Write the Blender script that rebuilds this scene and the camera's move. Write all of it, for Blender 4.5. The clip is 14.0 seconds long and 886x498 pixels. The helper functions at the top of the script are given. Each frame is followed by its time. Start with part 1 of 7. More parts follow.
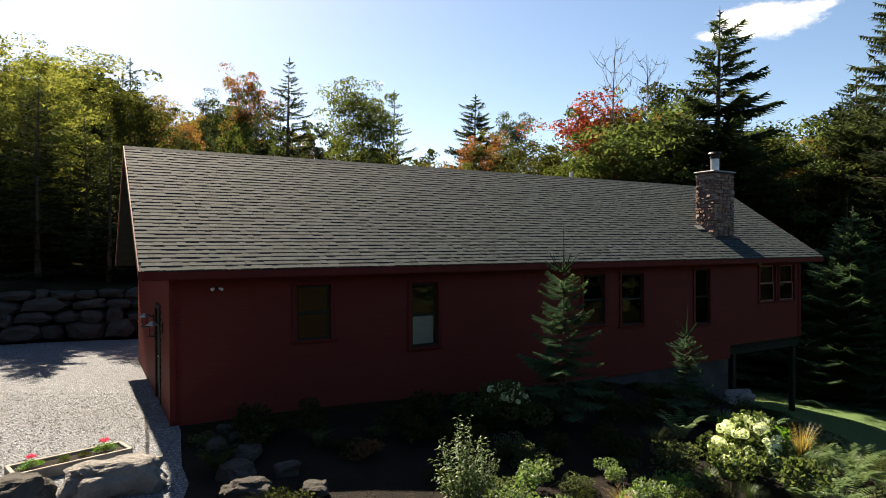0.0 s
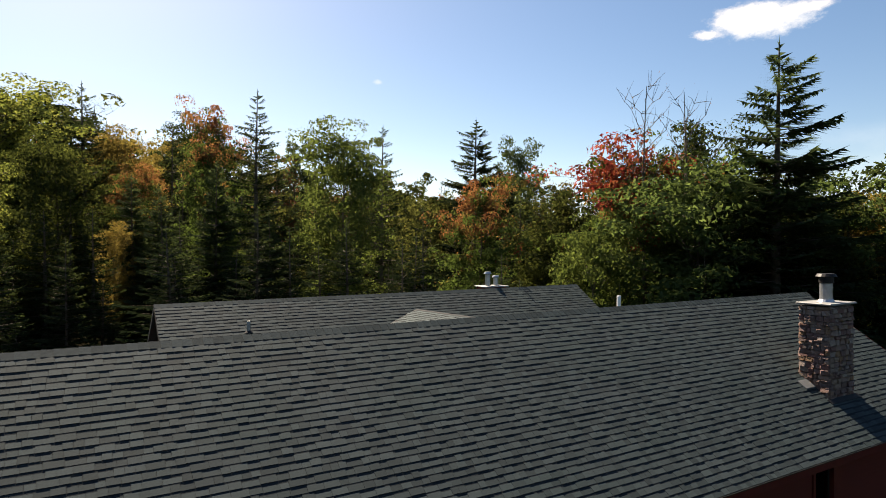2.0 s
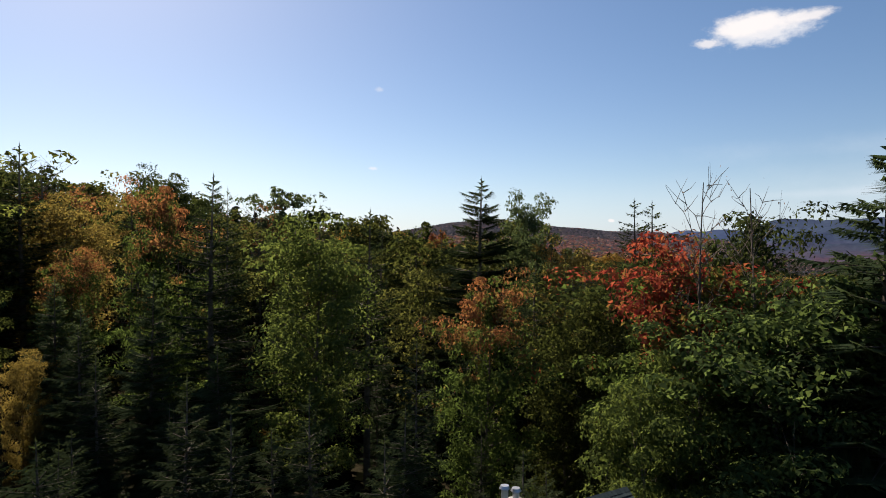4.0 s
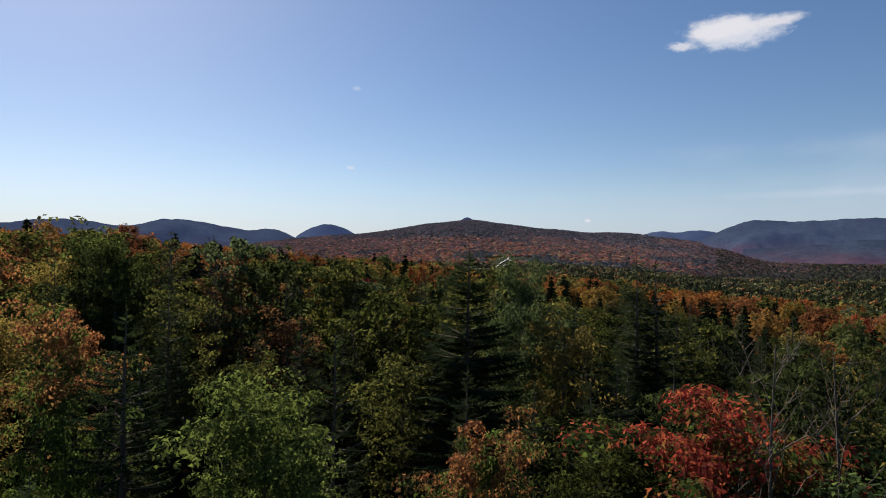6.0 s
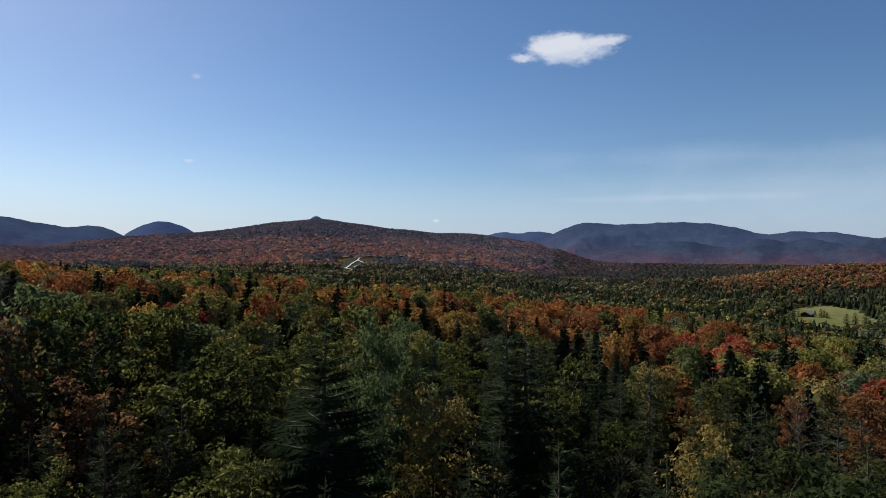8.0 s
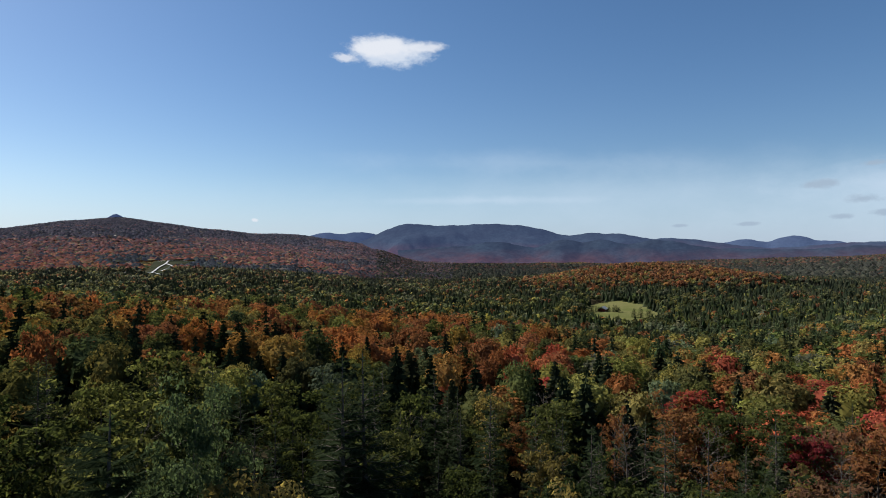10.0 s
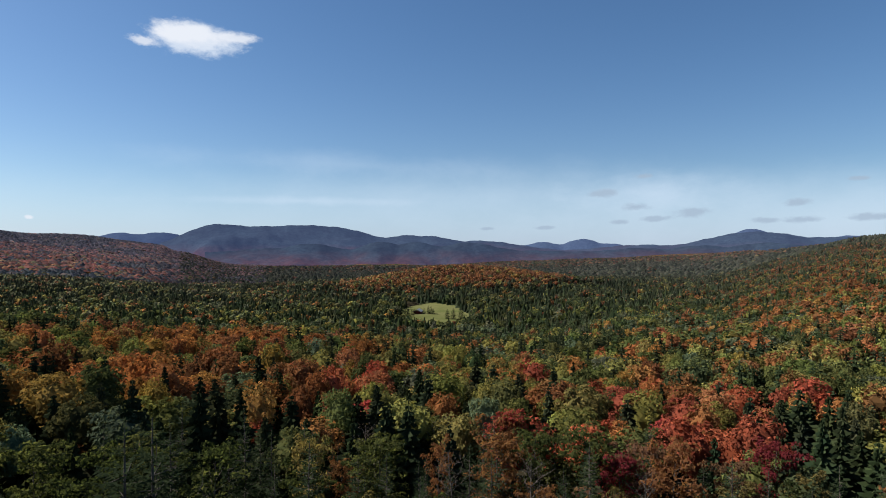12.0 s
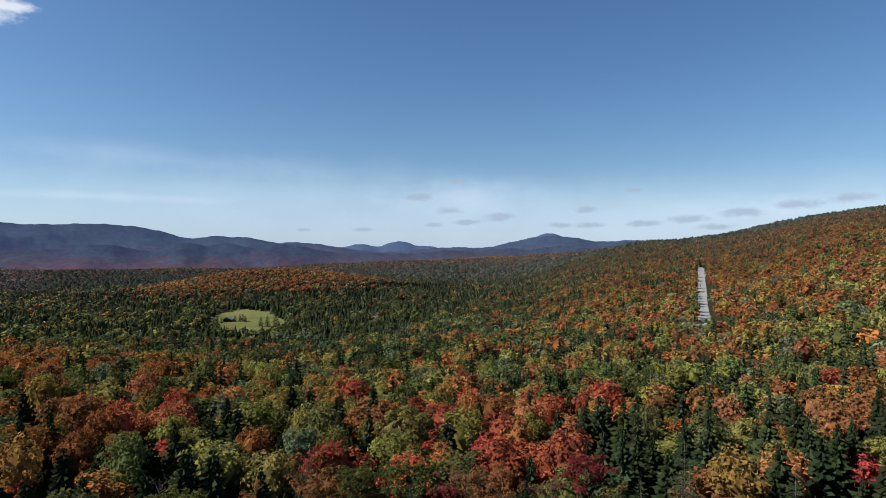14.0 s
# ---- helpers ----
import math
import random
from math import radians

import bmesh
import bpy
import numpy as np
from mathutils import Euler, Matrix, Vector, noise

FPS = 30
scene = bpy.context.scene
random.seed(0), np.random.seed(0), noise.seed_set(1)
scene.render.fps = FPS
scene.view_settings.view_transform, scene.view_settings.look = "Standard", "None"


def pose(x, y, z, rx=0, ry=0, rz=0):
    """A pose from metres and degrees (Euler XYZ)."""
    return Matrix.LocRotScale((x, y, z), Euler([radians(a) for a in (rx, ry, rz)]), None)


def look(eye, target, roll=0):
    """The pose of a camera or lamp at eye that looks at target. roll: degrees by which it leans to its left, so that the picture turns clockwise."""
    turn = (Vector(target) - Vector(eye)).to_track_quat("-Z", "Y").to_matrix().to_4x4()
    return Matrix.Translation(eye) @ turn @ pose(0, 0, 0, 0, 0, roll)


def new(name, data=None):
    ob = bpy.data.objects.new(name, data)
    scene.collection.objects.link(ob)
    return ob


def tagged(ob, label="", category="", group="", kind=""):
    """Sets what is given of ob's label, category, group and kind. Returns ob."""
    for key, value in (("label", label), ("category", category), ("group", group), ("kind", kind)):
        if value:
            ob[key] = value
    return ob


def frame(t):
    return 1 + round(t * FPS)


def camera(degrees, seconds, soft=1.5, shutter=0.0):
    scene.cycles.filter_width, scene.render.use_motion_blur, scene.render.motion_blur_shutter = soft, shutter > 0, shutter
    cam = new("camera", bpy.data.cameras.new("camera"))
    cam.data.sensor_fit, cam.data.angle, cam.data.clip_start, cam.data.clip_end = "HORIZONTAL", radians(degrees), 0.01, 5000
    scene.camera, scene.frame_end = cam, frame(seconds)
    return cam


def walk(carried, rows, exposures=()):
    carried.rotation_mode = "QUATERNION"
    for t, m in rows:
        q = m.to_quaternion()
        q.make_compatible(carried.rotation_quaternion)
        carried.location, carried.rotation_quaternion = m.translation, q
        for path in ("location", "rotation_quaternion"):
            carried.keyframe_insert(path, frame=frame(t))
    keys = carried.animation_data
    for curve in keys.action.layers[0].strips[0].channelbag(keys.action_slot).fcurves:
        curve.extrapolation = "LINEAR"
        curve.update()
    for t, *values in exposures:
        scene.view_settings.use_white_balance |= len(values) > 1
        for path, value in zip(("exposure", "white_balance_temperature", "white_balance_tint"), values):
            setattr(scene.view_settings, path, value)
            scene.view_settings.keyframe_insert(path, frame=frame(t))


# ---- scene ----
cam = camera(71.5, 14.0, 0.95)
PATH = [
    (0.0, -0.011, 0.012, 3.494, 0.26, -0.36, 0.17),
    (0.5, 0.021, 1.535, 4.252, 0.30, -0.35, 0.07),
    (1.0, 0.024, 3.185, 5.248, 0.23, -0.35, 0.00),
    (1.5, 0.005, 4.946, 6.340, 0.10, -0.41, 0.16),
    (2.0, 0.006, 6.794, 7.641, -0.01, -0.49, 0.15),
    (2.2, 0.003, 7.521, 8.181, -0.04, -0.45, 0.15),
    (4.3, 0.071, 15.111, 14.136, 0.07, 0.22, -0.03),
    (4.5, 0.026, 15.800, 14.784, 0.02, 0.23, 0.01),
    (5.0, -0.057, 17.502, 16.365, -0.07, 0.16, 0.07),
    (5.5, -0.124, 19.145, 17.752, -0.84, 0.15, 0.01),
    (6.0, -0.230, 20.797, 19.033, -2.00, 0.15, -0.05),
    (6.5, -0.284, 22.414, 20.190, -4.27, 0.16, -0.13),
    (7.0, -0.307, 23.967, 21.169, -7.88, 0.17, -0.17),
    (7.5, -0.329, 25.629, 22.131, -11.93, 0.13, -0.10),
    (8.0, -0.177, 27.212, 23.077, -15.89, 0.09, -0.15),
    (8.2, -0.087, 27.830, 23.452, -17.42, 0.08, -0.20),
    (10.3, 1.361, 33.376, 26.411, -34.64, 0.14, 0.19),
    (10.5, 1.590, 33.772, 26.676, -36.21, 0.16, 0.22),
    (11.0, 2.184, 34.721, 27.343, -40.28, 0.20, 0.15),
    (11.5, 2.803, 35.653, 28.017, -44.66, 0.21, 0.13),
    (12.0, 3.536, 36.525, 28.676, -49.18, 0.22, 0.11),
    (12.5, 4.306, 37.280, 29.296, -53.47, 0.25, 0.06),
    (13.0, 5.153, 37.960, 29.954, -57.66, 0.28, 0.08),
    (13.5, 6.047, 38.593, 30.578, -62.08, 0.31, 0.05),
    (14.0, 6.986, 39.146, 31.116, -66.03, 0.36, 0.02),
]
walk(cam, [(t, pose(x, y, z, 90 + p, r, a)) for t, x, y, z, a, p, r in PATH],
     [(0.0, 2.05, 8600, 14), (2.2, 1.72, 8100, 14), (4.3, 1.25, 7250, 15), (6.5, 0.93, 6650, 14), (8.2, 0.89, 6350, 12), (10.3, 1.1, 6450, 10), (14.0, 1.16, 6400, 10)])

# ---- world, sun ----
SUN_AZ, SUN_EL = -33.0, 41.5      # degrees: azimuth from +y towards +x, height


def world():
    w = bpy.data.worlds.new("sky")
    scene.world = w
    w.use_nodes = True
    n, l = w.node_tree.nodes, w.node_tree.links
    n.clear()
    out, bg = n.new("ShaderNodeOutputWorld"), n.new("ShaderNodeBackground")
    sky = n.new("ShaderNodeTexSky")
    sky.sky_type, sky.sun_disc = "NISHITA", False
    sky.sun_elevation, sky.sun_rotation = radians(SUN_EL), radians(SUN_AZ)
    sky.altitude, sky.air_density, sky.dust_density, sky.ozone_density = 1200, 1.0, 1.35, 2.5
    co = n.new("ShaderNodeTexCoord")
    deeper = n.new("ShaderNodeHueSaturation")
    deeper.inputs["Saturation"].default_value = 1.17
    l.new(sky.outputs[0], deeper.inputs["Color"])
    colour = deeper.outputs[0]

    def cloud(az, el, wide, high, scale, low, top, strength, tone, seed, colour, edge=1.0, lean=0.0, detail=8.0):
        """A cloud in the sky round a direction: noise cut by a soft oval, which leans by some degrees."""
        d = Vector((math.sin(radians(az)) * math.cos(radians(el)), math.cos(radians(az)) * math.cos(radians(el)), math.sin(radians(el))))
        rot = n.new("ShaderNodeMapping")
        rot.vector_type = "TEXTURE"
        # local x: across, local y: along the view, local z: up
        rot.inputs["Rotation"].default_value = (d.to_track_quat("Y", "Z") @ Euler((0, radians(lean), 0)).to_quaternion()).to_euler()
        l.new(co.outputs["Generated"], rot.inputs[0])
        oval = n.new("ShaderNodeMapping")
        oval.inputs["Scale"].default_value = (edge / math.tan(radians(wide)), 0.0, edge / math.tan(radians(high)))
        l.new(rot.outputs[0], oval.inputs[0])
        length = n.new("ShaderNodeVectorMath")
        length.operation = "LENGTH"
        l.new(oval.outputs[0], length.inputs[0])
        ahead = n.new("ShaderNodeVectorMath")
        ahead.operation = "DOT_PRODUCT"
        l.new(co.outputs["Generated"], ahead.inputs[0])
        ahead.inputs[1].default_value = d
        front = n.new("ShaderNodeMath")
        front.operation = "GREATER_THAN"
        l.new(ahead.outputs["Value"], front.inputs[0])
        front.inputs[1].default_value = 0.5
        stretch = n.new("ShaderNodeMapping")
        stretch.inputs["Scale"].default_value = (scale, scale, scale * 1.9)
        stretch.inputs["Location"].default_value = (seed, seed * 2.3, 0)
        l.new(rot.outputs[0], stretch.inputs[0])
        tex = n.new("ShaderNodeTexNoise")
        tex.inputs["Scale"].default_value, tex.inputs["Detail"].default_value, tex.inputs["Roughness"].default_value = 1.0, detail, 0.66
        l.new(stretch.outputs[0], tex.inputs["Vector"])
        less = n.new("ShaderNodeMath")
        less.operation = "SUBTRACT"
        l.new(tex.outputs["Fac"], less.inputs[0])
        l.new(length.outputs["Value"], less.inputs[1])
        ramp = n.new("ShaderNodeMapRange")
        ramp.interpolation_type = "SMOOTHSTEP"
        ramp.inputs["From Min"].default_value, ramp.inputs["From Max"].default_value = low, top
        ramp.inputs["To Max"].default_value = strength
        l.new(less.outputs[0], ramp.inputs["Value"])
        amount = n.new("ShaderNodeMath")
        amount.operation = "MULTIPLY"
        l.new(ramp.outputs[0], amount.inputs[0])
        l.new(front.outputs[0], amount.inputs[1])
        mix = n.new("ShaderNodeMix")
        mix.data_type = "RGBA"
        l.new(amount.outputs[0], mix.inputs["Factor"])
        l.new(colour, mix.inputs["A"])
        mix.inputs["B"].default_value = (*tone, 1)
        return mix.outputs["Result"]

    up = n.new("ShaderNodeSeparateXYZ")
    l.new(co.outputs["Generated"], up.inputs[0])
    band = n.new("ShaderNodeMapRange")
    band.interpolation_type = "SMOOTHERSTEP"
    band.inputs["From Min"].default_value, band.inputs["From Max"].default_value = -0.01, 0.15
    band.inputs["To Min"].default_value, band.inputs["To Max"].default_value = 0.55, 0.0
    l.new(up.outputs["Z"], band.inputs["Value"])
    low = n.new("ShaderNodeMix")
    low.data_type = "RGBA"
    l.new(band.outputs[0], low.inputs["Factor"])
    l.new(colour, low.inputs["A"])
    low.inputs["B"].default_value = (4.1, 5.6, 8.2, 1)
    colour = low.outputs["Result"]
    white, shade, grey, veil = (7.6, 7.9, 8.5), (6.0, 6.8, 8.0), (3.5, 4.4, 5.5), (6.4, 7.5, 8.8)
    # thin streaks and veils low in the sky
    colour = cloud(88, 2.5, 40, 6, 7.0, -0.45, 0.8, 0.4, veil, 3.1, colour)
    colour = cloud(50, 5.0, 40, 5, 6.0, -0.35, 0.8, 0.34, veil, 7.7, colour)
    colour = cloud(40, 8.0, 34, 2.4, 8.0, -0.1, 0.7, 0.2, veil, 2.7, colour, 1.0, 2.0)
    colour = cloud(36, 4.6, 26, 0.9, 12.0, -0.1, 0.6, 0.3, veil, 5.2, colour, 1.0, 0.0)
    colour = cloud(68, 5.0, 16, 3.4, 14.0, -0.2, 0.7, 0.42, veil, 8.3, colour)
    colour = cloud(96, 3.6, 22, 2.2, 14.0, -0.2, 0.7, 0.5, veil, 9.1, colour)
    # flat grey cloudlets: direction, height, half width, half thickness
    for k, (az, el, wide, high) in enumerate(((63.9, 5.2, 1.7, 0.45), (66.6, 3.9, 1.5, 0.45), (68.2, 2.85, 1.8, 0.34), (71.2, 3.3, 1.7, 0.55), (65.2, 2.6, 0.9, 0.25), (58.5, 2.15, 1.1, 0.22),
                                              (67.2, 6.6, 1.0, 0.3), (76.9, 2.5, 1.4, 0.34), (79.2, 3.9, 1.2, 0.4), (79.6, 2.5, 1.6, 0.34), (84.0, 2.6, 2.2, 0.4), (87.5, 2.9, 2.0, 0.45),
                                              (92.0, 3.4, 2.3, 0.5), (96.0, 3.9, 2.4, 0.55), (99.5, 4.3, 2.2, 0.5), (90.0, 2.2, 1.8, 0.34), (83.2, 5.6, 1.0, 0.25), (53.3, 2.1, 0.9, 0.18))):
        colour = cloud(az, el, 1.5 * wide, 1.5 * high, 42.0, -0.18, 0.3, 0.75, grey, 1.3 + 2.9 * k, colour, 1.0, 0.0, 4.0)
    # the white cloud: shaded belly, body, thin tail, wisps
    colour = cloud(27.2, 17.75, 5.2, 1.9, 30.0, -0.3, 0.12, 0.95, shade, 0.4, colour, 1.0, 2.0)
    colour = cloud(26.6, 18.15, 4.6, 1.5, 34.0, -0.3, 0.2, 0.95, white, 0.4, colour, 1.0, 3.0)
    colour = cloud(30.4, 18.25, 3.2, 0.8, 34.0, -0.25, 0.25, 0.85, white, 1.7, colour, 1.0, 1.0)
    colour = cloud(23.2, 17.25, 2.4, 0.8, 44.0, -0.1, 0.3, 0.75, white, 2.2, colour, 1.0, 4.0)
    colour = cloud(15.2, 2.7, 0.55, 0.3, 120.0, -0.2, 0.3, 0.8, white, 4.2, colour, 1.0, 0.0, 4.0)
    colour = cloud(-6.6, 7.6, 0.8, 0.3, 90.0, -0.2, 0.35, 0.5, white, 6.1, colour, 1.0, 0.0, 4.0)
    colour = cloud(-6.0, 14.6, 0.8, 0.4, 80.0, -0.2, 0.5, 0.3, white, 3.6, colour, 1.0, 0.0, 4.0)
    l.new(colour, bg.inputs["Color"])
    bg.inputs["Strength"].default_value = 0.05
    l.new(bg.outputs[0], out.inputs["Surface"])


world()
sun = new("sun", bpy.data.lights.new("sun", "SUN"))
sun.data.energy, sun.data.angle, sun.data.color = 5.0, radians(0.53), (1.0, 0.965, 0.91)
sun.matrix_world = look((0, 0, 60), (-60 * math.sin(radians(SUN_AZ)) * math.cos(radians(SUN_EL)), -60 * math.cos(radians(SUN_AZ)) * math.cos(radians(SUN_EL)), 60 - 60 * math.sin(radians(SUN_EL))))

# ---- materials ----


class Nodes:
    """A material's node tree, with short calls."""

    def __init__(self, name):
        self.mat = bpy.data.materials.new(name)
        self.mat.use_nodes = True
        self.n, self.l = self.mat.node_tree.nodes, self.mat.node_tree.links
        self.n.clear()
        self.out = self.n.new("ShaderNodeOutputMaterial")

    def add(self, kind, **values):
        node = self.n.new("ShaderNode" + kind)
        for key, value in values.items():
            self.put(node, key.replace("_", " "), value)
        return node

    def put(self, node, key, value):
        socket = next(s for s in node.inputs if s.name == key and s.enabled)
        if isinstance(value, bpy.types.NodeSocket):
            self.l.new(value, socket)
        else:
            socket.default_value = value

    def noise(self, scale, detail=4.0, rough=0.55, vec=None):
        t = self.add("TexNoise", Scale=scale, Detail=detail, Roughness=rough)
        self.l.new(vec or self.coords(), t.inputs["Vector"])
        return t.outputs["Fac"]

    def coords(self, which="Object"):
        return self.add("TexCoord").outputs[which]

    def mix(self, f, a, b, blend="MIX"):
        m = self.n.new("ShaderNodeMix")
        m.data_type, m.blend_type = "RGBA", blend
        for s, v in ((m.inputs["Factor"], f), (m.inputs[6], a), (m.inputs[7], b)):
            if isinstance(v, bpy.types.NodeSocket):
                self.l.new(v, s)
            else:
                s.default_value = (*v, 1) if isinstance(v, tuple) and len(v) == 3 else v
        return m.outputs[2]

    def span(self, v, a, b, c=0.0, d=1.0):
        m = self.add("MapRange")
        for key, value in (("Value", v), ("From Min", a), ("From Max", b), ("To Min", c), ("To Max", d)):
            self.put(m, key, value)
        return m.outputs[0]

    def bump(self, height, strength, distance):
        b = self.add("Bump", Strength=strength, Distance=distance)
        self.l.new(height, b.inputs["Height"])
        return b.outputs[0]

    def done(self, colour, rough=0.8, normal=None, metal=0.0, spec=0.4):
        p = self.add("BsdfPrincipled", Metallic=metal)
        self.put(p, "Base Color", colour if isinstance(colour, bpy.types.NodeSocket) else (*colour, 1))
        self.put(p, "Roughness", rough)
        self.put(p, "Specular IOR Level", spec)
        if normal:
            self.l.new(normal, p.inputs["Normal"])
        self.l.new(p.outputs[0], self.out.inputs[0])
        return self.mat


def plain(name, a, b, scale=6.0, rough=0.8, bump=0.3, depth=0.01, metal=0.0, random=0.0, spec=0.12):
    """Two tones by coarse and fine noise, with a fine relief."""
    m = Nodes(name)
    coarse, fine = m.noise(scale), m.noise(scale * 9, 5.0, 0.65)
    c = m.mix(m.span(coarse, 0.35, 0.65), a, b)
    c = m.mix(m.span(fine, 0.3, 0.7, 0.0, 0.35), c, tuple(v * 0.55 for v in a))
    if random:
        r = m.add("ObjectInfo").outputs["Random"]
        c = m.mix(m.span(r, 0, 1, 0, random), c, tuple(v * 0.4 for v in b))
    return m.done(c, rough, m.bump(fine, bump, depth), metal, spec)


def leafy(name, a, b, through_light=0.44, tint=False, random=0.5, low=None, gloss=0.0):
    """Leaves: two tones leaf by leaf, some light coming through."""
    m = Nodes(name)
    isl = m.add("NewGeometry").outputs["Random Per Island"]
    if tint:
        at = m.n.new("ShaderNodeAttribute")
        at.attribute_name = "tint"
        base = at.outputs["Color"]
        c = m.mix(isl, m.mix(1.0, base, (0.52, 0.58, 0.58), "MULTIPLY"), m.mix(1.0, base, (1.42, 1.32, 1.2), "MULTIPLY"))
    else:
        c = m.mix(isl, a, b)
        if low:      # the lower crown has not turned yet
            z = m.add("SeparateXYZ", Vector=m.coords("Generated")).outputs["Z"]
            f = m.mix(0.55, m.span(z, 0.35, 0.95), m.span(m.noise(0.5, 2.0), 0.3, 0.7))
            c = m.mix(m.span(f, 0.53, 0.68), m.mix(isl, low, tuple(v * 1.6 for v in low)), c)
        ob = m.add("ObjectInfo").outputs["Random"]
        c = m.mix(m.span(ob, 0, 1, 0, random), c, m.mix(1.0, c, (0.6, 0.72, 0.6), "MULTIPLY"))
    d = m.add("BsdfDiffuse", Color=c, Roughness=0.6)
    t = m.add("BsdfTranslucent", Color=m.mix(1.0, c, (1.1, 1.05, 0.85) if tint else (1.55, 1.5, 1.0), "MULTIPLY"))
    s = m.add("MixShader", Fac=through_light)
    m.l.new(d.outputs[0], s.inputs[1])
    m.l.new(t.outputs[0], s.inputs[2])
    if not gloss:
        m.l.new(s.outputs[0], m.out.inputs[0])
        return m.mat
    # a waxy shine
    g = m.add("BsdfGlossy", Color=(0.9, 0.95, 1.0, 1), Roughness=0.5)
    shine = m.add("MixShader", Fac=gloss)
    m.l.new(s.outputs[0], shine.inputs[1])
    m.l.new(g.outputs[0], shine.inputs[2])
    m.l.new(shine.outputs[0], m.out.inputs[0])
    return m.mat


LEAF = {
    "green": leafy("leaves_green", (0.021, 0.028, 0.010), (0.066, 0.074, 0.026)),
    "dark": leafy("leaves_dark_green", (0.014, 0.021, 0.009), (0.043, 0.055, 0.023)),
    "lime": leafy("leaves_yellow_green", (0.048, 0.068, 0.023), (0.098, 0.120, 0.040), 0.48),
    "olive": leafy("leaves_olive_green", (0.035, 0.041, 0.014), (0.104, 0.104, 0.038)),
    "amber": leafy("leaves_amber", (0.074, 0.054, 0.020), (0.176, 0.132, 0.050)),
    "gold": leafy("leaves_gold", (0.136, 0.098, 0.036), (0.205, 0.158, 0.058)),
    "orange": leafy("leaves_orange", (0.147, 0.059, 0.028), (0.203, 0.098, 0.042)),
    "rust": leafy("leaves_rust", (0.098, 0.048, 0.032), (0.147, 0.081, 0.045)),
    "red": leafy("leaves_red", (0.168, 0.029, 0.025), (0.224, 0.059, 0.038)),
    "crimson": leafy("leaves_crimson", (0.112, 0.017, 0.022), (0.175, 0.032, 0.035)),
    "pale": leafy("leaves_pale_green", (0.044, 0.062, 0.034), (0.080, 0.100, 0.056)),
    "turning": leafy("leaves_turning", (0.168, 0.064, 0.037), (0.240, 0.114, 0.060), 0.48, low=(0.042, 0.062, 0.020)),
    "turning_red": leafy("leaves_turning_red", (0.180, 0.024, 0.026), (0.240, 0.062, 0.042), 0.48, low=(0.046, 0.068, 0.021)),
    # green and yellow-green copies brightened so that the crowns look sunlit
    "fresh": leafy("leaves_lit_green", (0.042, 0.066, 0.025), (0.084, 0.114, 0.046), 0.48),
    "sunny": leafy("leaves_sunny_yellow_green", (0.104, 0.128, 0.040), (0.190, 0.195, 0.064), 0.48),
    "needle": leafy("needles", (0.020, 0.029, 0.014), (0.042, 0.054, 0.027), 0.36),
    "pine": leafy("needles_grey_green", (0.030, 0.045, 0.024), (0.064, 0.084, 0.047), 0.42),
    "blue_needle": leafy("needles_blue_green", (0.036, 0.074, 0.042), (0.080, 0.136, 0.080), 0.42),
}
FAR_FOREST = leafy("far_forest_leaves", (0.1, 0.1, 0.02), (0.16, 0.12, 0.04), 0.6, tint=True)
FOREST = leafy("forest_leaves", (0.1, 0.1, 0.02), (0.16, 0.12, 0.04), 0.3, tint=True)
BARK = plain("bark", (0.06, 0.048, 0.038), (0.13, 0.11, 0.09), 3.0, 0.95, 0.8, 0.03)
BIRCH_BARK = plain("pale_bark", (0.12, 0.11, 0.10), (0.21, 0.2, 0.185), 5.0, 0.85, 0.4, 0.01)

# ---- shared building blocks ----


def part(name, bm, material, parent=None, label="", smooth=False):
    """Links a bmesh as one mesh object under a thing or part."""
    me = bpy.data.meshes.new(name)
    bm.to_mesh(me)
    bm.free()
    if smooth:
        me.shade_smooth()
    for m in material if isinstance(material, (list, tuple)) else [material]:
        me.materials.append(m)
    ob = new(name, me)
    ob.parent = parent
    if label:
        tagged(ob, label)
    return ob


def thing(name, m, label, category, group="", kind=""):
    """An empty at a thing's base that its parts hang from."""
    ob = new(name)
    ob.matrix_world = m
    return tagged(ob, label, category, group, kind)


def box(bm, lo, hi, m=None, bevel=0.0):
    """An upright block between two corners, with its edges eased if bevel is given."""
    lo, hi = Vector(lo), Vector(hi)
    place = Matrix.Translation((lo + hi) / 2) @ Matrix.Diagonal((*(hi - lo), 1))
    made = bmesh.ops.create_cube(bm, size=1, matrix=place)["verts"]
    if bevel:
        edges = list({e for v in made for e in v.link_edges})
        made = list({v for f in bmesh.ops.bevel(bm, geom=edges, offset=bevel, segments=1, affect="EDGES")["faces"] for v in f.verts} | {v for v in made if v.is_valid})
    if m:
        bmesh.ops.transform(bm, matrix=m, verts=[v for v in made if v.is_valid])
    return bm


def rod(bm, a, b, r0, r1=None, sides=8):
    """A round rod from a to b."""
    a, b = Vector(a), Vector(b)
    r1 = r0 if r1 is None else r1
    m = Matrix.Translation((a + b) / 2) @ (b - a).to_track_quat("Z", "Y").to_matrix().to_4x4()
    bmesh.ops.create_cone(bm, cap_ends=True, segments=sides, radius1=r0, radius2=r1, depth=(b - a).length, matrix=m)
    return bm


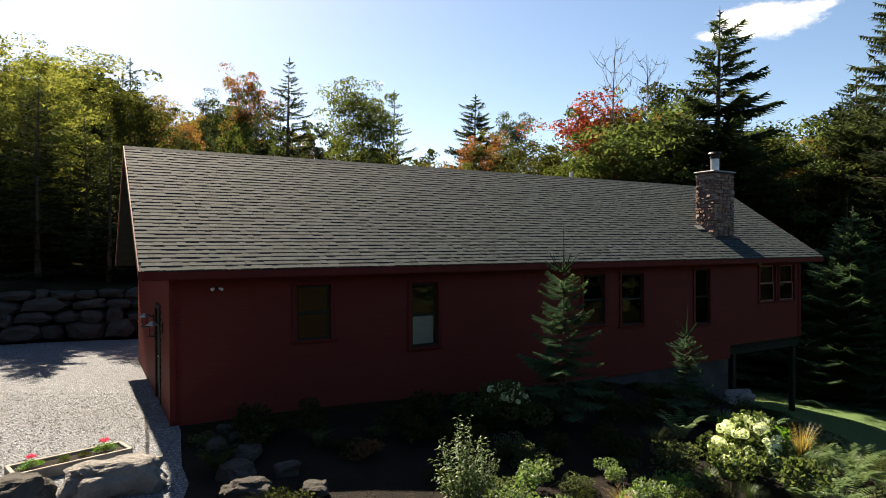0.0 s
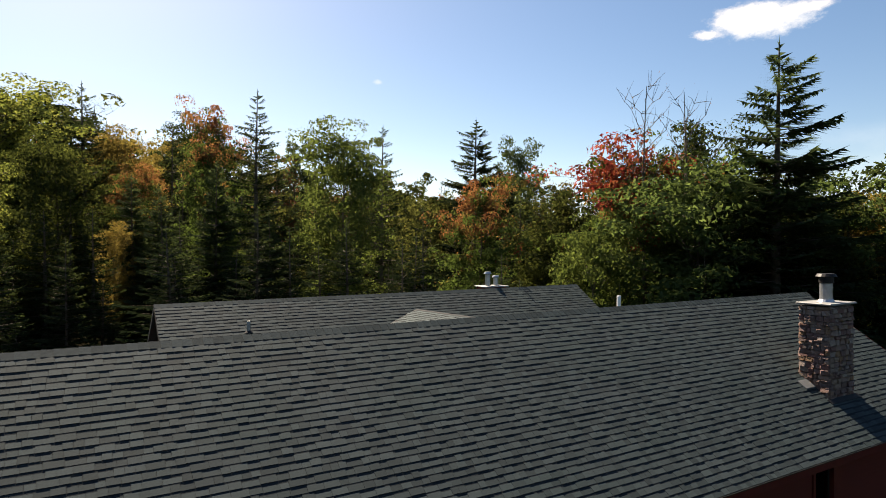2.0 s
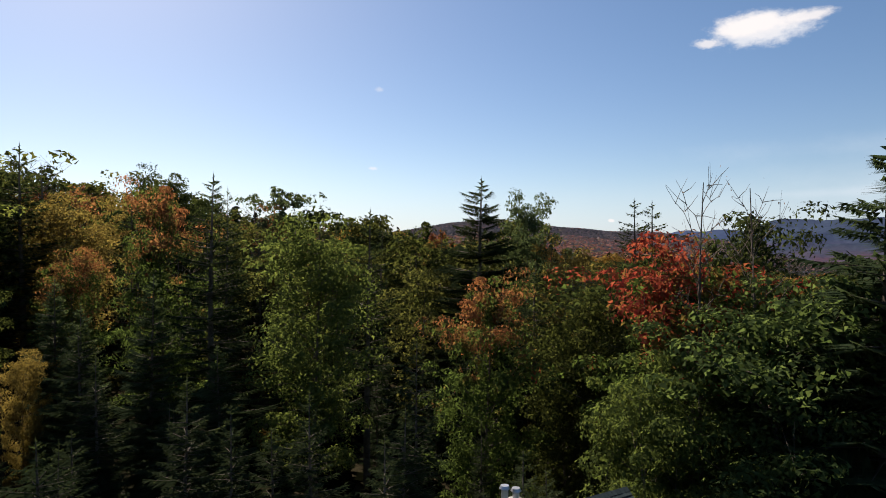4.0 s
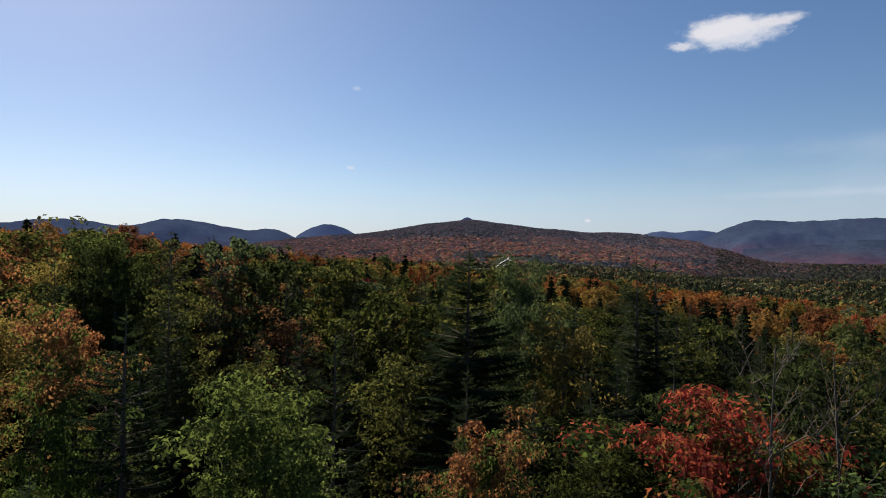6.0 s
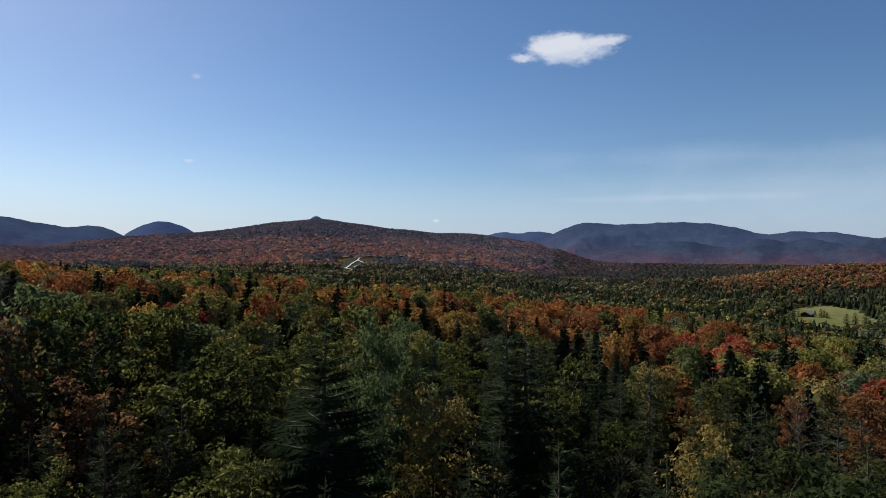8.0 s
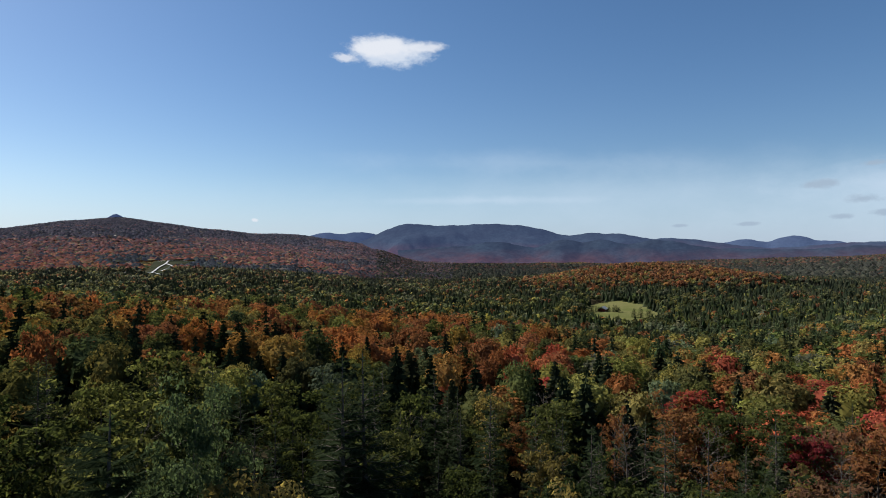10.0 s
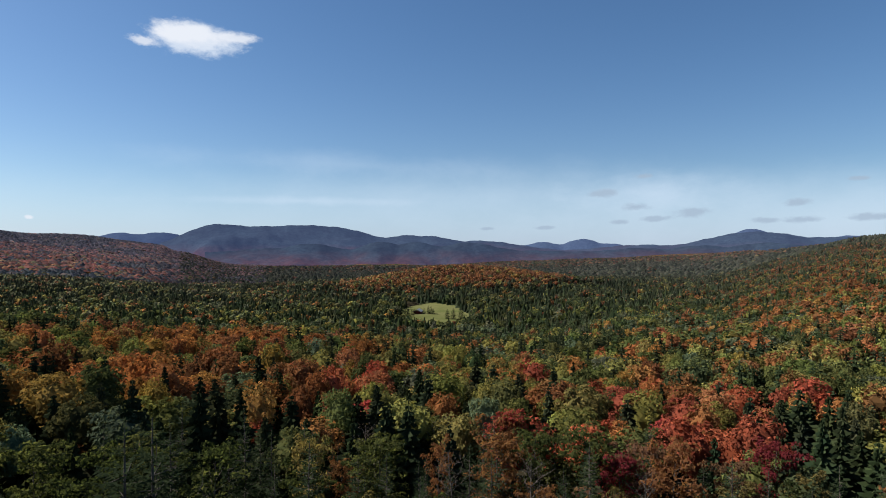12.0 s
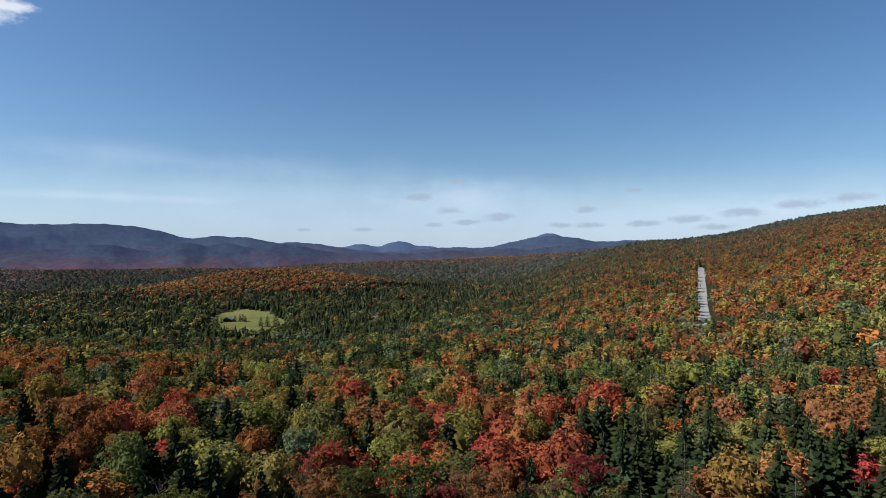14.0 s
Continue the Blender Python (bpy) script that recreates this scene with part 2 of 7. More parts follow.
def stone(seed, size, rough=0.16, bits=2):
    """A rounded, broken stone of the given half sizes, flat below."""
    bm, shift = bmesh.new(), Vector((seed * 7.13, seed * 3.7, seed * 1.9))
    bmesh.ops.create_icosphere(bm, subdivisions=bits, radius=1)
    for v in bm.verts:
        p = v.co.normalized()
        k = 1 + rough * 2.2 * noise.noise(p * 1.3 + shift) + rough * noise.noise(p * 3.1 + shift)
        q = p * k
        q = Vector([math.copysign(abs(c) ** 0.75, c) for c in q])
        v.co = Vector((q.x * size[0], q.y * size[1], max(q.z, -0.75) * size[2]))
    return bm


def from_arrays(name, verts, faces, materials, tint=None, smooth=False):
    """A mesh from arrays of places and of triangles or quads, with a colour for each face if given."""
    verts, faces = np.asarray(verts, np.float32), np.asarray(faces, np.int32)
    me = bpy.data.meshes.new(name)
    me.vertices.add(len(verts))
    me.vertices.foreach_set("co", verts.ravel())
    me.loops.add(faces.size)
    me.loops.foreach_set("vertex_index", faces.ravel())
    me.polygons.add(len(faces))
    me.polygons.foreach_set("loop_start", np.arange(0, faces.size, faces.shape[1], dtype=np.int32))
    if tint is not None:
        at = me.attributes.new("tint", "FLOAT_COLOR", "FACE")
        at.data.foreach_set("color", np.c_[tint, np.ones(len(tint))].astype(np.float32).ravel())
    me.update(calc_edges=True)
    (me.shade_smooth if smooth else me.shade_flat)()
    for m in materials:
        me.materials.append(m)
    return me


# ---- the lie of the land ----
MID = np.array([5.0, 35.0])       # the point from which directions and distances of the land are counted
LAND_AZ = [-60, -35, -10, 12, 30, 50, 70, 86, 102, 140]
LAND_R = [0, 60, 120, 220, 420, 800, 1500, 3000]
LAND = np.array([
    [1, 6, 12, 16, 20, 25, 30, 30],
    [0, 6, 11, 12, 10, 2, 0, 0],
    [0, 2.5, 5, 5, -3, -20, -18, -10],
    [0, 0.5, 0, -1.5, -18, -38, -14, 0],
    [0, -1.5, -4, -8, -34, -46, -44, -42],
    [0, -3, -7, -15, -43, -41, -42, -40],
    [0, -3, -7, -11, -28, -38, -30, 6],
    [0, -3, -7, -11, -10, 2, 50, 40],
    [0, -2, -4, 0, 14, 48, 120, 100],
    [0, 0, 0, 4, 14, 30, 50, 60]], float)
HILLS = [(-28.7, 0.35, 6.6), (-20.3, 0.3, 6.4), (-4.6, 1.15, 11.2), (1.3, 2.05, 6.9), (5.2, 2.3, 6.4), (9.0, 1.62, 6.7), (13.0, 1.2, 5.5), (17.9, 1.15, 4.4), (21.0, 0.8, 3.4), (23.5, 0.6, 2.6), (26.2, 0.35, 2.6)]
HILL_R = 3300.0
U, V = np.array([0.8596, 0.5110]), np.array([-0.5110, 0.8596])
CORNER = np.array([-5.76, 11.53])


def step(a, b, x):
    k = np.clip((x - a) / (b - a), 0, 1)
    return k * k * (3 - 2 * k)


def waves(x, y, size, seed=0.0):
    """Smooth uneven values in -1 .. 1, from crossing waves."""
    x, y = x / size + seed, y / size - 1.7 * seed
    return (np.sin(x * 1.9 + 1.3 * np.sin(y * 1.1)) + np.sin(y * 2.3 + 1.7 * np.sin(x * 0.9 + seed)) + np.sin((x + y) * 1.4 + np.sin(y * 1.6 - x))) / 3


def ground_at(x, y):
    x, y = np.atleast_1d(np.asarray(x, float)), np.atleast_1d(np.asarray(y, float))
    dx, dy = x - MID[0], y - MID[1]
    r, az = np.hypot(dx, dy), np.degrees(np.arctan2(dx, dy))
    az = np.where(az < -60, az + 360, az)
    cols = np.array(LAND_AZ + [300])
    rows = np.stack([np.interp(r, LAND_R, h) for h in np.vstack([LAND, LAND[:1]])])
    k = np.clip(np.searchsorted(cols, az, side="right") - 1, 0, len(cols) - 2)
    w = step(0, 1, (az - cols[k]) / (cols[k + 1] - cols[k]))
    n = np.arange(len(r))
    z = rows[k, n] * (1 - w) + rows[k + 1, n] * w
    # an orange rise in the valley
    z = z + 36 * np.exp(-((az - 50) / 11.5) ** 2) * np.exp(-((r - 1050) / 170) ** 2)
    # the wooded hill ahead
    el = sum(h ** 4 * np.exp(-4 * ((az - c) / w_) ** 2) for c, h, w_ in HILLS) ** 0.25
    rise = 26 + HILL_R * np.tan(np.radians(el)) * (1 + 0.05 * waves(x, y, 160))
    on = step(1150, HILL_R, r) * (1 - 0.9 * step(HILL_R, 4300, r)) * np.clip(el / 0.5, 0, 1)
    z = z * (1 - on) + rise * on
    z = z + step(80, 300, r) * 2.2 * waves(x, y, 60) + step(600, 1500, r) * 5 * waves(x, y, 210, 3.0)
    z = z + step(1300, 2300, r) * 11 * waves(x, y, 330, 1.0)
    # the garden falls away along the house
    ux, vx = (x - CORNER[0]) * U[0] + (y - CORNER[1]) * U[1], (x - CORNER[0]) * V[0] + (y - CORNER[1]) * V[1]
    fall = np.interp(ux, [3, 12, 18.75, 22.5, 28], [0, -0.35, -1.9, -2.8, -3.5]) * (1 - step(8, 34, vx) * step(30, 10, ux))
    fall = fall - 0.9 * step(0.5, 7, -vx) * step(-1, 6, ux)
    # level yard before the retaining wall, the wood's floor higher behind it
    side = -(x + 34.0) * 0.37 + (y - 15.2) * 0.929
    yard = 1 - step(24, 40, np.hypot(x + 10, y - 14))
    level = yard * step(1.5, 0.9, side)
    z = z * (1 - level) + yard * step(0.9, 1.6, side) * step(-4, -9, x + 0 * y) * np.maximum(1.5 - z, 0)
    return z + fall * (1 - step(28, 60, r)) - 0.12


def floor_of(x, y):
    return float(ground_at(x, y)[0])


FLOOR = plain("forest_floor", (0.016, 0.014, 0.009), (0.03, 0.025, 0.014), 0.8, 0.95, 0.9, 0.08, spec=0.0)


def canopy_material():
    """Far woods: crowns as cells of their own colour and height."""
    m = Nodes("far_woods")
    co = m.coords()
    cell = m.add("TexVoronoi", Scale=0.11, Randomness=1.0)
    m.l.new(co, cell.inputs["Vector"])
    pick = m.add("SeparateColor", Color=cell.outputs["Color"])
    big, mid = m.noise(0.0022, 4.0, 0.6, co), m.noise(0.011, 4.0, 0.65, co)
    red = m.mix(pick.outputs[0], (0.105, 0.038, 0.025), (0.140, 0.066, 0.028))
    red = m.mix(m.span(pick.outputs[1], 0.75, 0.85), red, (0.070, 0.070, 0.021))
    green = m.mix(pick.outputs[0], (0.011, 0.020, 0.011), (0.028, 0.035, 0.018))
    c = m.mix(m.span(m.mix(0.45, big, mid), 0.44, 0.53), green, red)
    c = m.mix(m.span(pick.outputs[2], 0.7, 0.75), c, green)
    h = m.span(cell.outputs["Distance"], 0.0, 0.75, 1.0, 0.0)
    return m.done(c, 0.95, m.bump(h, 1.0, 6.0), 0.0, 0.0)


CANOPY = canopy_material()


def build_ground():
    rings = np.r_[0.0, np.geomspace(1.0, 4950, 190)]
    turns = np.radians(np.arange(0, 360, 2.0))
    rr, aa = np.meshgrid(rings, turns, indexing="ij")
    x, y = MID[0] + rr * np.sin(aa), MID[1] + rr * np.cos(aa)
    z = ground_at(x.ravel(), y.ravel())
    i, j = np.meshgrid(np.arange(len(rings) - 1), np.arange(len(turns)), indexing="ij")
    k = len(turns)
    f = np.stack([i * k + j, i * k + (j + 1) % k, (i + 1) * k + (j + 1) % k, (i + 1) * k + j], -1).reshape(-1, 4)[:, ::-1]
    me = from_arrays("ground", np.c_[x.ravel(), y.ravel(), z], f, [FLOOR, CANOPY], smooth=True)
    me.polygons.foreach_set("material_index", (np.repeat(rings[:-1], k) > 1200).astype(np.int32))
    return tagged(new("ground", me), "forest ground sloping down to a wide wooded valley", "ground", kind="structure")


build_ground()


def drape(name, outline, material, lift, label, category, cell=1.0, wobble=0.0, kind="structure"):
    """A sheet with an uneven rim that lies on the ground inside an outline of corners."""
    bm = bmesh.new()
    pts = [Vector((*p, 0)) for p in outline]
    rim = []
    for a, b in zip(pts, pts[1:] + pts[:1]):
        count = max(2, int((b - a).length / cell))
        for s in range(count):
            p = a.lerp(b, s / count)
            rim.append(p + Vector((noise.noise(p * 0.9 / cell), noise.noise(p * 0.9 / cell + Vector((9, 9, 9))), 0)) * wobble)
    face = bm.faces.new([bm.verts.new(p) for p in rim])
    lo = [min(p[k] for p in rim) for k in (0, 1)]
    hi = [max(p[k] for p in rim) for k in (0, 1)]
    for k in (0, 1):
        for s in range(1, int((hi[k] - lo[k]) / cell) + 1):
            at, way = [0.0, 0.0, 0.0], [0.0, 0.0, 0.0]
            at[k], way[k] = lo[k] + s * cell, 1.0
            bmesh.ops.bisect_plane(bm, geom=bm.verts[:] + bm.edges[:] + bm.faces[:], plane_co=at, plane_no=way)
    for v, z in zip(bm.verts, ground_at([v.co.x for v in bm.verts], [v.co.y for v in bm.verts])):
        v.co.z = z + lift
    bmesh.ops.recalc_face_normals(bm, faces=bm.faces)
    if sum(f.normal.z for f in bm.faces) < 0:
        bmesh.ops.reverse_faces(bm, faces=bm.faces[:])
    return tagged(part(name, bm, material, smooth=True), label, category, kind=kind)


# ---- far mountains ----


def mountain_material(name, foot, head, haze, foot_z, head_z):
    """Mountains with rusty woods below and dark spruce above; blue distance haze is put in as emission."""
    m = Nodes(name)
    co = m.coords()
    z = m.add("SeparateXYZ", Vector=co).outputs["Z"]
    spots, ribs, crowns = m.noise(0.006, 6.0, 0.65, co), m.noise(0.0025, 3.0, 0.5, co), m.noise(0.05, 3.0, 0.7, co)
    low = m.span(m.mix(0.4, m.span(z, foot_z, head_z), ribs), 0.25, 0.62)
    c = m.mix(low, foot, head)
    c = m.mix(m.span(spots, 0.4, 0.65, 0.0, 0.55), c, (0.03, 0.045, 0.06))
    c = m.mix(m.span(crowns, 0.35, 0.65, 0.0, 0.45), c, tuple(v * 0.35 for v in head))
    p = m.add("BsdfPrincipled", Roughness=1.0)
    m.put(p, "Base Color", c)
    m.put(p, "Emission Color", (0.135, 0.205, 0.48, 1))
    m.put(p, "Emission Strength", haze)
    m.put(p, "Specular IOR Level", 0.0)
    m.l.new(p.outputs[0], m.out.inputs[0])
    return m.mat


def build_range(peaks, az0, az1, near, far, foot_z, material, label, gentle=1.35, seed=0.3):
    """A ridge of peaks (direction, height, width, in degrees), with folded slopes that run out gently below."""
    az = np.arange(az0, az1, 0.2)
    el = sum(h ** 6 * np.exp(-6 * ((az - c) / w) ** 2) for c, h, w in peaks) ** (1 / 6)
    rough = 0.022 * np.sin(az * 2.9 + seed) + 0.014 * np.sin(az * 6.1 + 1) + 0.008 * np.sin(az * 11.0)
    up = np.linspace(0, 1, 26)
    k, a = np.meshgrid(up, np.arange(len(az)), indexing="ij")
    azg, elg = az[a], el[a]
    r = near + (far - near) * k
    x, y = MID[0] + r * np.sin(np.radians(azg)), MID[1] + r * np.cos(np.radians(azg))
    top = 27 + far * np.tan(np.radians(np.maximum(elg, -0.1) + rough[a] * k ** 8))
    fold = np.array([noise.fractal(Vector((p * 0.0023, q * 0.0023, seed)), 0.8, 2.1, 5) for p, q in zip(x.ravel(), y.ravel())]).reshape(x.shape)
    z = foot_z + (top - foot_z) * np.clip(k ** gentle + 0.75 * fold * (1 - k) * k ** 0.6, 0, 1)
    n = len(az)
    i, j = np.meshgrid(np.arange(len(up) - 1), np.arange(n - 1), indexing="ij")
    f = np.stack([i * n + j, i * n + j + 1, (i + 1) * n + j + 1, (i + 1) * n + j], -1).reshape(-1, 4)[:, ::-1]
    me = from_arrays("backdrop", np.c_[x.ravel(), y.ravel(), z.ravel()], f, [material], smooth=True)
    return tagged(new("backdrop", me), label, "mountains", kind="structure")


# the palest and farthest summits, then the main range, then the lower mounds before it
FAR_PEAKS = [(-22.5, 2.6, 3.0), (-8.4, 2.25, 3.2), (-9.6, 1.95, 2.6), (4.2, 2.98, 2.0), (21.5, 1.6, 3.6), (24.6, 1.68, 3.4), (52.2, 1.02, 2.6), (58.4, 0.85, 2.6), (61.9, 1.13, 2.2), (64.0, 0.7, 3.0), (75.8, 1.83, 3.0), (83.0, 1.2, 4.0)]
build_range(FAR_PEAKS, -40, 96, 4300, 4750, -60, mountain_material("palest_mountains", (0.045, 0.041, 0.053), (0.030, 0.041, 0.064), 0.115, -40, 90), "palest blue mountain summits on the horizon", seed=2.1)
PEAKS = [(-40, 2.5, 9), (-30, 2.4, 8), (-21.6, 2.5, 6.2), (-19.3, 1.94, 9.5), (-13.8, 1.8, 2.7), (27.6, 1.16, 1.2), (29.1, 2.4, 4.3), (32.6, 2.26, 6.7), (36.0, 2.25, 5.1), (38.7, 2.26, 6.3), (45.6, 1.51, 3.4), (48.0, 1.43, 3.8),
         (52.5, 1.0, 5.3), (67.3, 0.58, 5.3), (74.1, 0.79, 1.3), (76.1, 1.6, 5.8), (81.9, 1.1, 4.6), (86, 0.7, 4), (96, 0.9, 10), (112, 1.5, 9)]
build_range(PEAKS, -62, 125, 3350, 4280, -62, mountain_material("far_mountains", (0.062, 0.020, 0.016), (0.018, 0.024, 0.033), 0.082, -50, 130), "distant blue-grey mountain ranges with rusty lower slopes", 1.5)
FOOTHILLS = [(33, 0.35, 2.6), (37, 0.75, 3.0), (43.4, 0.95, 2.2), (46.6, 0.9, 2.6), (51.5, 0.85, 3.2), (57, 0.1, 2.6), (66.8, 0.3, 2.6), (72.0, 0.5, 3.0), (77, 0.7, 3.4), (84, 0.5, 4.0)]
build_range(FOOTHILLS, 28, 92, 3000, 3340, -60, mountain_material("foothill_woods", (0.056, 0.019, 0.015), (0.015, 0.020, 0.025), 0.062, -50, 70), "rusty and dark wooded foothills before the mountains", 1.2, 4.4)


# ---- the house ----
HOUSE = Matrix(((U[0], V[0], 0, CORNER[0]), (U[1], V[1], 0, CORNER[1]), (0, 0, 1, 0), (0, 0, 0, 1)))
EAVE, RIDGE_Y, RIDGE_Z, LONG = 3.02, 4.43, 5.98, 23.4
SLOPE = (RIDGE_Z - EAVE) / RIDGE_Y


def siding_material():
    m = Nodes("red_siding")
    co = m.coords()
    grain = m.add("Mapping", Scale=(0.6, 6.0, 14.0))
    m.l.new(co, grain.inputs[0])
    g, blot = m.noise(3.0, 5.0, 0.6, grain.outputs[0]), m.noise(0.8, 3.0, 0.5, co)
    c = m.mix(m.span(g, 0.3, 0.7), (0.150, 0.026, 0.018), (0.110, 0.020, 0.014))
    c = m.mix(m.span(blot, 0.35, 0.7, 0, 0.5), c, (0.105, 0.018, 0.015))
    c = m.mix(m.span(m.add("ObjectInfo").outputs["Random"], 0, 1, 0, 0.35), c, (0.11, 0.018, 0.015))
    return m.done(c, 0.62, m.bump(g, 0.35, 0.006), 0, 0.1)


def shingle_material():
    m = Nodes("asphalt_shingle")
    co = m.coords()
    isl, ob = m.add("NewGeometry").outputs["Random Per Island"], m.add("ObjectInfo").outputs["Random"]
    both = m.add("Math")
    both.operation = "ADD"
    m.l.new(isl, both.inputs[0])
    m.l.new(ob, both.inputs[1])
    part_of = m.add("Math")
    part_of.operation = "FRACT"
    m.l.new(both.outputs[0], part_of.inputs[0])
    r = part_of.outputs[0]
    grit, blot = m.noise(160, 2.0, 0.7, co), m.noise(0.7, 4.0, 0.6, co)
    c = m.mix(r, (0.026, 0.037, 0.039), (0.056, 0.076, 0.078))
    c = m.mix(m.span(blot, 0.4, 0.65, 0, 0.4), c, (0.034, 0.060, 0.057))
    c = m.mix(m.span(grit, 0.35, 0.65, 0.0, 0.5), c, (0.020, 0.023, 0.024))
    return m.done(c, 0.85, m.bump(grit, 0.4, 0.002), 0, 0.12)


SIDING, SHINGLE = siding_material(), shingle_material()
SHADE_BAND = plain("shingle_shade_band", (0.020, 0.025, 0.027), (0.030, 0.036, 0.038), 1.5, 0.9, 0.4, 0.002, spec=0.05)
TRIM = plain("dark_green_trim", (0.010, 0.016, 0.013), (0.017, 0.024, 0.02), 4.0, 0.6, 0.2, 0.003)
RED_TRIM = plain("dark_red_trim", (0.13, 0.018, 0.014), (0.10, 0.014, 0.012), 3.0, 0.6, 0.2, 0.003)
PALE_SASH = plain("faded_red_sash", (0.30, 0.14, 0.12), (0.24, 0.10, 0.085), 3.0, 0.6, 0.2, 0.003)
CONCRETE = plain("grey_concrete", (0.07, 0.07, 0.068), (0.04, 0.04, 0.039), 1.6, 0.9, 0.5, 0.01)
DRIP = plain("pale_metal_edge", (0.30, 0.30, 0.29), (0.24, 0.24, 0.23), 5.0, 0.5, 0.1, 0.002, metal=0.3)
STEEL = plain("galvanised_steel", (0.55, 0.57, 0.6), (0.42, 0.44, 0.47), 6.0, 0.35, 0.15, 0.004, metal=0.9)
BLACK = plain("blackened_metal", (0.02, 0.02, 0.022), (0.035, 0.033, 0.03), 9.0, 0.5, 0.2, 0.003, metal=0.5)
WHITE = plain("white_paint", (0.78, 0.78, 0.76), (0.68, 0.68, 0.66), 3.0, 0.6, 0.1, 0.002)
MORTAR = plain("mortar", (0.24, 0.22, 0.19), (0.17, 0.155, 0.135), 5.0, 0.95, 0.6, 0.01)
TIMBER = plain("weathered_timber", (0.20, 0.17, 0.14), (0.30, 0.27, 0.23), 3.0, 0.9, 0.5, 0.01)


def glass_material():
    m = Nodes("window_glass")
    f = m.add("Fresnel", IOR=1.5)
    t, g = m.add("BsdfTransparent", Color=(0.75, 0.8, 0.78, 1)), m.add("BsdfGlossy", Roughness=0.02)
    s = m.add("MixShader")
    m.l.new(f.outputs[0], s.inputs[0])
    m.l.new(t.outputs[0], s.inputs[1])
    m.l.new(g.outputs[0], s.inputs[2])
    m.l.new(s.outputs[0], m.out.inputs[0])
    return m.mat


GLASS = glass_material()

house = thing("house", HOUSE, "long dark red house with a grey shingle roof and stone chimney", "house")

# window openings of the front wall: left, foot, right, head
FRONT = [(3.1, 1.4, 3.95, 2.6), (5.95, 1.0, 6.75, 2.55), (11.55, 1.15, 12.45, 2.6), (13.1, 1.05, 14.1, 2.6), (16.5, 0.85, 17.3, 2.65), (20.05, 1.42, 21.05, 2.72), (21.25, 1.42, 22.25, 2.72)]


def holes_cut(x0, x1, z0, z1, holes):
    """The rectangle as a list of blocks that leave the holes open."""
    xs = sorted({x0, x1, *(h[k] for h in holes for k in (0, 2) if x0 < h[k] < x1)})
    out = []
    for a, b in zip(xs, xs[1:]):
        zs = [z0]
        for h in sorted(holes, key=lambda q: q[1]):
            if h[0] < (a + b) / 2 < h[2] and h[3] > z0 and h[1] < z1:
                zs += [max(h[1], z0), min(h[3], z1)]
        zs.append(z1)
        out += [(a, b, zs[k], zs[k + 1]) for k in range(0, len(zs), 2) if zs[k + 1] - zs[k] > 0.002]
    return out


WALL_Y, WALL_L, WALL_R, BACK_Y = 0.45, 0.6, 22.6, 8.4
bm = bmesh.new()
for a, b, c, d in holes_cut(WALL_L, WALL_R, 0.02, 3.2, FRONT):
    box(bm, (a, WALL_Y + 0.03, c), (b, WALL_Y + 0.2, d))
wall = part("front_wall", bm, RED_TRIM, house)
# lapped boards, row by row, cut at the windows
bm = bmesh.new()
boards = []
for n in range(-3, 21):
    z = 0.0 + n * 0.15
    for a, b, c, d in holes_cut(WALL_L - 0.02, WALL_R + 0.02 if n >= 0 else 18.4, z, z + 0.15, [(h[0] - 0.06, h[1] - 0.06, h[2] + 0.06, h[3] + 0.06) for h in FRONT]):
        me_bm = bmesh.new()
        v = [me_bm.verts.new(p) for p in ((a, WALL_Y - 0.003, c), (b, WALL_Y - 0.003, c), (b, WALL_Y + 0.022, c), (a, WALL_Y + 0.022, c),
                                          (a, WALL_Y + 0.014, d + 0.004), (b, WALL_Y + 0.014, d + 0.004), (b, WALL_Y + 0.025, d + 0.004), (a, WALL_Y + 0.025, d + 0.004))]
        for f in ((0, 1, 5, 4), (3, 2, 1, 0), (4, 5, 6, 7), (0, 4, 7, 3), (1, 2, 6, 5)):
            me_bm.faces.new([v[k] for k in f])
        part("board", me_bm, SIDING, wall)
bm.free()


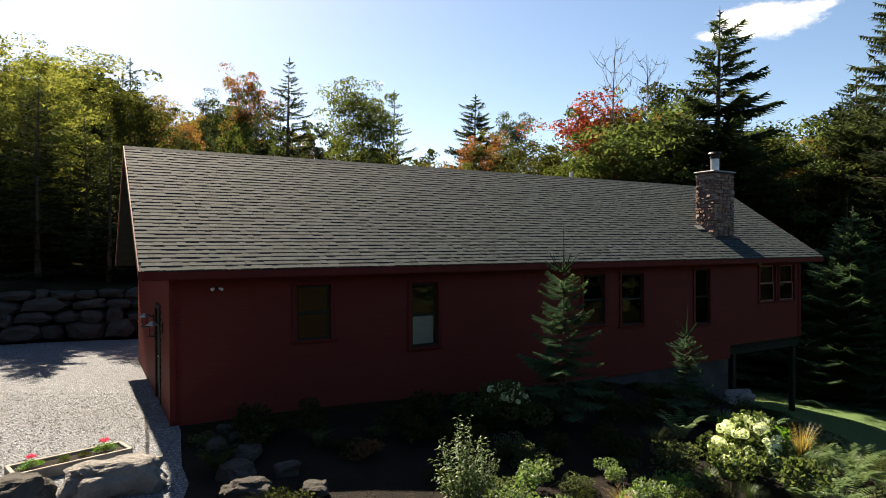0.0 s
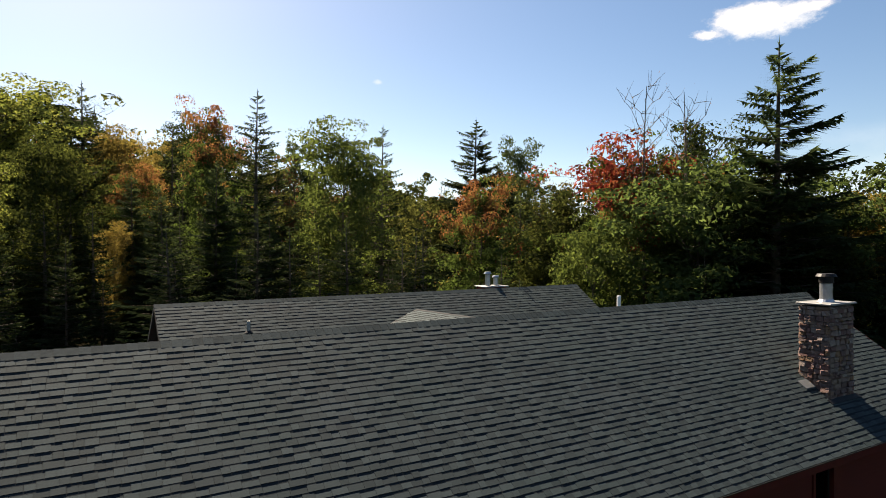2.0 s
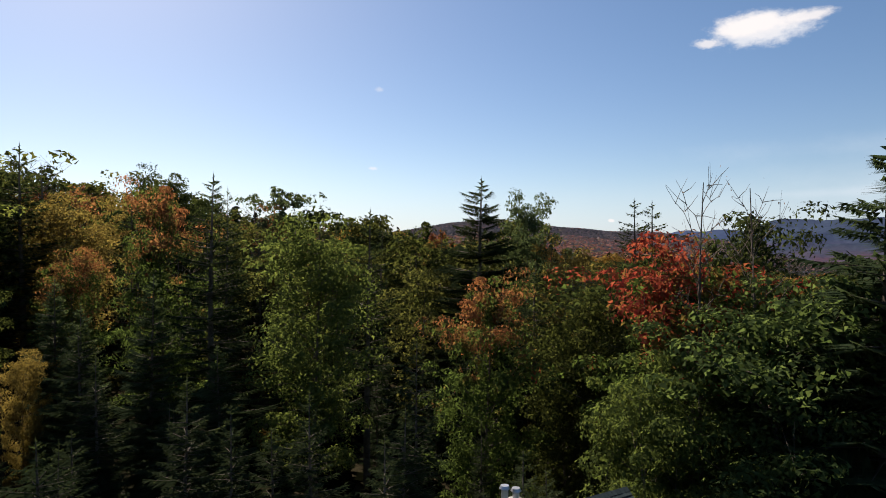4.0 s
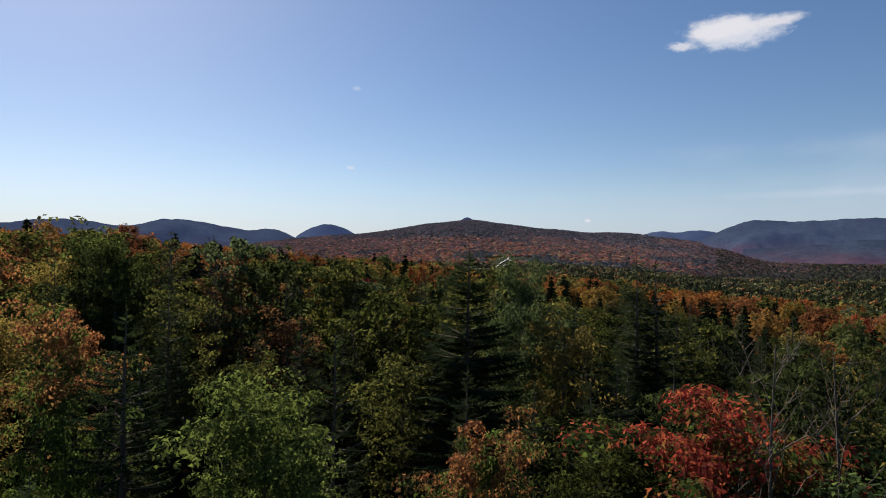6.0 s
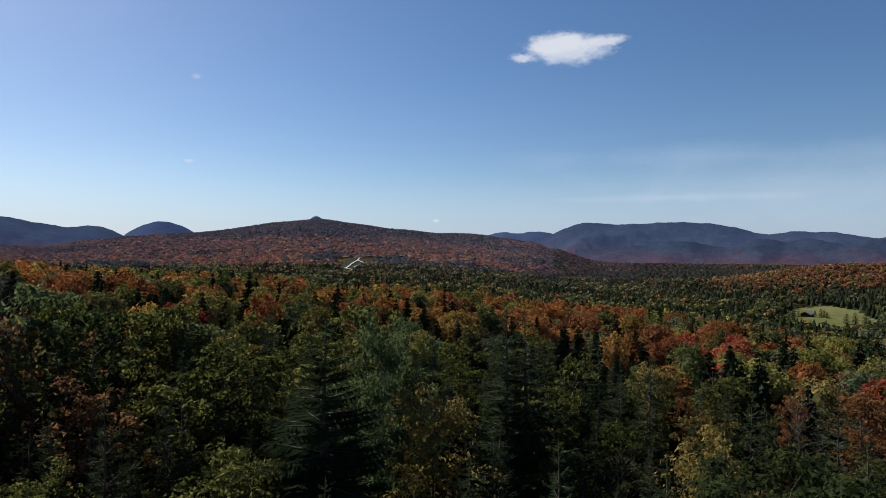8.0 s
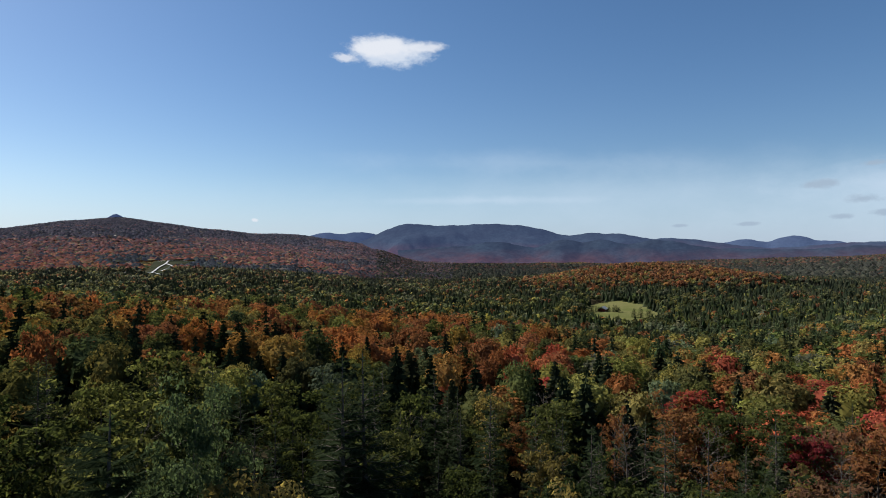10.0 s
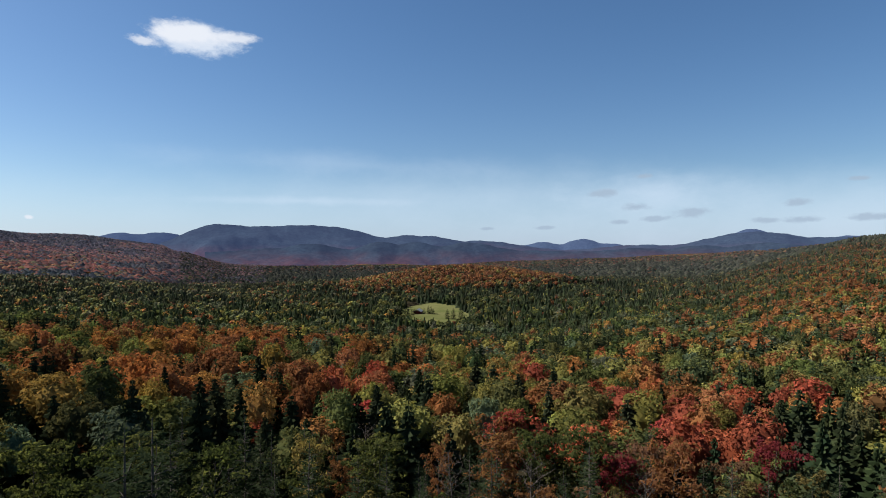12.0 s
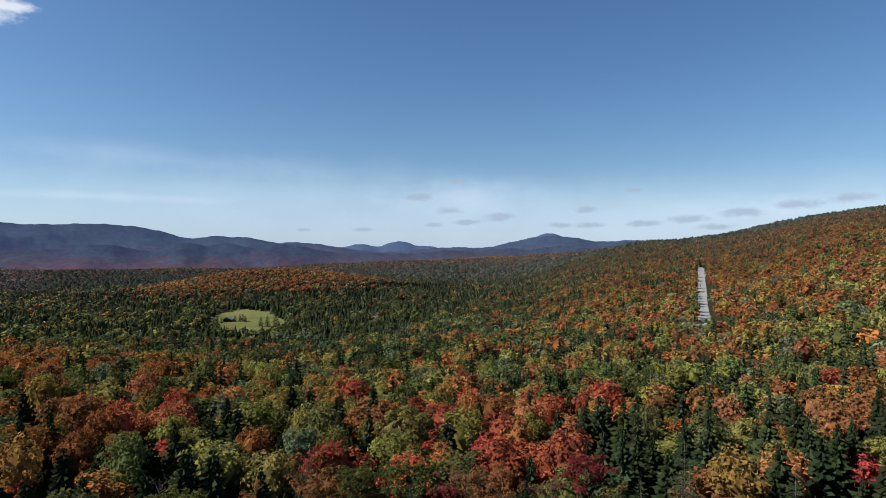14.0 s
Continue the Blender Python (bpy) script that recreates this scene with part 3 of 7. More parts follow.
def gable(name, x, out, parent, y0=WALL_Y, y1=BACK_Y, foot=-0.2, peak_y=RIDGE_Y, peak=RIDGE_Z - 0.22, head=3.2, door=None):
    """A gable wall of lapped boards in the plane x."""
    bm = bmesh.new()
    ring = [(y0, foot), (y1, foot), (y1, head), (peak_y, peak), (y0, head)]
    for s in (0.0, 0.17):
        ring_v = [bm.verts.new((x - out * s, y, z)) for y, z in ring]
        bm.faces.new(ring_v)
    bm.verts.ensure_lookup_table()
    for k in range(5):
        bm.faces.new([bm.verts[k], bm.verts[(k + 1) % 5], bm.verts[5 + (k + 1) % 5], bm.verts[5 + k]])
    bmesh.ops.recalc_face_normals(bm, faces=bm.faces)
    w = part(name, bm, RED_TRIM, parent)
    z = foot
    while z < peak - 0.2:
        top = z + 0.15
        edge0 = y0 if top < head else y0 + (top - head) / (peak - head) * (peak_y - y0)
        edge1 = y1 if top < head else y1 - (top - head) / (peak - head) * (y1 - peak_y)
        spans = [(edge0, edge1)]
        if door and z < door[2]:
            spans = [(edge0, door[0]), (door[1], edge1)]
        for a, b in spans:
            if b - a > 0.1:
                bb = bmesh.new()
                v = [bb.verts.new(p) for p in ((x + out * 0.028, a, z), (x + out * 0.028, b, z), (x + out * 0.012, b, top + 0.004), (x + out * 0.012, a, top + 0.004), (x + out * 0.002, a, z), (x + out * 0.002, b, z))]
                bb.faces.new(v[:4])
                bb.faces.new((v[4], v[5], v[1], v[0]))
                part("board", bb, SIDING, w)
        z = top
    return w


DOOR = (2.2, 3.15, 2.05)
gable("left_gable_wall", WALL_L, -1, house, door=DOOR)
gable("right_gable_wall", WALL_R, 1, house, foot=0.02)
bm = box(bmesh.new(), (WALL_L + 0.1, BACK_Y - 0.2, -0.2), (WALL_R - 0.1, BACK_Y, 3.2))
part("back_wall", bm, SIDING, house)
bm = box(bmesh.new(), (WALL_L + 0.1, WALL_Y + 0.1, -0.16), (WALL_R - 0.02, BACK_Y - 0.1, 0.02))
part("floor_deck", bm, TRIM, house)
# concrete foundation under the part that stands on the ground
bm = bmesh.new()
box(bm, (WALL_L + 0.03, WALL_Y + 0.05, -3.6), (18.35, WALL_Y + 0.25, 0.0), bevel=0.01)
part("foundation", bm, CONCRETE, house, "bare grey concrete foundation")
bm = box(bmesh.new(), (18.15, WALL_Y + 0.26, -3.8), (18.35, BACK_Y - 0.1, -0.17))
part("end_foundation", bm, CONCRETE, house)
for x, y in ((18.75, 0.62), (22.4, 0.62), (22.4, 8.1), (18.75, 8.1)):
    bm = box(bmesh.new(), (x - 0.09, y - 0.09, -4.6), (x + 0.09, y + 0.09, -0.17), bevel=0.012)
    part("post", bm, TRIM, house)
bm = box(bmesh.new(), (18.4, 0.5, -0.36), (22.58, 0.74, -0.165), bevel=0.008)
part("beam", bm, TRIM, house)
# corner boards
for x in (WALL_L - 0.045, WALL_R - 0.075):
    bm = box(bmesh.new(), (x, WALL_Y - 0.03, -0.2 if x < 5 else 0.0), (x + 0.12, WALL_Y - 0.006, 3.1), bevel=0.004)
    part("corner_board", bm, RED_TRIM, house)


def window(h, parent, y, face, glare_slats=False, pale=False):
    """A double-hung window in an opening: frame, sashes, panes, sill."""
    a, c, b, d = h
    bm = bmesh.new()
    for lo, hi in (((a - 0.07, c - 0.02), (a + 0.03, d + 0.02)), ((b - 0.03, c - 0.02), (b + 0.07, d + 0.02)), ((a - 0.07, d + 0.021), (b + 0.07, d + 0.1))):
        box(bm, (lo[0], y - 0.03 * face, lo[1]), (hi[0], y + 0.09, hi[1]), bevel=0.004)
    w = part("window", bm, RED_TRIM, parent)
    bm = box(bmesh.new(), (a - 0.1, y - 0.07, c - 0.06), (b + 0.1, y + 0.1, c - 0.021), bevel=0.006)
    part("sill", bm, RED_TRIM, w)
    mid = (c + d) / 2
    for lo, hi, back in ((c, mid + 0.02, 0.05), (mid - 0.02, d, 0.085)):
        bm = bmesh.new()
        for p, q in (((a + 0.03, lo), (a + 0.08, hi)), ((b - 0.08, lo), (b - 0.03, hi)), ((a + 0.081, lo), (b - 0.081, lo + 0.045)), ((a + 0.081, hi - 0.045), (b - 0.081, hi))):
            box(bm, (p[0], y + back - 0.016, p[1]), (q[0], y + back + 0.016, q[1]))
        sash = part("sash", bm, PALE_SASH if pale else TRIM, w)
        bm = box(bmesh.new(), (a + 0.08, y + back - 0.003, lo + 0.04), (b - 0.08, y + back + 0.003, hi - 0.04))
        part("pane", bm, GLASS, sash).visible_shadow = False
    # white slats added in place of the bright reflection in the lower pane
    if glare_slats:
        bm = bmesh.new()
        z = c + 0.06
        while z < mid:
            box(bm, (a + 0.1, y + 0.11, z), (b - 0.1, y + 0.122, z + 0.05))
            z += 0.056
        part("glare_slats", bm, WHITE, w, "white slats standing in for a bright reflection")
    return w


for n, h in enumerate(FRONT):
    window(h, wall, WALL_Y, 1, glare_slats=n == 1, pale=n > 4)

# the gable door and its lanterns
bm = box(bmesh.new(), (WALL_L + 0.0, DOOR[0] + 0.08, 0.0), (WALL_L + 0.05, DOOR[1] - 0.08, DOOR[2] - 0.08), bevel=0.006)
for z in (0.25, 1.15):
    box(bm, (WALL_L - 0.015, DOOR[0] + 0.2, z), (WALL_L + 0.0, DOOR[1] - 0.2, z + 0.7), bevel=0.005)
door = part("door", bm, TRIM, house, "dark green panelled side door")
bm = rod(bmesh.new(), (WALL_L - 0.05, DOOR[0] + 0.17, 1.0), (WALL_L - 0.05, DOOR[0] + 0.29, 1.0), 0.015)
part("handle", bm, STEEL, door)
bm = bmesh.new()
for lo, hi in (((DOOR[0] - 0.02, -0.05), (DOOR[0] + 0.07, DOOR[2])), ((DOOR[1] - 0.07, -0.05), (DOOR[1] + 0.02, DOOR[2])), ((DOOR[0] - 0.02, DOOR[2] + 0.001), (DOOR[1] + 0.02, DOOR[2] + 0.1))):
    box(bm, (WALL_L - 0.05, lo[0], lo[1]), (WALL_L + 0.03, hi[0], hi[1]), bevel=0.004)
part("door_frame", bm, TRIM, house)


def lantern(y, z):
    """A wall lantern on a bent arm."""
    lamp = thing("wall_lantern", HOUSE @ Matrix.Translation((WALL_L - 0.03, y, z)), "black wall lantern with clear glass on the red gable", "lantern", "gable lanterns")
    bm = box(bmesh.new(), (-0.02, -0.06, -0.12), (0.0, 0.06, 0.12), bevel=0.005)
    rod(bm, (-0.01, 0, 0.05), (-0.2, 0, 0.14), 0.012)
    part("bracket", bm, BLACK, lamp)
    bm = bmesh.new()
    for a in range(4):
        rod(bm, (-0.2 + 0.07 * math.cos(a * 1.571 + 0.785), 0.07 * math.sin(a * 1.571 + 0.785), -0.15), (-0.2 + 0.09 * math.cos(a * 1.571 + 0.785), 0.09 * math.sin(a * 1.571 + 0.785), 0.06), 0.008, sides=5)
    rod(bm, (-0.2, 0, -0.18), (-0.2, 0, -0.15), 0.085, 0.1, 4)
    part("cage", bm, BLACK, lamp)
    bm = rod(bmesh.new(), (-0.2, 0, 0.06), (-0.2, 0, 0.15), 0.14, 0.03, 4)
    part("cap", bm, DRIP, lamp, "pale lit metal cap")


lantern(1.75, 1.72)
lantern(3.6, 1.72)

flood = thing("flood_light", HOUSE @ Matrix.Translation((1.45, WALL_Y - 0.01, 2.62)), "white twin flood light fixed to the red wall", "flood light")
bm = rod(bmesh.new(), (0, 0, 0), (0, -0.03, 0), 0.04, sides=10)
part("base", bm, BLACK, flood, "dark base plate")
for s in (-1, 1):
    bm = rod(bmesh.new(), (0.05 * s, -0.04, 0), (0.1 * s, -0.1, -0.02), 0.018, 0.035, 10)
    part("lamp_head", bm, WHITE, flood)

porch = thing("porch_light", HOUSE @ Matrix.Translation((19.85, WALL_Y - 0.01, 2.86)), "small pale square porch light under the eave", "porch light")
part("mount", box(bmesh.new(), (-0.09, -0.03, -0.06), (0.09, 0.0, 0.06), bevel=0.008), WHITE, porch)
part("glass", box(bmesh.new(), (-0.12, -0.15, -0.1), (0.12, -0.031, 0.03), bevel=0.02), DRIP, porch, "pale clouded glass box")

# ---- roofs ----


def roof_slab(name, corners, thick, parent, material):
    """A flat roof board over four corners, given from above and anticlockwise."""
    bm = bmesh.new()
    top = [bm.verts.new(c) for c in corners]
    low = [bm.verts.new((c[0], c[1], c[2] - thick)) for c in corners]
    bm.faces.new(top)
    bm.faces.new(low[::-1])
    for k in range(4):
        bm.faces.new((top[k], low[k], low[(k + 1) % 4], top[(k + 1) % 4]))
    bmesh.ops.recalc_face_normals(bm, faces=bm.faces)
    return part(name, bm, material, parent)


EXPOSE = 0.1442
WIDTHS = (0.13, 0.18, 0.25)
THICK = (0.009, 0.0125)


def tab(width, thick, long=EXPOSE + 0.02):
    """A shingle tab in its own plane: x across, y up the slope, z off the roof."""
    g = 0.002
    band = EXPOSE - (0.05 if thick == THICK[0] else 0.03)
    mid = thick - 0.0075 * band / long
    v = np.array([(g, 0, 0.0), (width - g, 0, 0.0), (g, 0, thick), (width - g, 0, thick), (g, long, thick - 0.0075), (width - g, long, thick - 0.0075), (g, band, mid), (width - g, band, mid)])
    f = np.array([(0, 1, 3), (0, 3, 2), (2, 3, 7), (2, 7, 6), (6, 7, 5), (6, 5, 4), (0, 2, 4), (1, 5, 3)])
    return v, f


BANDED = np.array([1, 1, 0, 0, 1, 1, 0, 0], np.int32)     # shade line painted as a dark granule band under the next course, and the butt


def tabs(m, long, deep, parent, pieces=None, seed=1, skip=None):
    """Courses of shingle tabs on a slope whose lower left corner and axes m gives; pieces: a stretch built as single tabs."""
    rng = np.random.default_rng(seed)
    kinds = [(w, t) for w in WIDTHS for t in THICK]
    meshes = [from_arrays("shingle", *tab(w, t), [SHINGLE, SHADE_BAND]) for w, t in kinds] if pieces else []
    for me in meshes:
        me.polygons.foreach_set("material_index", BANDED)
    vs, fs, n = [], [], 0
    courses = int(deep / EXPOSE)
    for c in range(courses):
        x = -rng.uniform(0, 0.3)
        while x < long:
            k = rng.integers(0, 3)
            t = rng.integers(0, 2)
            lo, hi = max(x, 0), min(x + WIDTHS[k], long)
            at = (lo, c * EXPOSE + rng.uniform(-0.004, 0.004), 0.002)
            if skip and skip(lo, c * EXPOSE):
                x += WIDTHS[k]
                continue
            if pieces and pieces[0] < x and x + WIDTHS[k] < pieces[1] and pieces[2] <= c < pieces[3]:
                o = new("shingle", meshes[k * 2 + t])
                o.parent = parent
                o.matrix_local = m @ Matrix.Translation(at)
            elif hi - lo > 0.04:
                v, f = tab(hi - lo, THICK[t])
                vs.append(v + at)
                fs.append(f + n)
                n += 8
            x += WIDTHS[k]
    v = np.concatenate(vs)
    r = np.array(m)
    me = from_arrays("shingles", v @ r[:3, :3].T + r[:3, 3], np.concatenate(fs), [SHINGLE, SHADE_BAND])
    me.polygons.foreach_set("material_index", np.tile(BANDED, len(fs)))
    ob = new("shingle_field", me)
    ob.parent = parent
    return tagged(ob, kind="stuff")


def slope_axes(origin, along, up):
    a, b = Vector(along).normalized(), Vector(up).normalized()
    c = a.cross(b)
    return Matrix(((a.x, b.x, c.x, origin[0]), (a.y, b.y, c.y, origin[1]), (a.z, b.z, c.z, origin[2]), (0, 0, 0, 1)))


UNDER = plain("roof_underlay", (0.035, 0.036, 0.036), (0.05, 0.05, 0.05), 3.0, 0.95, 0.3, 0.004)
DEEP = math.hypot(RIDGE_Y, RIDGE_Z - EAVE)
front_roof = roof_slab("roof", [(0, 0, EAVE), (LONG, 0, EAVE), (LONG, RIDGE_Y, RIDGE_Z), (0, RIDGE_Y, RIDGE_Z)], 0.14, house, UNDER)
# the slab's dark trim colour stands in for shade under the rear overhang
roof_slab("back_roof", [(0, RIDGE_Y + 0.002, RIDGE_Z), (LONG, RIDGE_Y + 0.002, RIDGE_Z), (LONG, 8.86, EAVE), (0, 8.86, EAVE)], 0.14, house, TRIM)


def ridge_caps(x0, x1, y, z, parent, slope):
    """Bent cap shingles along a ridge."""
    bm = bmesh.new()
    v = [bm.verts.new(p) for p in ((0, -0.14, -0.14 * slope + 0.018), (0, 0, 0.024), (0, 0.14, -0.14 * slope + 0.018), (0.2, -0.14, -0.14 * slope + 0.008), (0.2, 0, 0.012), (0.2, 0.14, -0.14 * slope + 0.008),
                                  (0, -0.14, -0.14 * slope), (0, 0.14, -0.14 * slope))]
    for f in ((0, 1, 4, 3), (1, 2, 5, 4), (6, 1, 0), (6, 7, 2, 1)):
        bm.faces.new([v[k] for k in f])
    first = part("ridge_cap", bm, SHINGLE, parent)
    first.matrix_local = Matrix.Translation((x0, y, z))
    x = x0 + 0.17
    while x < x1:
        o = new("ridge_cap", first.data)
        o.parent = parent
        o.matrix_local = Matrix.Translation((x, y, z))
        x += 0.17


ridge_caps(0, LONG - 0.1, RIDGE_Y, RIDGE_Z, front_roof, SLOPE)
for y, z, h in ((-0.022, EAVE - 0.17, 0.15),):
    bm = box(bmesh.new(), (0, y, z), (LONG, y + 0.02, z + h))
    part("fascia", bm, RED_TRIM, house)
bm = box(bmesh.new(), (-0.01, -0.035, EAVE - 0.022), (LONG + 0.01, 0.02, EAVE - 0.002))
part("drip_edge", bm, BLACK, house, "dark metal drip edge")
for x in (-0.024, LONG + 0.004):
    bm = bmesh.new()
    v = [bm.verts.new((x + dx, y, z)) for dx in (0, 0.02) for y, z in ((0, EAVE - 0.17), (RIDGE_Y, RIDGE_Z - 0.17), (8.86, EAVE - 0.17), (8.86, EAVE + 0.004), (RIDGE_Y, RIDGE_Z + 0.004), (0, EAVE + 0.004))]
    bm.faces.new((v[0], v[1], v[4], v[5]))
    bm.faces.new((v[1], v[2], v[3], v[4]))
    bm.faces.new((v[6], v[11], v[10], v[7]))
    bm.faces.new((v[7], v[10], v[9], v[8]))
    for a, b in ((0, 1), (1, 2), (2, 3), (3, 4), (4, 5), (5, 0)):
        bm.faces.new((v[a], v[a + 6], v[b + 6], v[b]))
    bmesh.ops.recalc_face_normals(bm, faces=bm.faces)
    part("rake_board", bm, RED_TRIM, house)
bm = box(bmesh.new(), (0.02, 0.001, EAVE - 0.19), (LONG - 0.02, WALL_Y - 0.005, EAVE - 0.17))
part("soffit", bm, RED_TRIM, house)

# the wing behind, with a cross roof between
WING_Y, WING_Z, WX0, WX1, WING_EAVE_Y = 12.74, 5.87, 4.45, 20.95, 9.15
WING_EAVE_Z = WING_Z - SLOPE * (WING_Y - WING_EAVE_Y)
wing = thing("house_wing", HOUSE, "dark red rear wing with grey shingles, joined to the house", "house")
wing_roof = roof_slab("roof", [(WX0, WING_EAVE_Y, WING_EAVE_Z), (WX1, WING_EAVE_Y, WING_EAVE_Z), (WX1, WING_Y, WING_Z), (WX0, WING_Y, WING_Z)], 0.14, wing, UNDER)
roof_slab("back_roof", [(WX0, WING_Y + 0.002, WING_Z), (WX1, WING_Y + 0.002, WING_Z), (WX1, 2 * WING_Y - WING_EAVE_Y, WING_EAVE_Z), (WX0, 2 * WING_Y - WING_EAVE_Y, WING_EAVE_Z)], 0.14, wing, SHINGLE)
ridge_caps(WX0, WX1 - 0.1, WING_Y, WING_Z, wing_roof, SLOPE)
gable("left_gable_wall", WX0 + 0.4, -1, wing, WING_EAVE_Y + 0.35, 2 * WING_Y - WING_EAVE_Y - 0.35, -0.2, WING_Y, WING_Z - 0.22, WING_EAVE_Z + 0.1)
gable("right_gable_wall", WX1 - 0.4, 1, wing, WING_EAVE_Y + 0.35, 2 * WING_Y - WING_EAVE_Y - 0.35, -3.5, WING_Y, WING_Z - 0.22, WING_EAVE_Z + 0.1)
for y in (WING_EAVE_Y + 0.36, 2 * WING_Y - WING_EAVE_Y - 0.5):
    bm = box(bmesh.new(), (WX0 + 0.6, y, -3.5), (WX1 - 0.6, y + 0.15, WING_EAVE_Z + 0.1))
    part("long_wall", bm, SIDING, wing)
CROSS_BACK, CROSS_FRONT, CROSS_LOW, CROSS_SIDE = Vector((12.74, 12.0, 5.36)), Vector((13.85, 5.4, 5.32)), Vector((4.7, 8.67, 3.15)), Vector((18.4, 8.67, 3.15))
cross_roof = roof_slab("cross_roof", [CROSS_BACK, CROSS_LOW, CROSS_LOW.lerp(CROSS_FRONT, 0.5), CROSS_FRONT], 0.1, wing, UNDER)
roof_slab("cross_roof_back", [CROSS_FRONT, CROSS_FRONT.lerp(CROSS_SIDE, 0.5), CROSS_SIDE, CROSS_BACK], 0.1, wing, SHINGLE)

# ---- chimney of rough stones ----
CH = (18.46, 1.13, 19.58, 1.88)
CH_TOP = 6.1
stone_tones = Nodes("chimney_stone")
_r = stone_tones.add("ObjectInfo").outputs["Random"]
_ramp = stone_tones.n.new("ShaderNodeValToRGB")
stone_tones.l.new(_r, _ramp.inputs[0])
_ramp.color_ramp.interpolation = "CONSTANT"
for p, c in ((0.0, (0.20, 0.11, 0.09)), (0.2, (0.26, 0.155, 0.115)), (0.38, (0.16, 0.095, 0.08)), (0.55, (0.30, 0.20, 0.145)), (0.7, (0.20, 0.085, 0.065)), (0.82, (0.33, 0.25, 0.205)), (0.93, (0.28, 0.15, 0.07))):
    e = _ramp.color_ramp.elements.new(p) if p else _ramp.color_ramp.elements[0]
    e.color = (*c, 1)
_n = stone_tones.noise(14, 5.0, 0.7)
CH_STONE = stone_tones.done(stone_tones.mix(stone_tones.span(_n, 0.3, 0.7, 0, 0.6), _ramp.outputs[0], (0.10, 0.09, 0.085)), 0.9, stone_tones.bump(_n, 0.8, 0.02))

chimney = thing("chimney", HOUSE @ Matrix.Translation((0, 0, 0)), "square chimney of rough brown stones on the roof", "chimney")
bm = box(bmesh.new(), (CH[0] + 0.05, CH[1] + 0.05, EAVE), (CH[2] - 0.05, CH[3] - 0.05, CH_TOP - 0.06))
part("core", bm, MORTAR, chimney)


def stone_mesh(seed):
    """A dressed stone, 1 x 1 x 1, with a rough bulging face."""
    rng_s = random.Random(seed)
    b = bmesh.new()
    bmesh.ops.create_cube(b, size=1)
    bmesh.ops.bevel(b, geom=b.edges[:], offset=0.1, segments=1, affect="EDGES")
    for v in b.verts:
        v.co += Vector((rng_s.uniform(-0.06, 0.06), rng_s.uniform(-0.12, 0.12), rng_s.uniform(-0.06, 0.06)))
    me = bpy.data.meshes.new("stone")
    b.to_mesh(me)
    b.free()
    me.materials.append(CH_STONE)
    return me


STONES = [stone_mesh(n) for n in range(8)]
rs = random.Random(4)
for side in range(4):
    length = (CH[2] - CH[0]) if side % 2 == 0 else (CH[3] - CH[1])
    z = 3.05
    while z < CH_TOP - 0.1:
        h = min(rs.uniform(0.07, 0.15), CH_TOP - 0.06 - z)
        x = 0.0
        while x < length - 0.02:
            w = rs.uniform(0.09, 0.28)
            if length - x - w < 0.09:
                w = length - x
            mid = x + w / 2
            cx, cy, turn = [(CH[0] + mid, CH[1] + 0.045, 0), (CH[2] - 0.045, CH[1] + mid, 90), (CH[2] - mid, CH[3] - 0.045, 180), (CH[0] + 0.045, CH[3] - mid, 270)][side]
            o = new("stone", STONES[rs.randrange(8)])
            o.parent = chimney
            o.matrix_local = Matrix.LocRotScale((cx, cy, z + h / 2), Euler((0, rs.uniform(-0.07, 0.07), radians(turn))), (w - 0.014, 0.1 + rs.uniform(0, 0.07), h - 0.012))
            x += w
        z += h
bm = box(bmesh.new(), (CH[0] - 0.06, CH[1] - 0.06, CH_TOP - 0.02), (CH[2] + 0.06, CH[3] + 0.06, CH_TOP + 0.03), bevel=0.012)
part("cap_slab", bm, DRIP, chimney, "pale metal-edged cap")
bm = rod(bmesh.new(), ((CH[0] + CH[2]) / 2, (CH[1] + CH[3]) / 2, CH_TOP + 0.03), ((CH[0] + CH[2]) / 2, (CH[1] + CH[3]) / 2, CH_TOP + 0.5), 0.15, sides=16)
rod(bm, ((CH[0] + CH[2]) / 2, (CH[1] + CH[3]) / 2, CH_TOP + 0.031), ((CH[0] + CH[2]) / 2, (CH[1] + CH[3]) / 2, CH_TOP + 0.1), 0.2, 0.16, 16)
flue = part("flue", bm, STEEL, chimney, "shiny steel flue", smooth=False)
bm = bmesh.new()
cx, cy = (CH[0] + CH[2]) / 2, (CH[1] + CH[3]) / 2
rod(bm, (cx, cy, CH_TOP + 0.52), (cx, cy, CH_TOP + 0.68), 0.17, sides=16)
rod(bm, (cx, cy, CH_TOP + 0.68), (cx, cy, CH_TOP + 0.75), 0.25, 0.2, 16)
part("flue_cap", bm, BLACK, flue, "black rain cap")
# flashing round the foot
bm = bmesh.new()
box(bm, (CH[0] - 0.14, CH[1] - 0.14, 0.0), (CH[2] + 0.14, CH[1] - 0.02, 0.012))
for v in bm.verts:
    v.co.z += EAVE + SLOPE * v.co.y + 0.018
part("flashing", bm, BLACK, chimney)
bm = box(bmesh.new(), (CH[0] - 0.42, CH[3] - 0.42, 0.0), (CH[0] - 0.01, CH[3] - 0.2, 0.02))
for v in bm.verts:
    v.co.z += EAVE + SLOPE * v.co.y + 0.02
part("side_flashing", bm, DRIP, chimney)


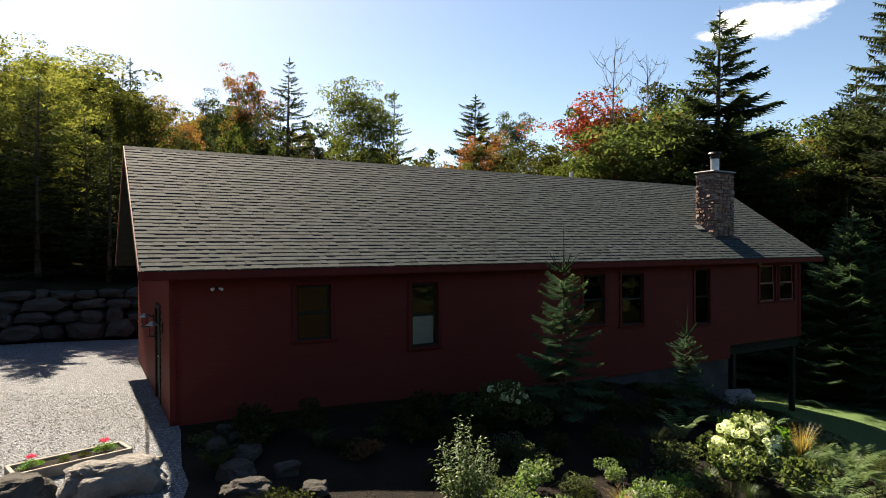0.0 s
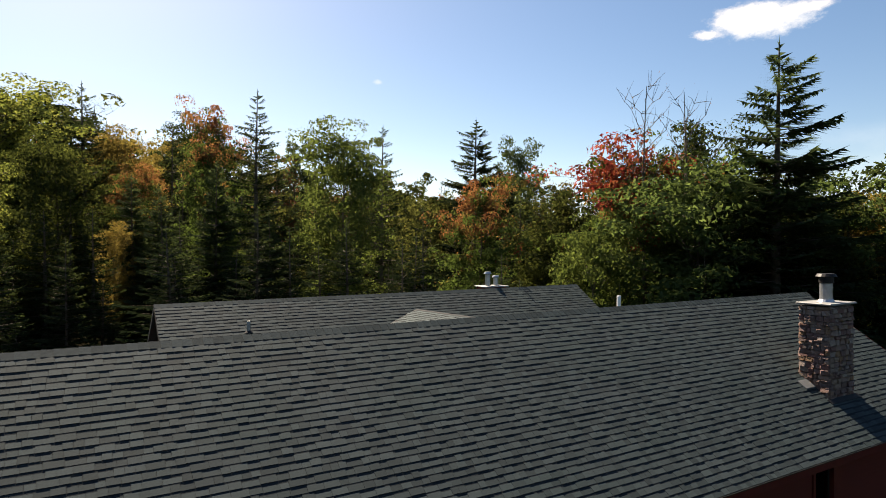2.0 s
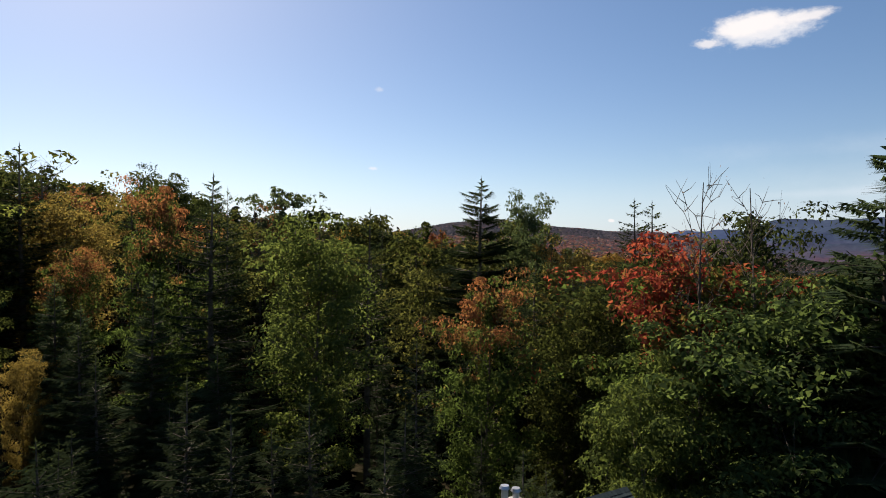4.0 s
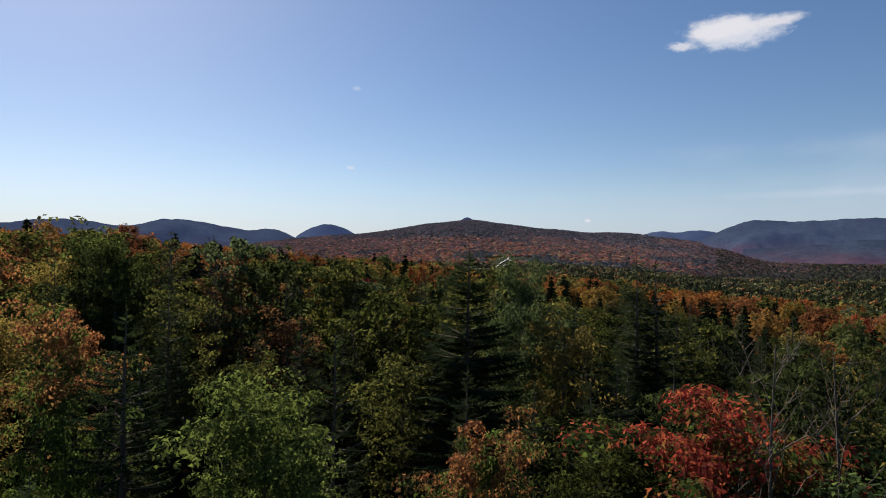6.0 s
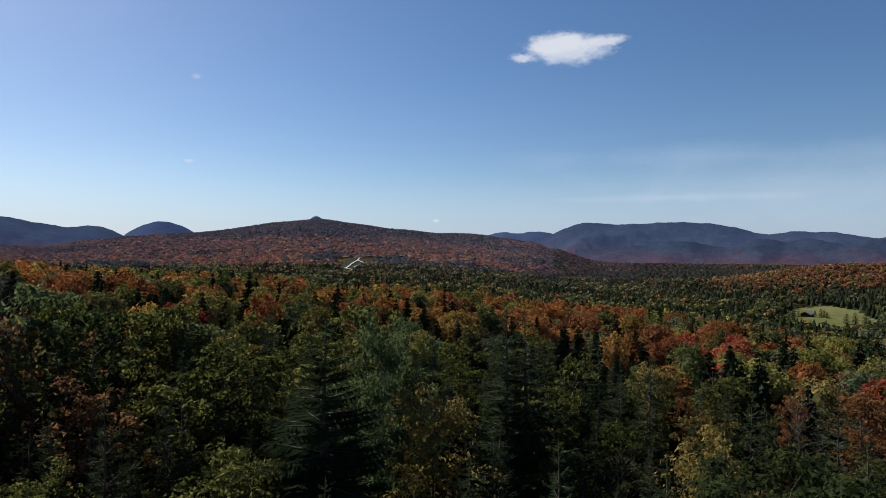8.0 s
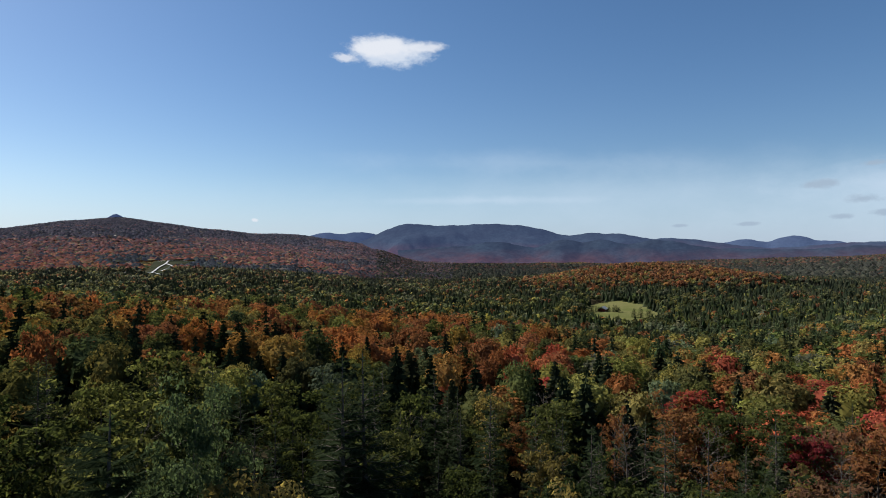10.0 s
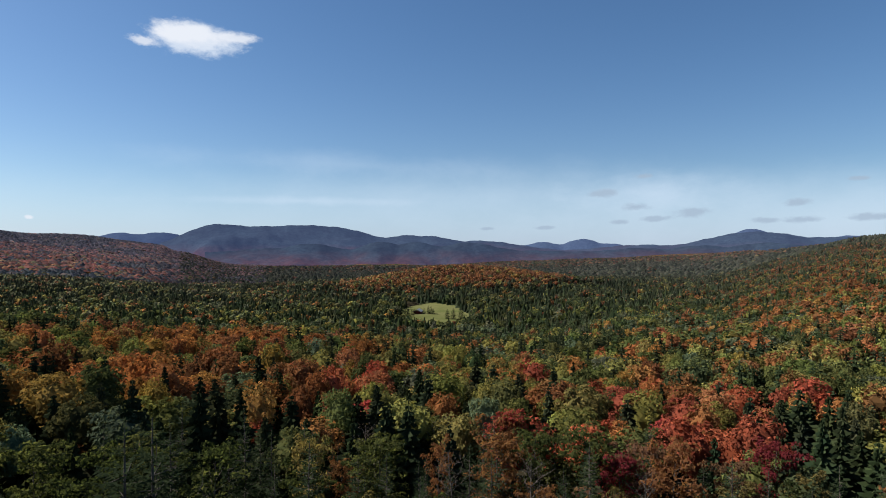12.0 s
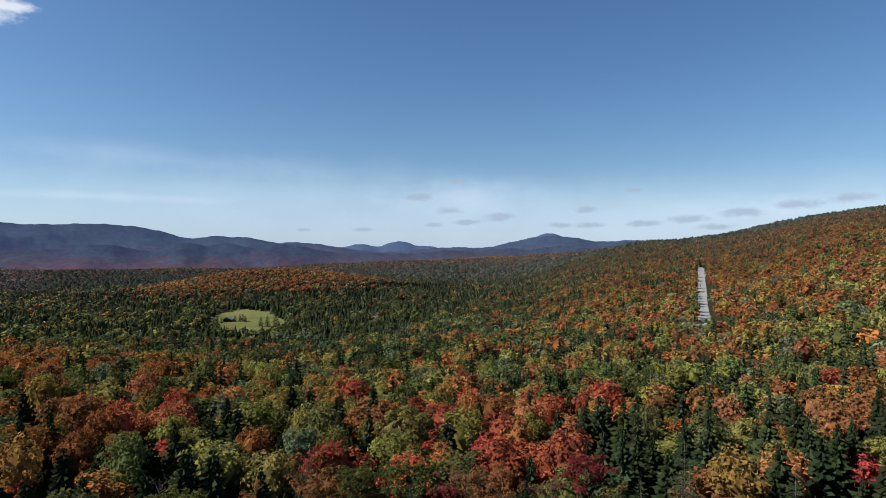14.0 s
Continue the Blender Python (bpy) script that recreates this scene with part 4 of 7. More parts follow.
def vent(x, y, z, high, r, name="vent_pipe", label="short pale vent pipe standing on the shingle roof", material=WHITE):
    pipe = thing(name, HOUSE @ Matrix.Translation((x, y, z)), label, "vent pipe", "roof vents")
    part("pipe", rod(bmesh.new(), (0, 0, -0.15), (0, 0, high), r, sides=12), material, pipe)
    bm = rod(bmesh.new(), (0, 0, 0.0), (0, 0, 0.06), r * 2.2, r * 1.1, 12)
    part("collar", bm, BLACK, pipe)


vent(15.05, RIDGE_Y + 0.35, RIDGE_Z - 0.2, 0.45, 0.055)
vent(6.87, 11.49, 5.04, 0.34, 0.055, material=DRIP)
stack = thing("flue_box", HOUSE @ Matrix.Translation((17.0, WING_Y + 0.7, WING_Z - 0.5)), "low boxed chimney with two steel flues behind the wing ridge", "chimney")
bm = box(bmesh.new(), (-0.5, -0.35, -0.6), (0.5, 0.35, 0.52), bevel=0.015)
part("chase", bm, RED_TRIM, stack)
bm = box(bmesh.new(), (-0.56, -0.41, 0.521), (0.56, 0.41, 0.57), bevel=0.01)
part("chase_cap", bm, DRIP, stack)
for x, h in ((-0.2, 0.45), (0.2, 0.3)):
    f = part("flue", rod(bmesh.new(), (x, 0, 0.57), (x, 0, 0.57 + h), 0.1, sides=14), STEEL, stack)
    part("flue_cap", rod(bmesh.new(), (x, 0, 0.6 + h), (x, 0, 0.68 + h), 0.16, 0.12, 14), STEEL, f)

# ---- trees ----


def cards(rng, at, size, up=0.5, long=1.5, tri=False, face=None, loose=0.5):
    """Leaf-shaped quads or triangles round the given places, most of them facing up, or the way that face gives."""
    n = len(at)
    nor = rng.normal(size=(n, 3)) * [1, 1, 0.8] + [0, 0, up] if face is None else face + rng.normal(size=(n, 3)) * loose
    nor /= np.linalg.norm(nor, axis=1)[:, None]
    a = np.cross(nor, rng.normal(size=(n, 3)))
    a /= np.linalg.norm(a, axis=1)[:, None]
    b = np.cross(nor, a)
    s = (size * rng.uniform(0.6, 1.3, n))[:, None]
    if tri:
        v = np.stack([at - a * s * long / 2, at + b * s * 0.6 + a * s * rng.uniform(-0.3, 0.6, (n, 1)), at + a * s * long / 2 - b * s * 0.35], 1).reshape(-1, 3)
        return v, np.arange(3 * n).reshape(-1, 3)
    v = np.stack([at - a * s * long / 2, at + b * s / 2 - nor * s * 0.12, at + a * s * long / 2, at - b * s / 2 - nor * s * 0.12], 1).reshape(-1, 3)
    return v, np.arange(4 * n).reshape(-1, 4)


def tube(path, radii, sides=5):
    """A tapered, bent tube along a path."""
    path, radii = np.asarray(path, float), np.asarray(radii, float)
    way = np.gradient(path, axis=0)
    way /= np.linalg.norm(way, axis=1)[:, None] + 1e-9
    side = np.cross(way, [0.31, 0.17, 0.93] if abs(way[0, 2]) < 0.9 else [0.97, 0.2, 0.1])
    side /= np.linalg.norm(side, axis=1)[:, None]
    over = np.cross(way, side)
    t = np.linspace(0, 2 * np.pi, sides, endpoint=False)
    v = path[:, None] + radii[:, None, None] * (np.cos(t)[:, None] * side[:, None] + np.sin(t)[:, None] * over[:, None])
    i, j = np.meshgrid(np.arange(len(path) - 1), np.arange(sides), indexing="ij")
    f = np.stack([i * sides + j, i * sides + (j + 1) % sides, (i + 1) * sides + (j + 1) % sides, (i + 1) * sides + j], -1).reshape(-1, 4)
    return v.reshape(-1, 3), f


def joined(pieces):
    vs, fs, n = [], [], 0
    for v, f in pieces:
        vs.append(v)
        fs.append(f + n)
        n += len(v)
    return np.concatenate(vs), np.concatenate(fs)


def broadleaf(seed, high=14.0, wide=3.4, base=0.22, leaves=2600, size=0.27, bare=False, airy=1.0, limbs=20):
    """Trunk and crown of a broad-leaved tree: limbs, twigs, and leaves in clumps at their ends."""
    rng = np.random.default_rng(seed)
    s = np.linspace(0, 1, 9)
    lean = rng.normal(0, 0.35, 2)
    trunk = np.c_[lean[0] * s ** 2 + 0.15 * np.sin(5 * s + seed), lean[1] * s ** 2 + 0.15 * np.cos(4 * s + seed), s * high * 0.93]
    wood, ends = [tube(trunk, 0.17 * high / 14 * (1 - 0.93 * s) + 0.008, 6)], [trunk[-1]]
    for n in range(limbs):
        k = base + (0.95 - base) * (n + rng.uniform(0, 1)) / limbs
        start = np.array([np.interp(k, s, trunk[:, c]) for c in range(3)])
        turn = n * 2.4 + rng.uniform(-0.5, 0.5)
        form = np.sqrt(max(0.03, 1 - ((k - 0.52) / 0.56) ** 2))
        reach = wide * form * rng.uniform(0.6, 1.02)
        q = np.linspace(0, 1, 5)
        rise = rng.uniform(0.25, 0.75) * reach * (0.5 + k)
        limb = start + np.c_[np.cos(turn) * reach * q, np.sin(turn) * reach * q, rise * q ** 0.8] + rng.normal(0, 0.06, (5, 3)) * q[:, None] * reach
        wood.append(tube(limb, (0.055 * (1.15 - k)) * high / 14 * (1 - 0.85 * q) + 0.006, 3))
        ends += [limb[-1], limb[3], limb[2]]
        for t in range(4 if bare else 2):
            b = limb[rng.integers(1, 4)]
            tip = b + rng.normal(0, 0.34, 3) * reach * [1, 1, 0.6] + [0, 0, 0.28 * reach]
            wood.append(tube(np.linspace(b, tip, 3) + rng.normal(0, 0.04, (3, 3)), [0.018, 0.011, 0.005], 3))
            ends.append(tip)
    tv, tf = joined(wood)
    if bare:
        leaves = leaves // 14
    ends = np.array(ends)
    pick = rng.integers(0, len(ends), leaves)
    spread = rng.uniform(0.45, 1.0, len(ends))[pick][:, None] * wide * 0.30 * airy
    way = rng.normal(0, 1, (leaves, 3))
    way[:, 2] = np.where(rng.uniform(size=leaves) < 0.5, np.abs(way[:, 2]), way[:, 2])
    way /= np.linalg.norm(way, axis=1)[:, None]
    at = ends[pick] + way * spread * [1.0, 1.0, 0.55] * rng.uniform(0.25, 1, (leaves, 1)) ** 0.4
    cv, cf = cards(rng, at, np.full(leaves, size), 0.5, 1.5, True, way * [1, 1, 1.3] + [0, 0, 0.25], 0.45)
    return (tv, tf), (cv, cf)


def spruce(seed, high=17.0, wide=2.6, base=0.08, whorls=26, boughs=6, twigs=9, droop=0.25, gaps=0.0, fan=0.34, slim=0.11, taper=0.66):
    """Trunk and crown of a grown spruce: uneven whorls of flat, drooping boughs, each a fan of needle twigs."""
    rng = np.random.default_rng(seed)
    s = np.linspace(0, 1, 8)
    bend = 0.12 * np.sin(3 * s + seed)
    wood, vs = [tube(np.c_[bend, 0.5 * bend, s * high], 0.19 * high / 17 * (1 - 0.96 * s) + 0.006, 6)], []
    for w in range(whorls):
        k = base + (0.975 - base) * ((w + rng.uniform(0.15, 0.85)) / whorls) ** 0.88
        lush = rng.uniform(0.78, 1.18)
        turn = rng.uniform(0, 6.28)
        for b in range(boughs if k < 0.9 else 4):
            if rng.uniform() < gaps:
                continue
            a = turn + 6.283 * b / boughs + rng.uniform(-0.4, 0.4)
            far = (wide * (1 - k) ** taper + 0.08) * lush * rng.uniform(0.62, 1.18)
            out, side = np.array([math.cos(a), math.sin(a), 0]), np.array([-math.sin(a), math.cos(a), 0])
            tilt = droop * (1.35 - 2.1 * k) + rng.uniform(-0.12, 0.12)
            root = np.array([np.interp(k, s, bend), 0.5 * np.interp(k, s, bend), k * high + rng.uniform(-0.3, 0.3)])

            def spine(q):
                return root + out * far * q + np.array([0, 0, far * (-tilt * q + 0.24 * q * q)])

            if far > 0.9:
                wood.append(tube(np.array([root, spine(0.8)]), [0.03, 0.008], 3))
            count = max(3, int(round(twigs * (0.3 + 0.7 * far / wide))))
            for t in range(count):
                q = 0.16 + 0.84 * (t + rng.uniform(0.2, 0.8)) / count
                c, ahead = spine(q), spine(min(1.08, q + 1.5 * slim))
                span = far * fan * (1.28 - q) * rng.uniform(0.6, 1.2) + 0.07
                for sgn in (-1, 1):
                    tip = c + side * sgn * span + out * span * rng.uniform(0.45, 0.95) + np.array([0, 0, -span * rng.uniform(0.05, 0.4)])
                    vs += [c - out * far * slim * 0.4, tip, ahead if sgn > 0 else c + out * far * slim + np.array([0, 0, -0.02])]
                if t % 2:
                    vs += [c - out * 0.08, c + side * rng.uniform(-0.5, 0.5) * span + out * 0.2 * span + np.array([0, 0, -0.12 - 0.25 * span]), c + out * far * slim]
            vs += [spine(0.9) - side * 0.06, spine(1.14), spine(0.9) + side * 0.06]
    lead = np.array([0.12 * math.sin(3 + seed), 0.06 * math.sin(3 + seed), high])
    for a in range(7):
        o = np.array([math.cos(a * 2.4), math.sin(a * 2.4), 0])
        c = lead - [0, 0, 0.09 * a * high / 17]
        vs += [c, c + o * (0.06 + 0.04 * a) + [0, 0, 0.04], c - [0, 0, 0.16]]
    vs += [lead + [0, 0, 0.3], lead + [0.03, 0, -0.3], lead - [0.03, 0, 0.3]]
    cv = np.array(vs)
    return joined(wood), (cv, np.arange(len(cv)).reshape(-1, 3))


GROUND_GAP = 0.25
TREES = {}


def tree_kind(name, key, make, bark, leaf, high):
    """The meshes of one kind of tree, made once."""
    (tv, tf), (cv, cf) = make
    TREES[key] = (name, from_arrays("trunk", tv, tf, [bark], smooth=True), from_arrays("crown", cv, cf, [leaf]), max(high, cv[:, 2].max()))


for n in range(4):
    tree_kind("maple_tree", f"leaf{n}", broadleaf(10 + n, 14, 3.9 + 0.3 * (n % 2), 0.14, 5200, 0.215, limbs=24), BARK, LEAF["green"], 14)
    tree_kind("maple_tree", f"far_leaf{n}", broadleaf(30 + n, 14, 4.0, 0.25, 2600, 0.32, limbs=18), BARK, LEAF["green"], 14)
for n in range(2):
    tree_kind("birch_tree", f"airy{n}", broadleaf(50 + n, 16, 2.7, 0.22, 5200, 0.18, airy=0.9, limbs=28), BIRCH_BARK, LEAF["lime"], 16)
    tree_kind("bare_tree", f"bare{n}", broadleaf(60 + n, 15, 2.6, 0.45, 900, 0.07, bare=True, limbs=24), BARK, LEAF["rust"], 15)
for n in range(3):
    tree_kind("spruce_tree", f"spruce{n}", spruce(70 + n, 17, 2.9 - 0.2 * n, 0.05, 30, 6, 11, fan=0.36, slim=0.07), BARK, LEAF["needle"], 17)
    tree_kind("spruce_tree", f"far_spruce{n}", spruce(80 + n, 17, 2.8, 0.1, 22, 6, 5, fan=0.42), BARK, LEAF["needle"], 17)
tree_kind("spruce_tree", "thin_spruce0", spruce(91, 17, 2.7, 0.1, 26, 6, 22, gaps=0.06, fan=0.27, slim=0.035), BARK, LEAF["needle"], 17)
tree_kind("spruce_tree", "thin_spruce1", spruce(92, 17, 2.7, 0.25, 22, 5, 20, 0.35, 0.15, 0.24, 0.035), BARK, LEAF["needle"], 17)

WORDS = {"green": "green", "dark": "dark green", "lime": "yellow-green", "olive": "olive green", "amber": "amber yellow", "sunny": "bright yellow-green", "fresh": "sunlit green", "gold": "golden yellow", "orange": "orange", "rust": "rusty brown", "red": "bright red",
         "crimson": "crimson", "turning": "green and orange", "turning_red": "green and red", "pale": "pale green", "needle": "dark green", "pine": "grey-green", "blue_needle": "blue-green"}


def plant(key, x, y, top=None, high=None, wide=1.0, leaf="green", turn=0.0, label="", group="trees of the wood"):
    """One tree at a place, as high as its top or height says, in its autumn colour."""
    name, trunk, crown, full = TREES[key]
    z = floor_of(x, y) - GROUND_GAP
    k = ((top - z) if top is not None else high) / full
    words = {"maple_tree": "broad-leaved tree with {} autumn leaves in the wood", "birch_tree": "slender tree with thin {} leaves and pale bark",
             "bare_tree": "nearly leafless grey tree with {} remnants", "spruce_tree": "tall spruce with {} needles in the wood"}[name].format(WORDS[leaf])
    ob = thing(name, Matrix.LocRotScale((x, y, z), Euler((0, 0, turn)), (k * wide, k * wide, k)), label or words, name.replace("_tree", " tree") if "bare" not in name else "tree", group)
    for n, me in (("trunk", trunk), ("crown", crown)):
        o = new(n, me)
        o.parent = ob
        if n == "crown":
            o.material_slots[0].link = "OBJECT"
            o.material_slots[0].material = LEAF[leaf]
    return ob


# trees that stand out one by one: kind, x, y, height of the top, width, leaf
MARKED = [
    ("thin_spruce0", -11.1, 44.0, 17.1, 1.5, "needle"), ("dense0", 3.0, 63.5, 19.4, 1.75, "needle"), ("spruce1", 16.0, 36.2, 17.6, 1.75, "needle"),
    ("thin_spruce1", -4.0, 47.5, 15.7, 1.35, "needle"), ("fine0", 7.5, 69.1, 19.1, 0.55, "pale"), ("bare0", 10.8, 40.0, 17.6, 0.55, "rust"),
    ("bare1", 13.3, 40.0, 17.4, 0.55, "rust"), ("leaf0", 11.4, 42.2, 14.2, 0.92, "turning_red"), ("leaf1", 14.6, 41.5, 12.3, 1.1, "fresh"), ("leaf2", 12.8, 37.4, 12.4, 1.1, "fresh"), ("leaf2", 16.0, 46.6, 15.8, 0.8, "dark"), ("leaf3", 12.9, 47.5, 13.0, 1.1, "dark"), ("leaf1", 8.2, 47.5, 11.6, 1.0, "green"), ("leaf2", 18.2, 44.5, 12.2, 1.1, "green"), ("leaf1", 19.0, 40.2, 10.5, 1.0, "green"), ("leaf3", 26.0, 38.2, 10.0, 1.1, "green"), ("leaf2", 30.5, 42.0, 13.0, 1.1, "lime"),
    ("leaf2", 7.6, 37.2, 9.4, 0.8, "lime"), ("leaf3", 2.3, 46.2, 12.4, 0.75, "turning"), ("fine1", -5.9, 42.9, 15.0, 0.9, "lime"),
    ("leaf1", -15.0, 47.0, 17.2, 0.66, "turning"), ("leaf2", -21.3, 49.5, 13.5, 0.8, "turning"), ("leaf0", -34.0, 72.0, 19.5, 0.9, "turning"), ("leaf1", -29.0, 70.0, 19.0, 0.8, "gold"), ("fine0", -25.1, 70.1, 20.9, 0.85, "dark"), ("leaf2", -24.2, 71.6, 19.0, 0.8, "dark"),
    ("leaf3", -32.0, 50.0, 20.0, 1.35, "sunny"), ("leaf2", -26.5, 57.0, 17.3, 1.0, "gold"), ("spruce2", 18.9, 75.0, 18.6, 1.6, "needle"),
    ("spruce1", 21.3, 76.0, 18.5, 1.6, "needle"), ("leaf0", 10.5, 66.7, 14.6, 0.8, "gold"), ("leaf1", 28.2, 61.7, 11.2, 0.8, "gold"),
    ("leaf2", -1.6, 63.7, 12.2, 0.9, "olive"), ("bushy", 18.2, 27.7, 5.3, 1.3, "blue_needle"), ("spruce2", 24.5, 33.0, 15.5, 1.1, "needle"),
    ("spruce0", 26.3, 36.5, 20.5, 1.2, "needle"), ("leaf1", 23.6, 42.4, 11.0, 0.95, "gold"), ("leaf3", 22.0, 46.0, 12.0, 1.0, "green"),
    ("leaf0", 6.5, 46.8, 9.5, 0.7, "green"), ("leaf3", -18.0, 40.5, 9.0, 0.6, "gold"), ("bare0", -30.0, 60.0, 21.0, 0.9, "rust"), ("spruce1", -28.0, 55.0, 20.5, 1.5, "needle"), ("spruce0", -17.5, 26.4, 11.0, 1.4, "needle"), ("spruce2", -14.6, 26.6, 9.0, 1.4, "needle"),
    ("far_leaf0", 63.9, 64.7, 8.6, 0.8, "crimson"), ("far_leaf1", 69.4, 82.6, 8.4, 0.9, "red"), ("far_leaf2", 73.4, 85.7, 7.0, 0.9, "crimson"),
    ("far_leaf3", 77.2, 52.8, 8.4, 0.9, "crimson"), ("far_leaf0", 49.8, 109.3, 6.6, 0.8, "red"), ("far_leaf1", 66.3, 116.4, 5.5, 0.8, "red"),
    ("far_leaf2", 56.4, 82.9, 7.9, 0.6, "orange"), ("far_leaf3", 40.6, 85.9, 10.9, 0.6, "gold"), ("far_leaf0", -10.6, 114.6, 16.6, 0.9, "crimson"),
    ("bare1", 50.3, 150.0, 8.5, 1.1, "rust"), ("bare0", 58.0, 57.0, 6.5, 1.1, "rust"), ("far_leaf2", 33.5, 126.5, 9.8, 1.0, "orange"),
    ("leaf0", -21.0, 31.5, 13.0, 0.9, "sunny"), ("leaf2", -26.5, 33.5, 16.0, 1.0, "sunny"), ("leaf3", -24.0, 36.5, 14.5, 0.9, "sunny"), ("spruce0", -17.0, 29.0, 10.0, 1.1, "needle"), ("spruce1", -13.6, 29.0, 8.0, 1.2, "needle"),
    ("spruce2", -23.0, 28.0, 14.5, 1.2, "needle"), ("spruce0", -29.5, 27.0, 13.5, 1.1, "needle"), ("leaf1", -18.0, 35.5, 13.0, 0.8, "green"), ("spruce1", -20.0, 26.8, 11.5, 1.2, "needle"),
    ("spruce2", -33.0, 24.0, 15.0, 1.2, "needle"), ("spruce0", -26.0, 25.5, 12.0, 1.3, "needle"), ("spruce2", -10.5, 31.0, 8.0, 1.3, "needle"),
    ("spruce2", 23.5, 36.8, 12.5, 1.2, "needle"), ("spruce1", 29.5, 33.0, 16.0, 1.2, "needle"), ("leaf0", 21.0, 39.0, 11.5, 1.05, "fresh"), ("bushy", 27.0, 30.0, 9.5, 1.3, "blue_needle"), ("leaf3", 26.0, 45.0, 13.5, 1.0, "dark"), ("spruce2", 31.0, 38.5, 18.5, 1.3, "needle"), ("spruce1", 28.6, 43.0, 16.0, 1.3, "needle"), ("leaf2", 27.0, 40.5, 13.0, 1.0, "dark"), ("spruce2", 33.5, 31.0, 15.0, 1.3, "needle"),
    ("spruce0", 9.0, 50.0, 10.5, 1.2, "needle"), ("spruce1", 13.2, 52.5, 11.5, 1.2, "needle"), ("spruce2", 17.5, 50.0, 10.0, 1.3, "needle"), ("spruce0", 6.0, 54.5, 12.0, 1.2, "needle"), ("spruce1", 20.5, 55.5, 12.5, 1.2, "needle"),
    ("spruce2", 15.2, 58.0, 13.0, 1.1, "needle"), ("spruce0", 10.2, 58.5, 12.0, 1.2, "needle"), ("spruce1", 23.5, 50.5, 9.5, 1.3, "needle"), ("spruce2", 2.5, 56.5, 12.5, 1.2, "needle"), ("spruce0", 26.5, 58.5, 12.0, 1.2, "needle"), ("spruce1", -9.5, 52.0, 14.0, 1.1, "needle"), ("spruce2", -16.0, 56.0, 15.0, 1.2, "needle"),
    ("leaf1", -36.0, 62.0, 21.5, 1.0, "green"), ("dense0", -12.2, 40.0, 12.4, 1.15, "needle"), ("dense1", -15.6, 40.5, 11.0, 1.2, "needle"), ("dense0", -9.0, 38.8, 9.6, 1.25, "needle"), ("dense1", -18.5, 43.5, 12.0, 1.2, "needle"), ("leaf0", -33.0, 84.0, 21.5, 1.0, "lime"),
]
for n in range(2):
    tree_kind("spruce_tree", f"dense{n}", spruce(95 + n, 17, 2.8, 0.05, 36, 8, 30, 0.26, 0.08, 0.40, 0.04), BARK, LEAF["needle"], 17)
    tree_kind("maple_tree", f"fine{n}", broadleaf(110 + n, 14, 4.1, 0.12, 25000, 0.15, limbs=44), BARK, LEAF["green"], 14)
tree_kind("spruce_tree", "bushy", spruce(98, 17, 4.2, 0.02, 50, 10, 34, 0.1, 0.0, 0.36, 0.035), BARK, LEAF["needle"], 17)
taken = []
for n in range(16):
    plant(f"spruce{n % 3}", -35 + 1.65 * n, 24.5 + 0.35 * n + 2.2 * (n % 3), high=3.2 + 1.3 * (n % 4), wide=1.9, leaf="needle", turn=n * 2.1)
UNDER_WOOD = random.Random(6)
for n in range(26):
    x, y = -33 + 1.55 * n + UNDER_WOOD.uniform(-0.8, 0.8), 33.5 + UNDER_WOOD.uniform(0, 6) - 0.12 * (n - 10)
    plant(f"spruce{n % 3}", x, y, high=UNDER_WOOD.uniform(5.0, 8.5), wide=1.5, leaf="needle", turn=n)
    taken.append((x, y))
for n, (key, x, y, top, wide, leaf) in enumerate(MARKED):
    if key.startswith("leaf") and y < 58 and -36 < x < 25:
        key = f"fine{n % 2}"
    if key.startswith("spruce") and x > 10 and y < 44:
        key = f"dense{n % 2}"
    plant(key, x, y, top=top, wide=wide, leaf="pine" if key.startswith("dense") and y < 45 else leaf, turn=n * 1.7)
    taken.append((x, y))


def open_ground(x, y):
    """Whether a place is free of trees: the garden, the drive, the lawn, the way of the flight, the meadow, the road."""
    ux, vx = (x - CORNER[0]) * U[0] + (y - CORNER[1]) * U[1], (x - CORNER[0]) * V[0] + (y - CORNER[1]) * V[1]
    yard = (ux > -11) & (ux < 25) & (vx > -40) & (vx < np.where(ux < 2, 16.5, 21))
    drive = (ux > -24) & (ux < 2) & (vx > -9) & (vx < 15.5)
    lawn = (x > 8) & (x < 30) & (y > 8) & (x + 0.75 * y < 40.5)
    front = (y < 8) & (y > -6) & (x > -20) & (x < 13)
    # trees are left out here only so that sun reaches the lawn
    sun_gap = (x > 7) & (x < 17) & (y > 30) & (y < 43)
    lx, ly = (x - 490) * 0.7 + (y - 484) * 0.71, (x - 490) * 0.71 - (y - 484) * 0.7      # along and across the view of the meadow
    meadow = ((lx - 8) / 122) ** 2 + ((ly - 12) / 39) ** 2 < 1
    road = (y - (44 + (x - 350) * 0.027) < 5.5) & (y - (44 + (x - 350) * 0.027) > -7) & (x > 300) & (x < 900)
    patch = ((x - 900) / 65) ** 2 + ((y - 490 + 0.4 * (x - 900)) / 22) ** 2 < 1
    clear = (np.abs(x - np.interp(y, [1235, 1310, 1420, 1510], [168, 150, 182, 215])) < np.interp(y, [1235, 1310, 1420, 1470, 1530], [22, 26, 30, 52, 60])) & (y > 1225) & (y < 1555)
    clear = clear | ((np.abs(y - np.interp(x, [86, 155], [1278, 1313])) < 24) & (x > 80) & (x < 160))
    return yard | drive | lawn | front | sun_gap | meadow | road | patch | clear


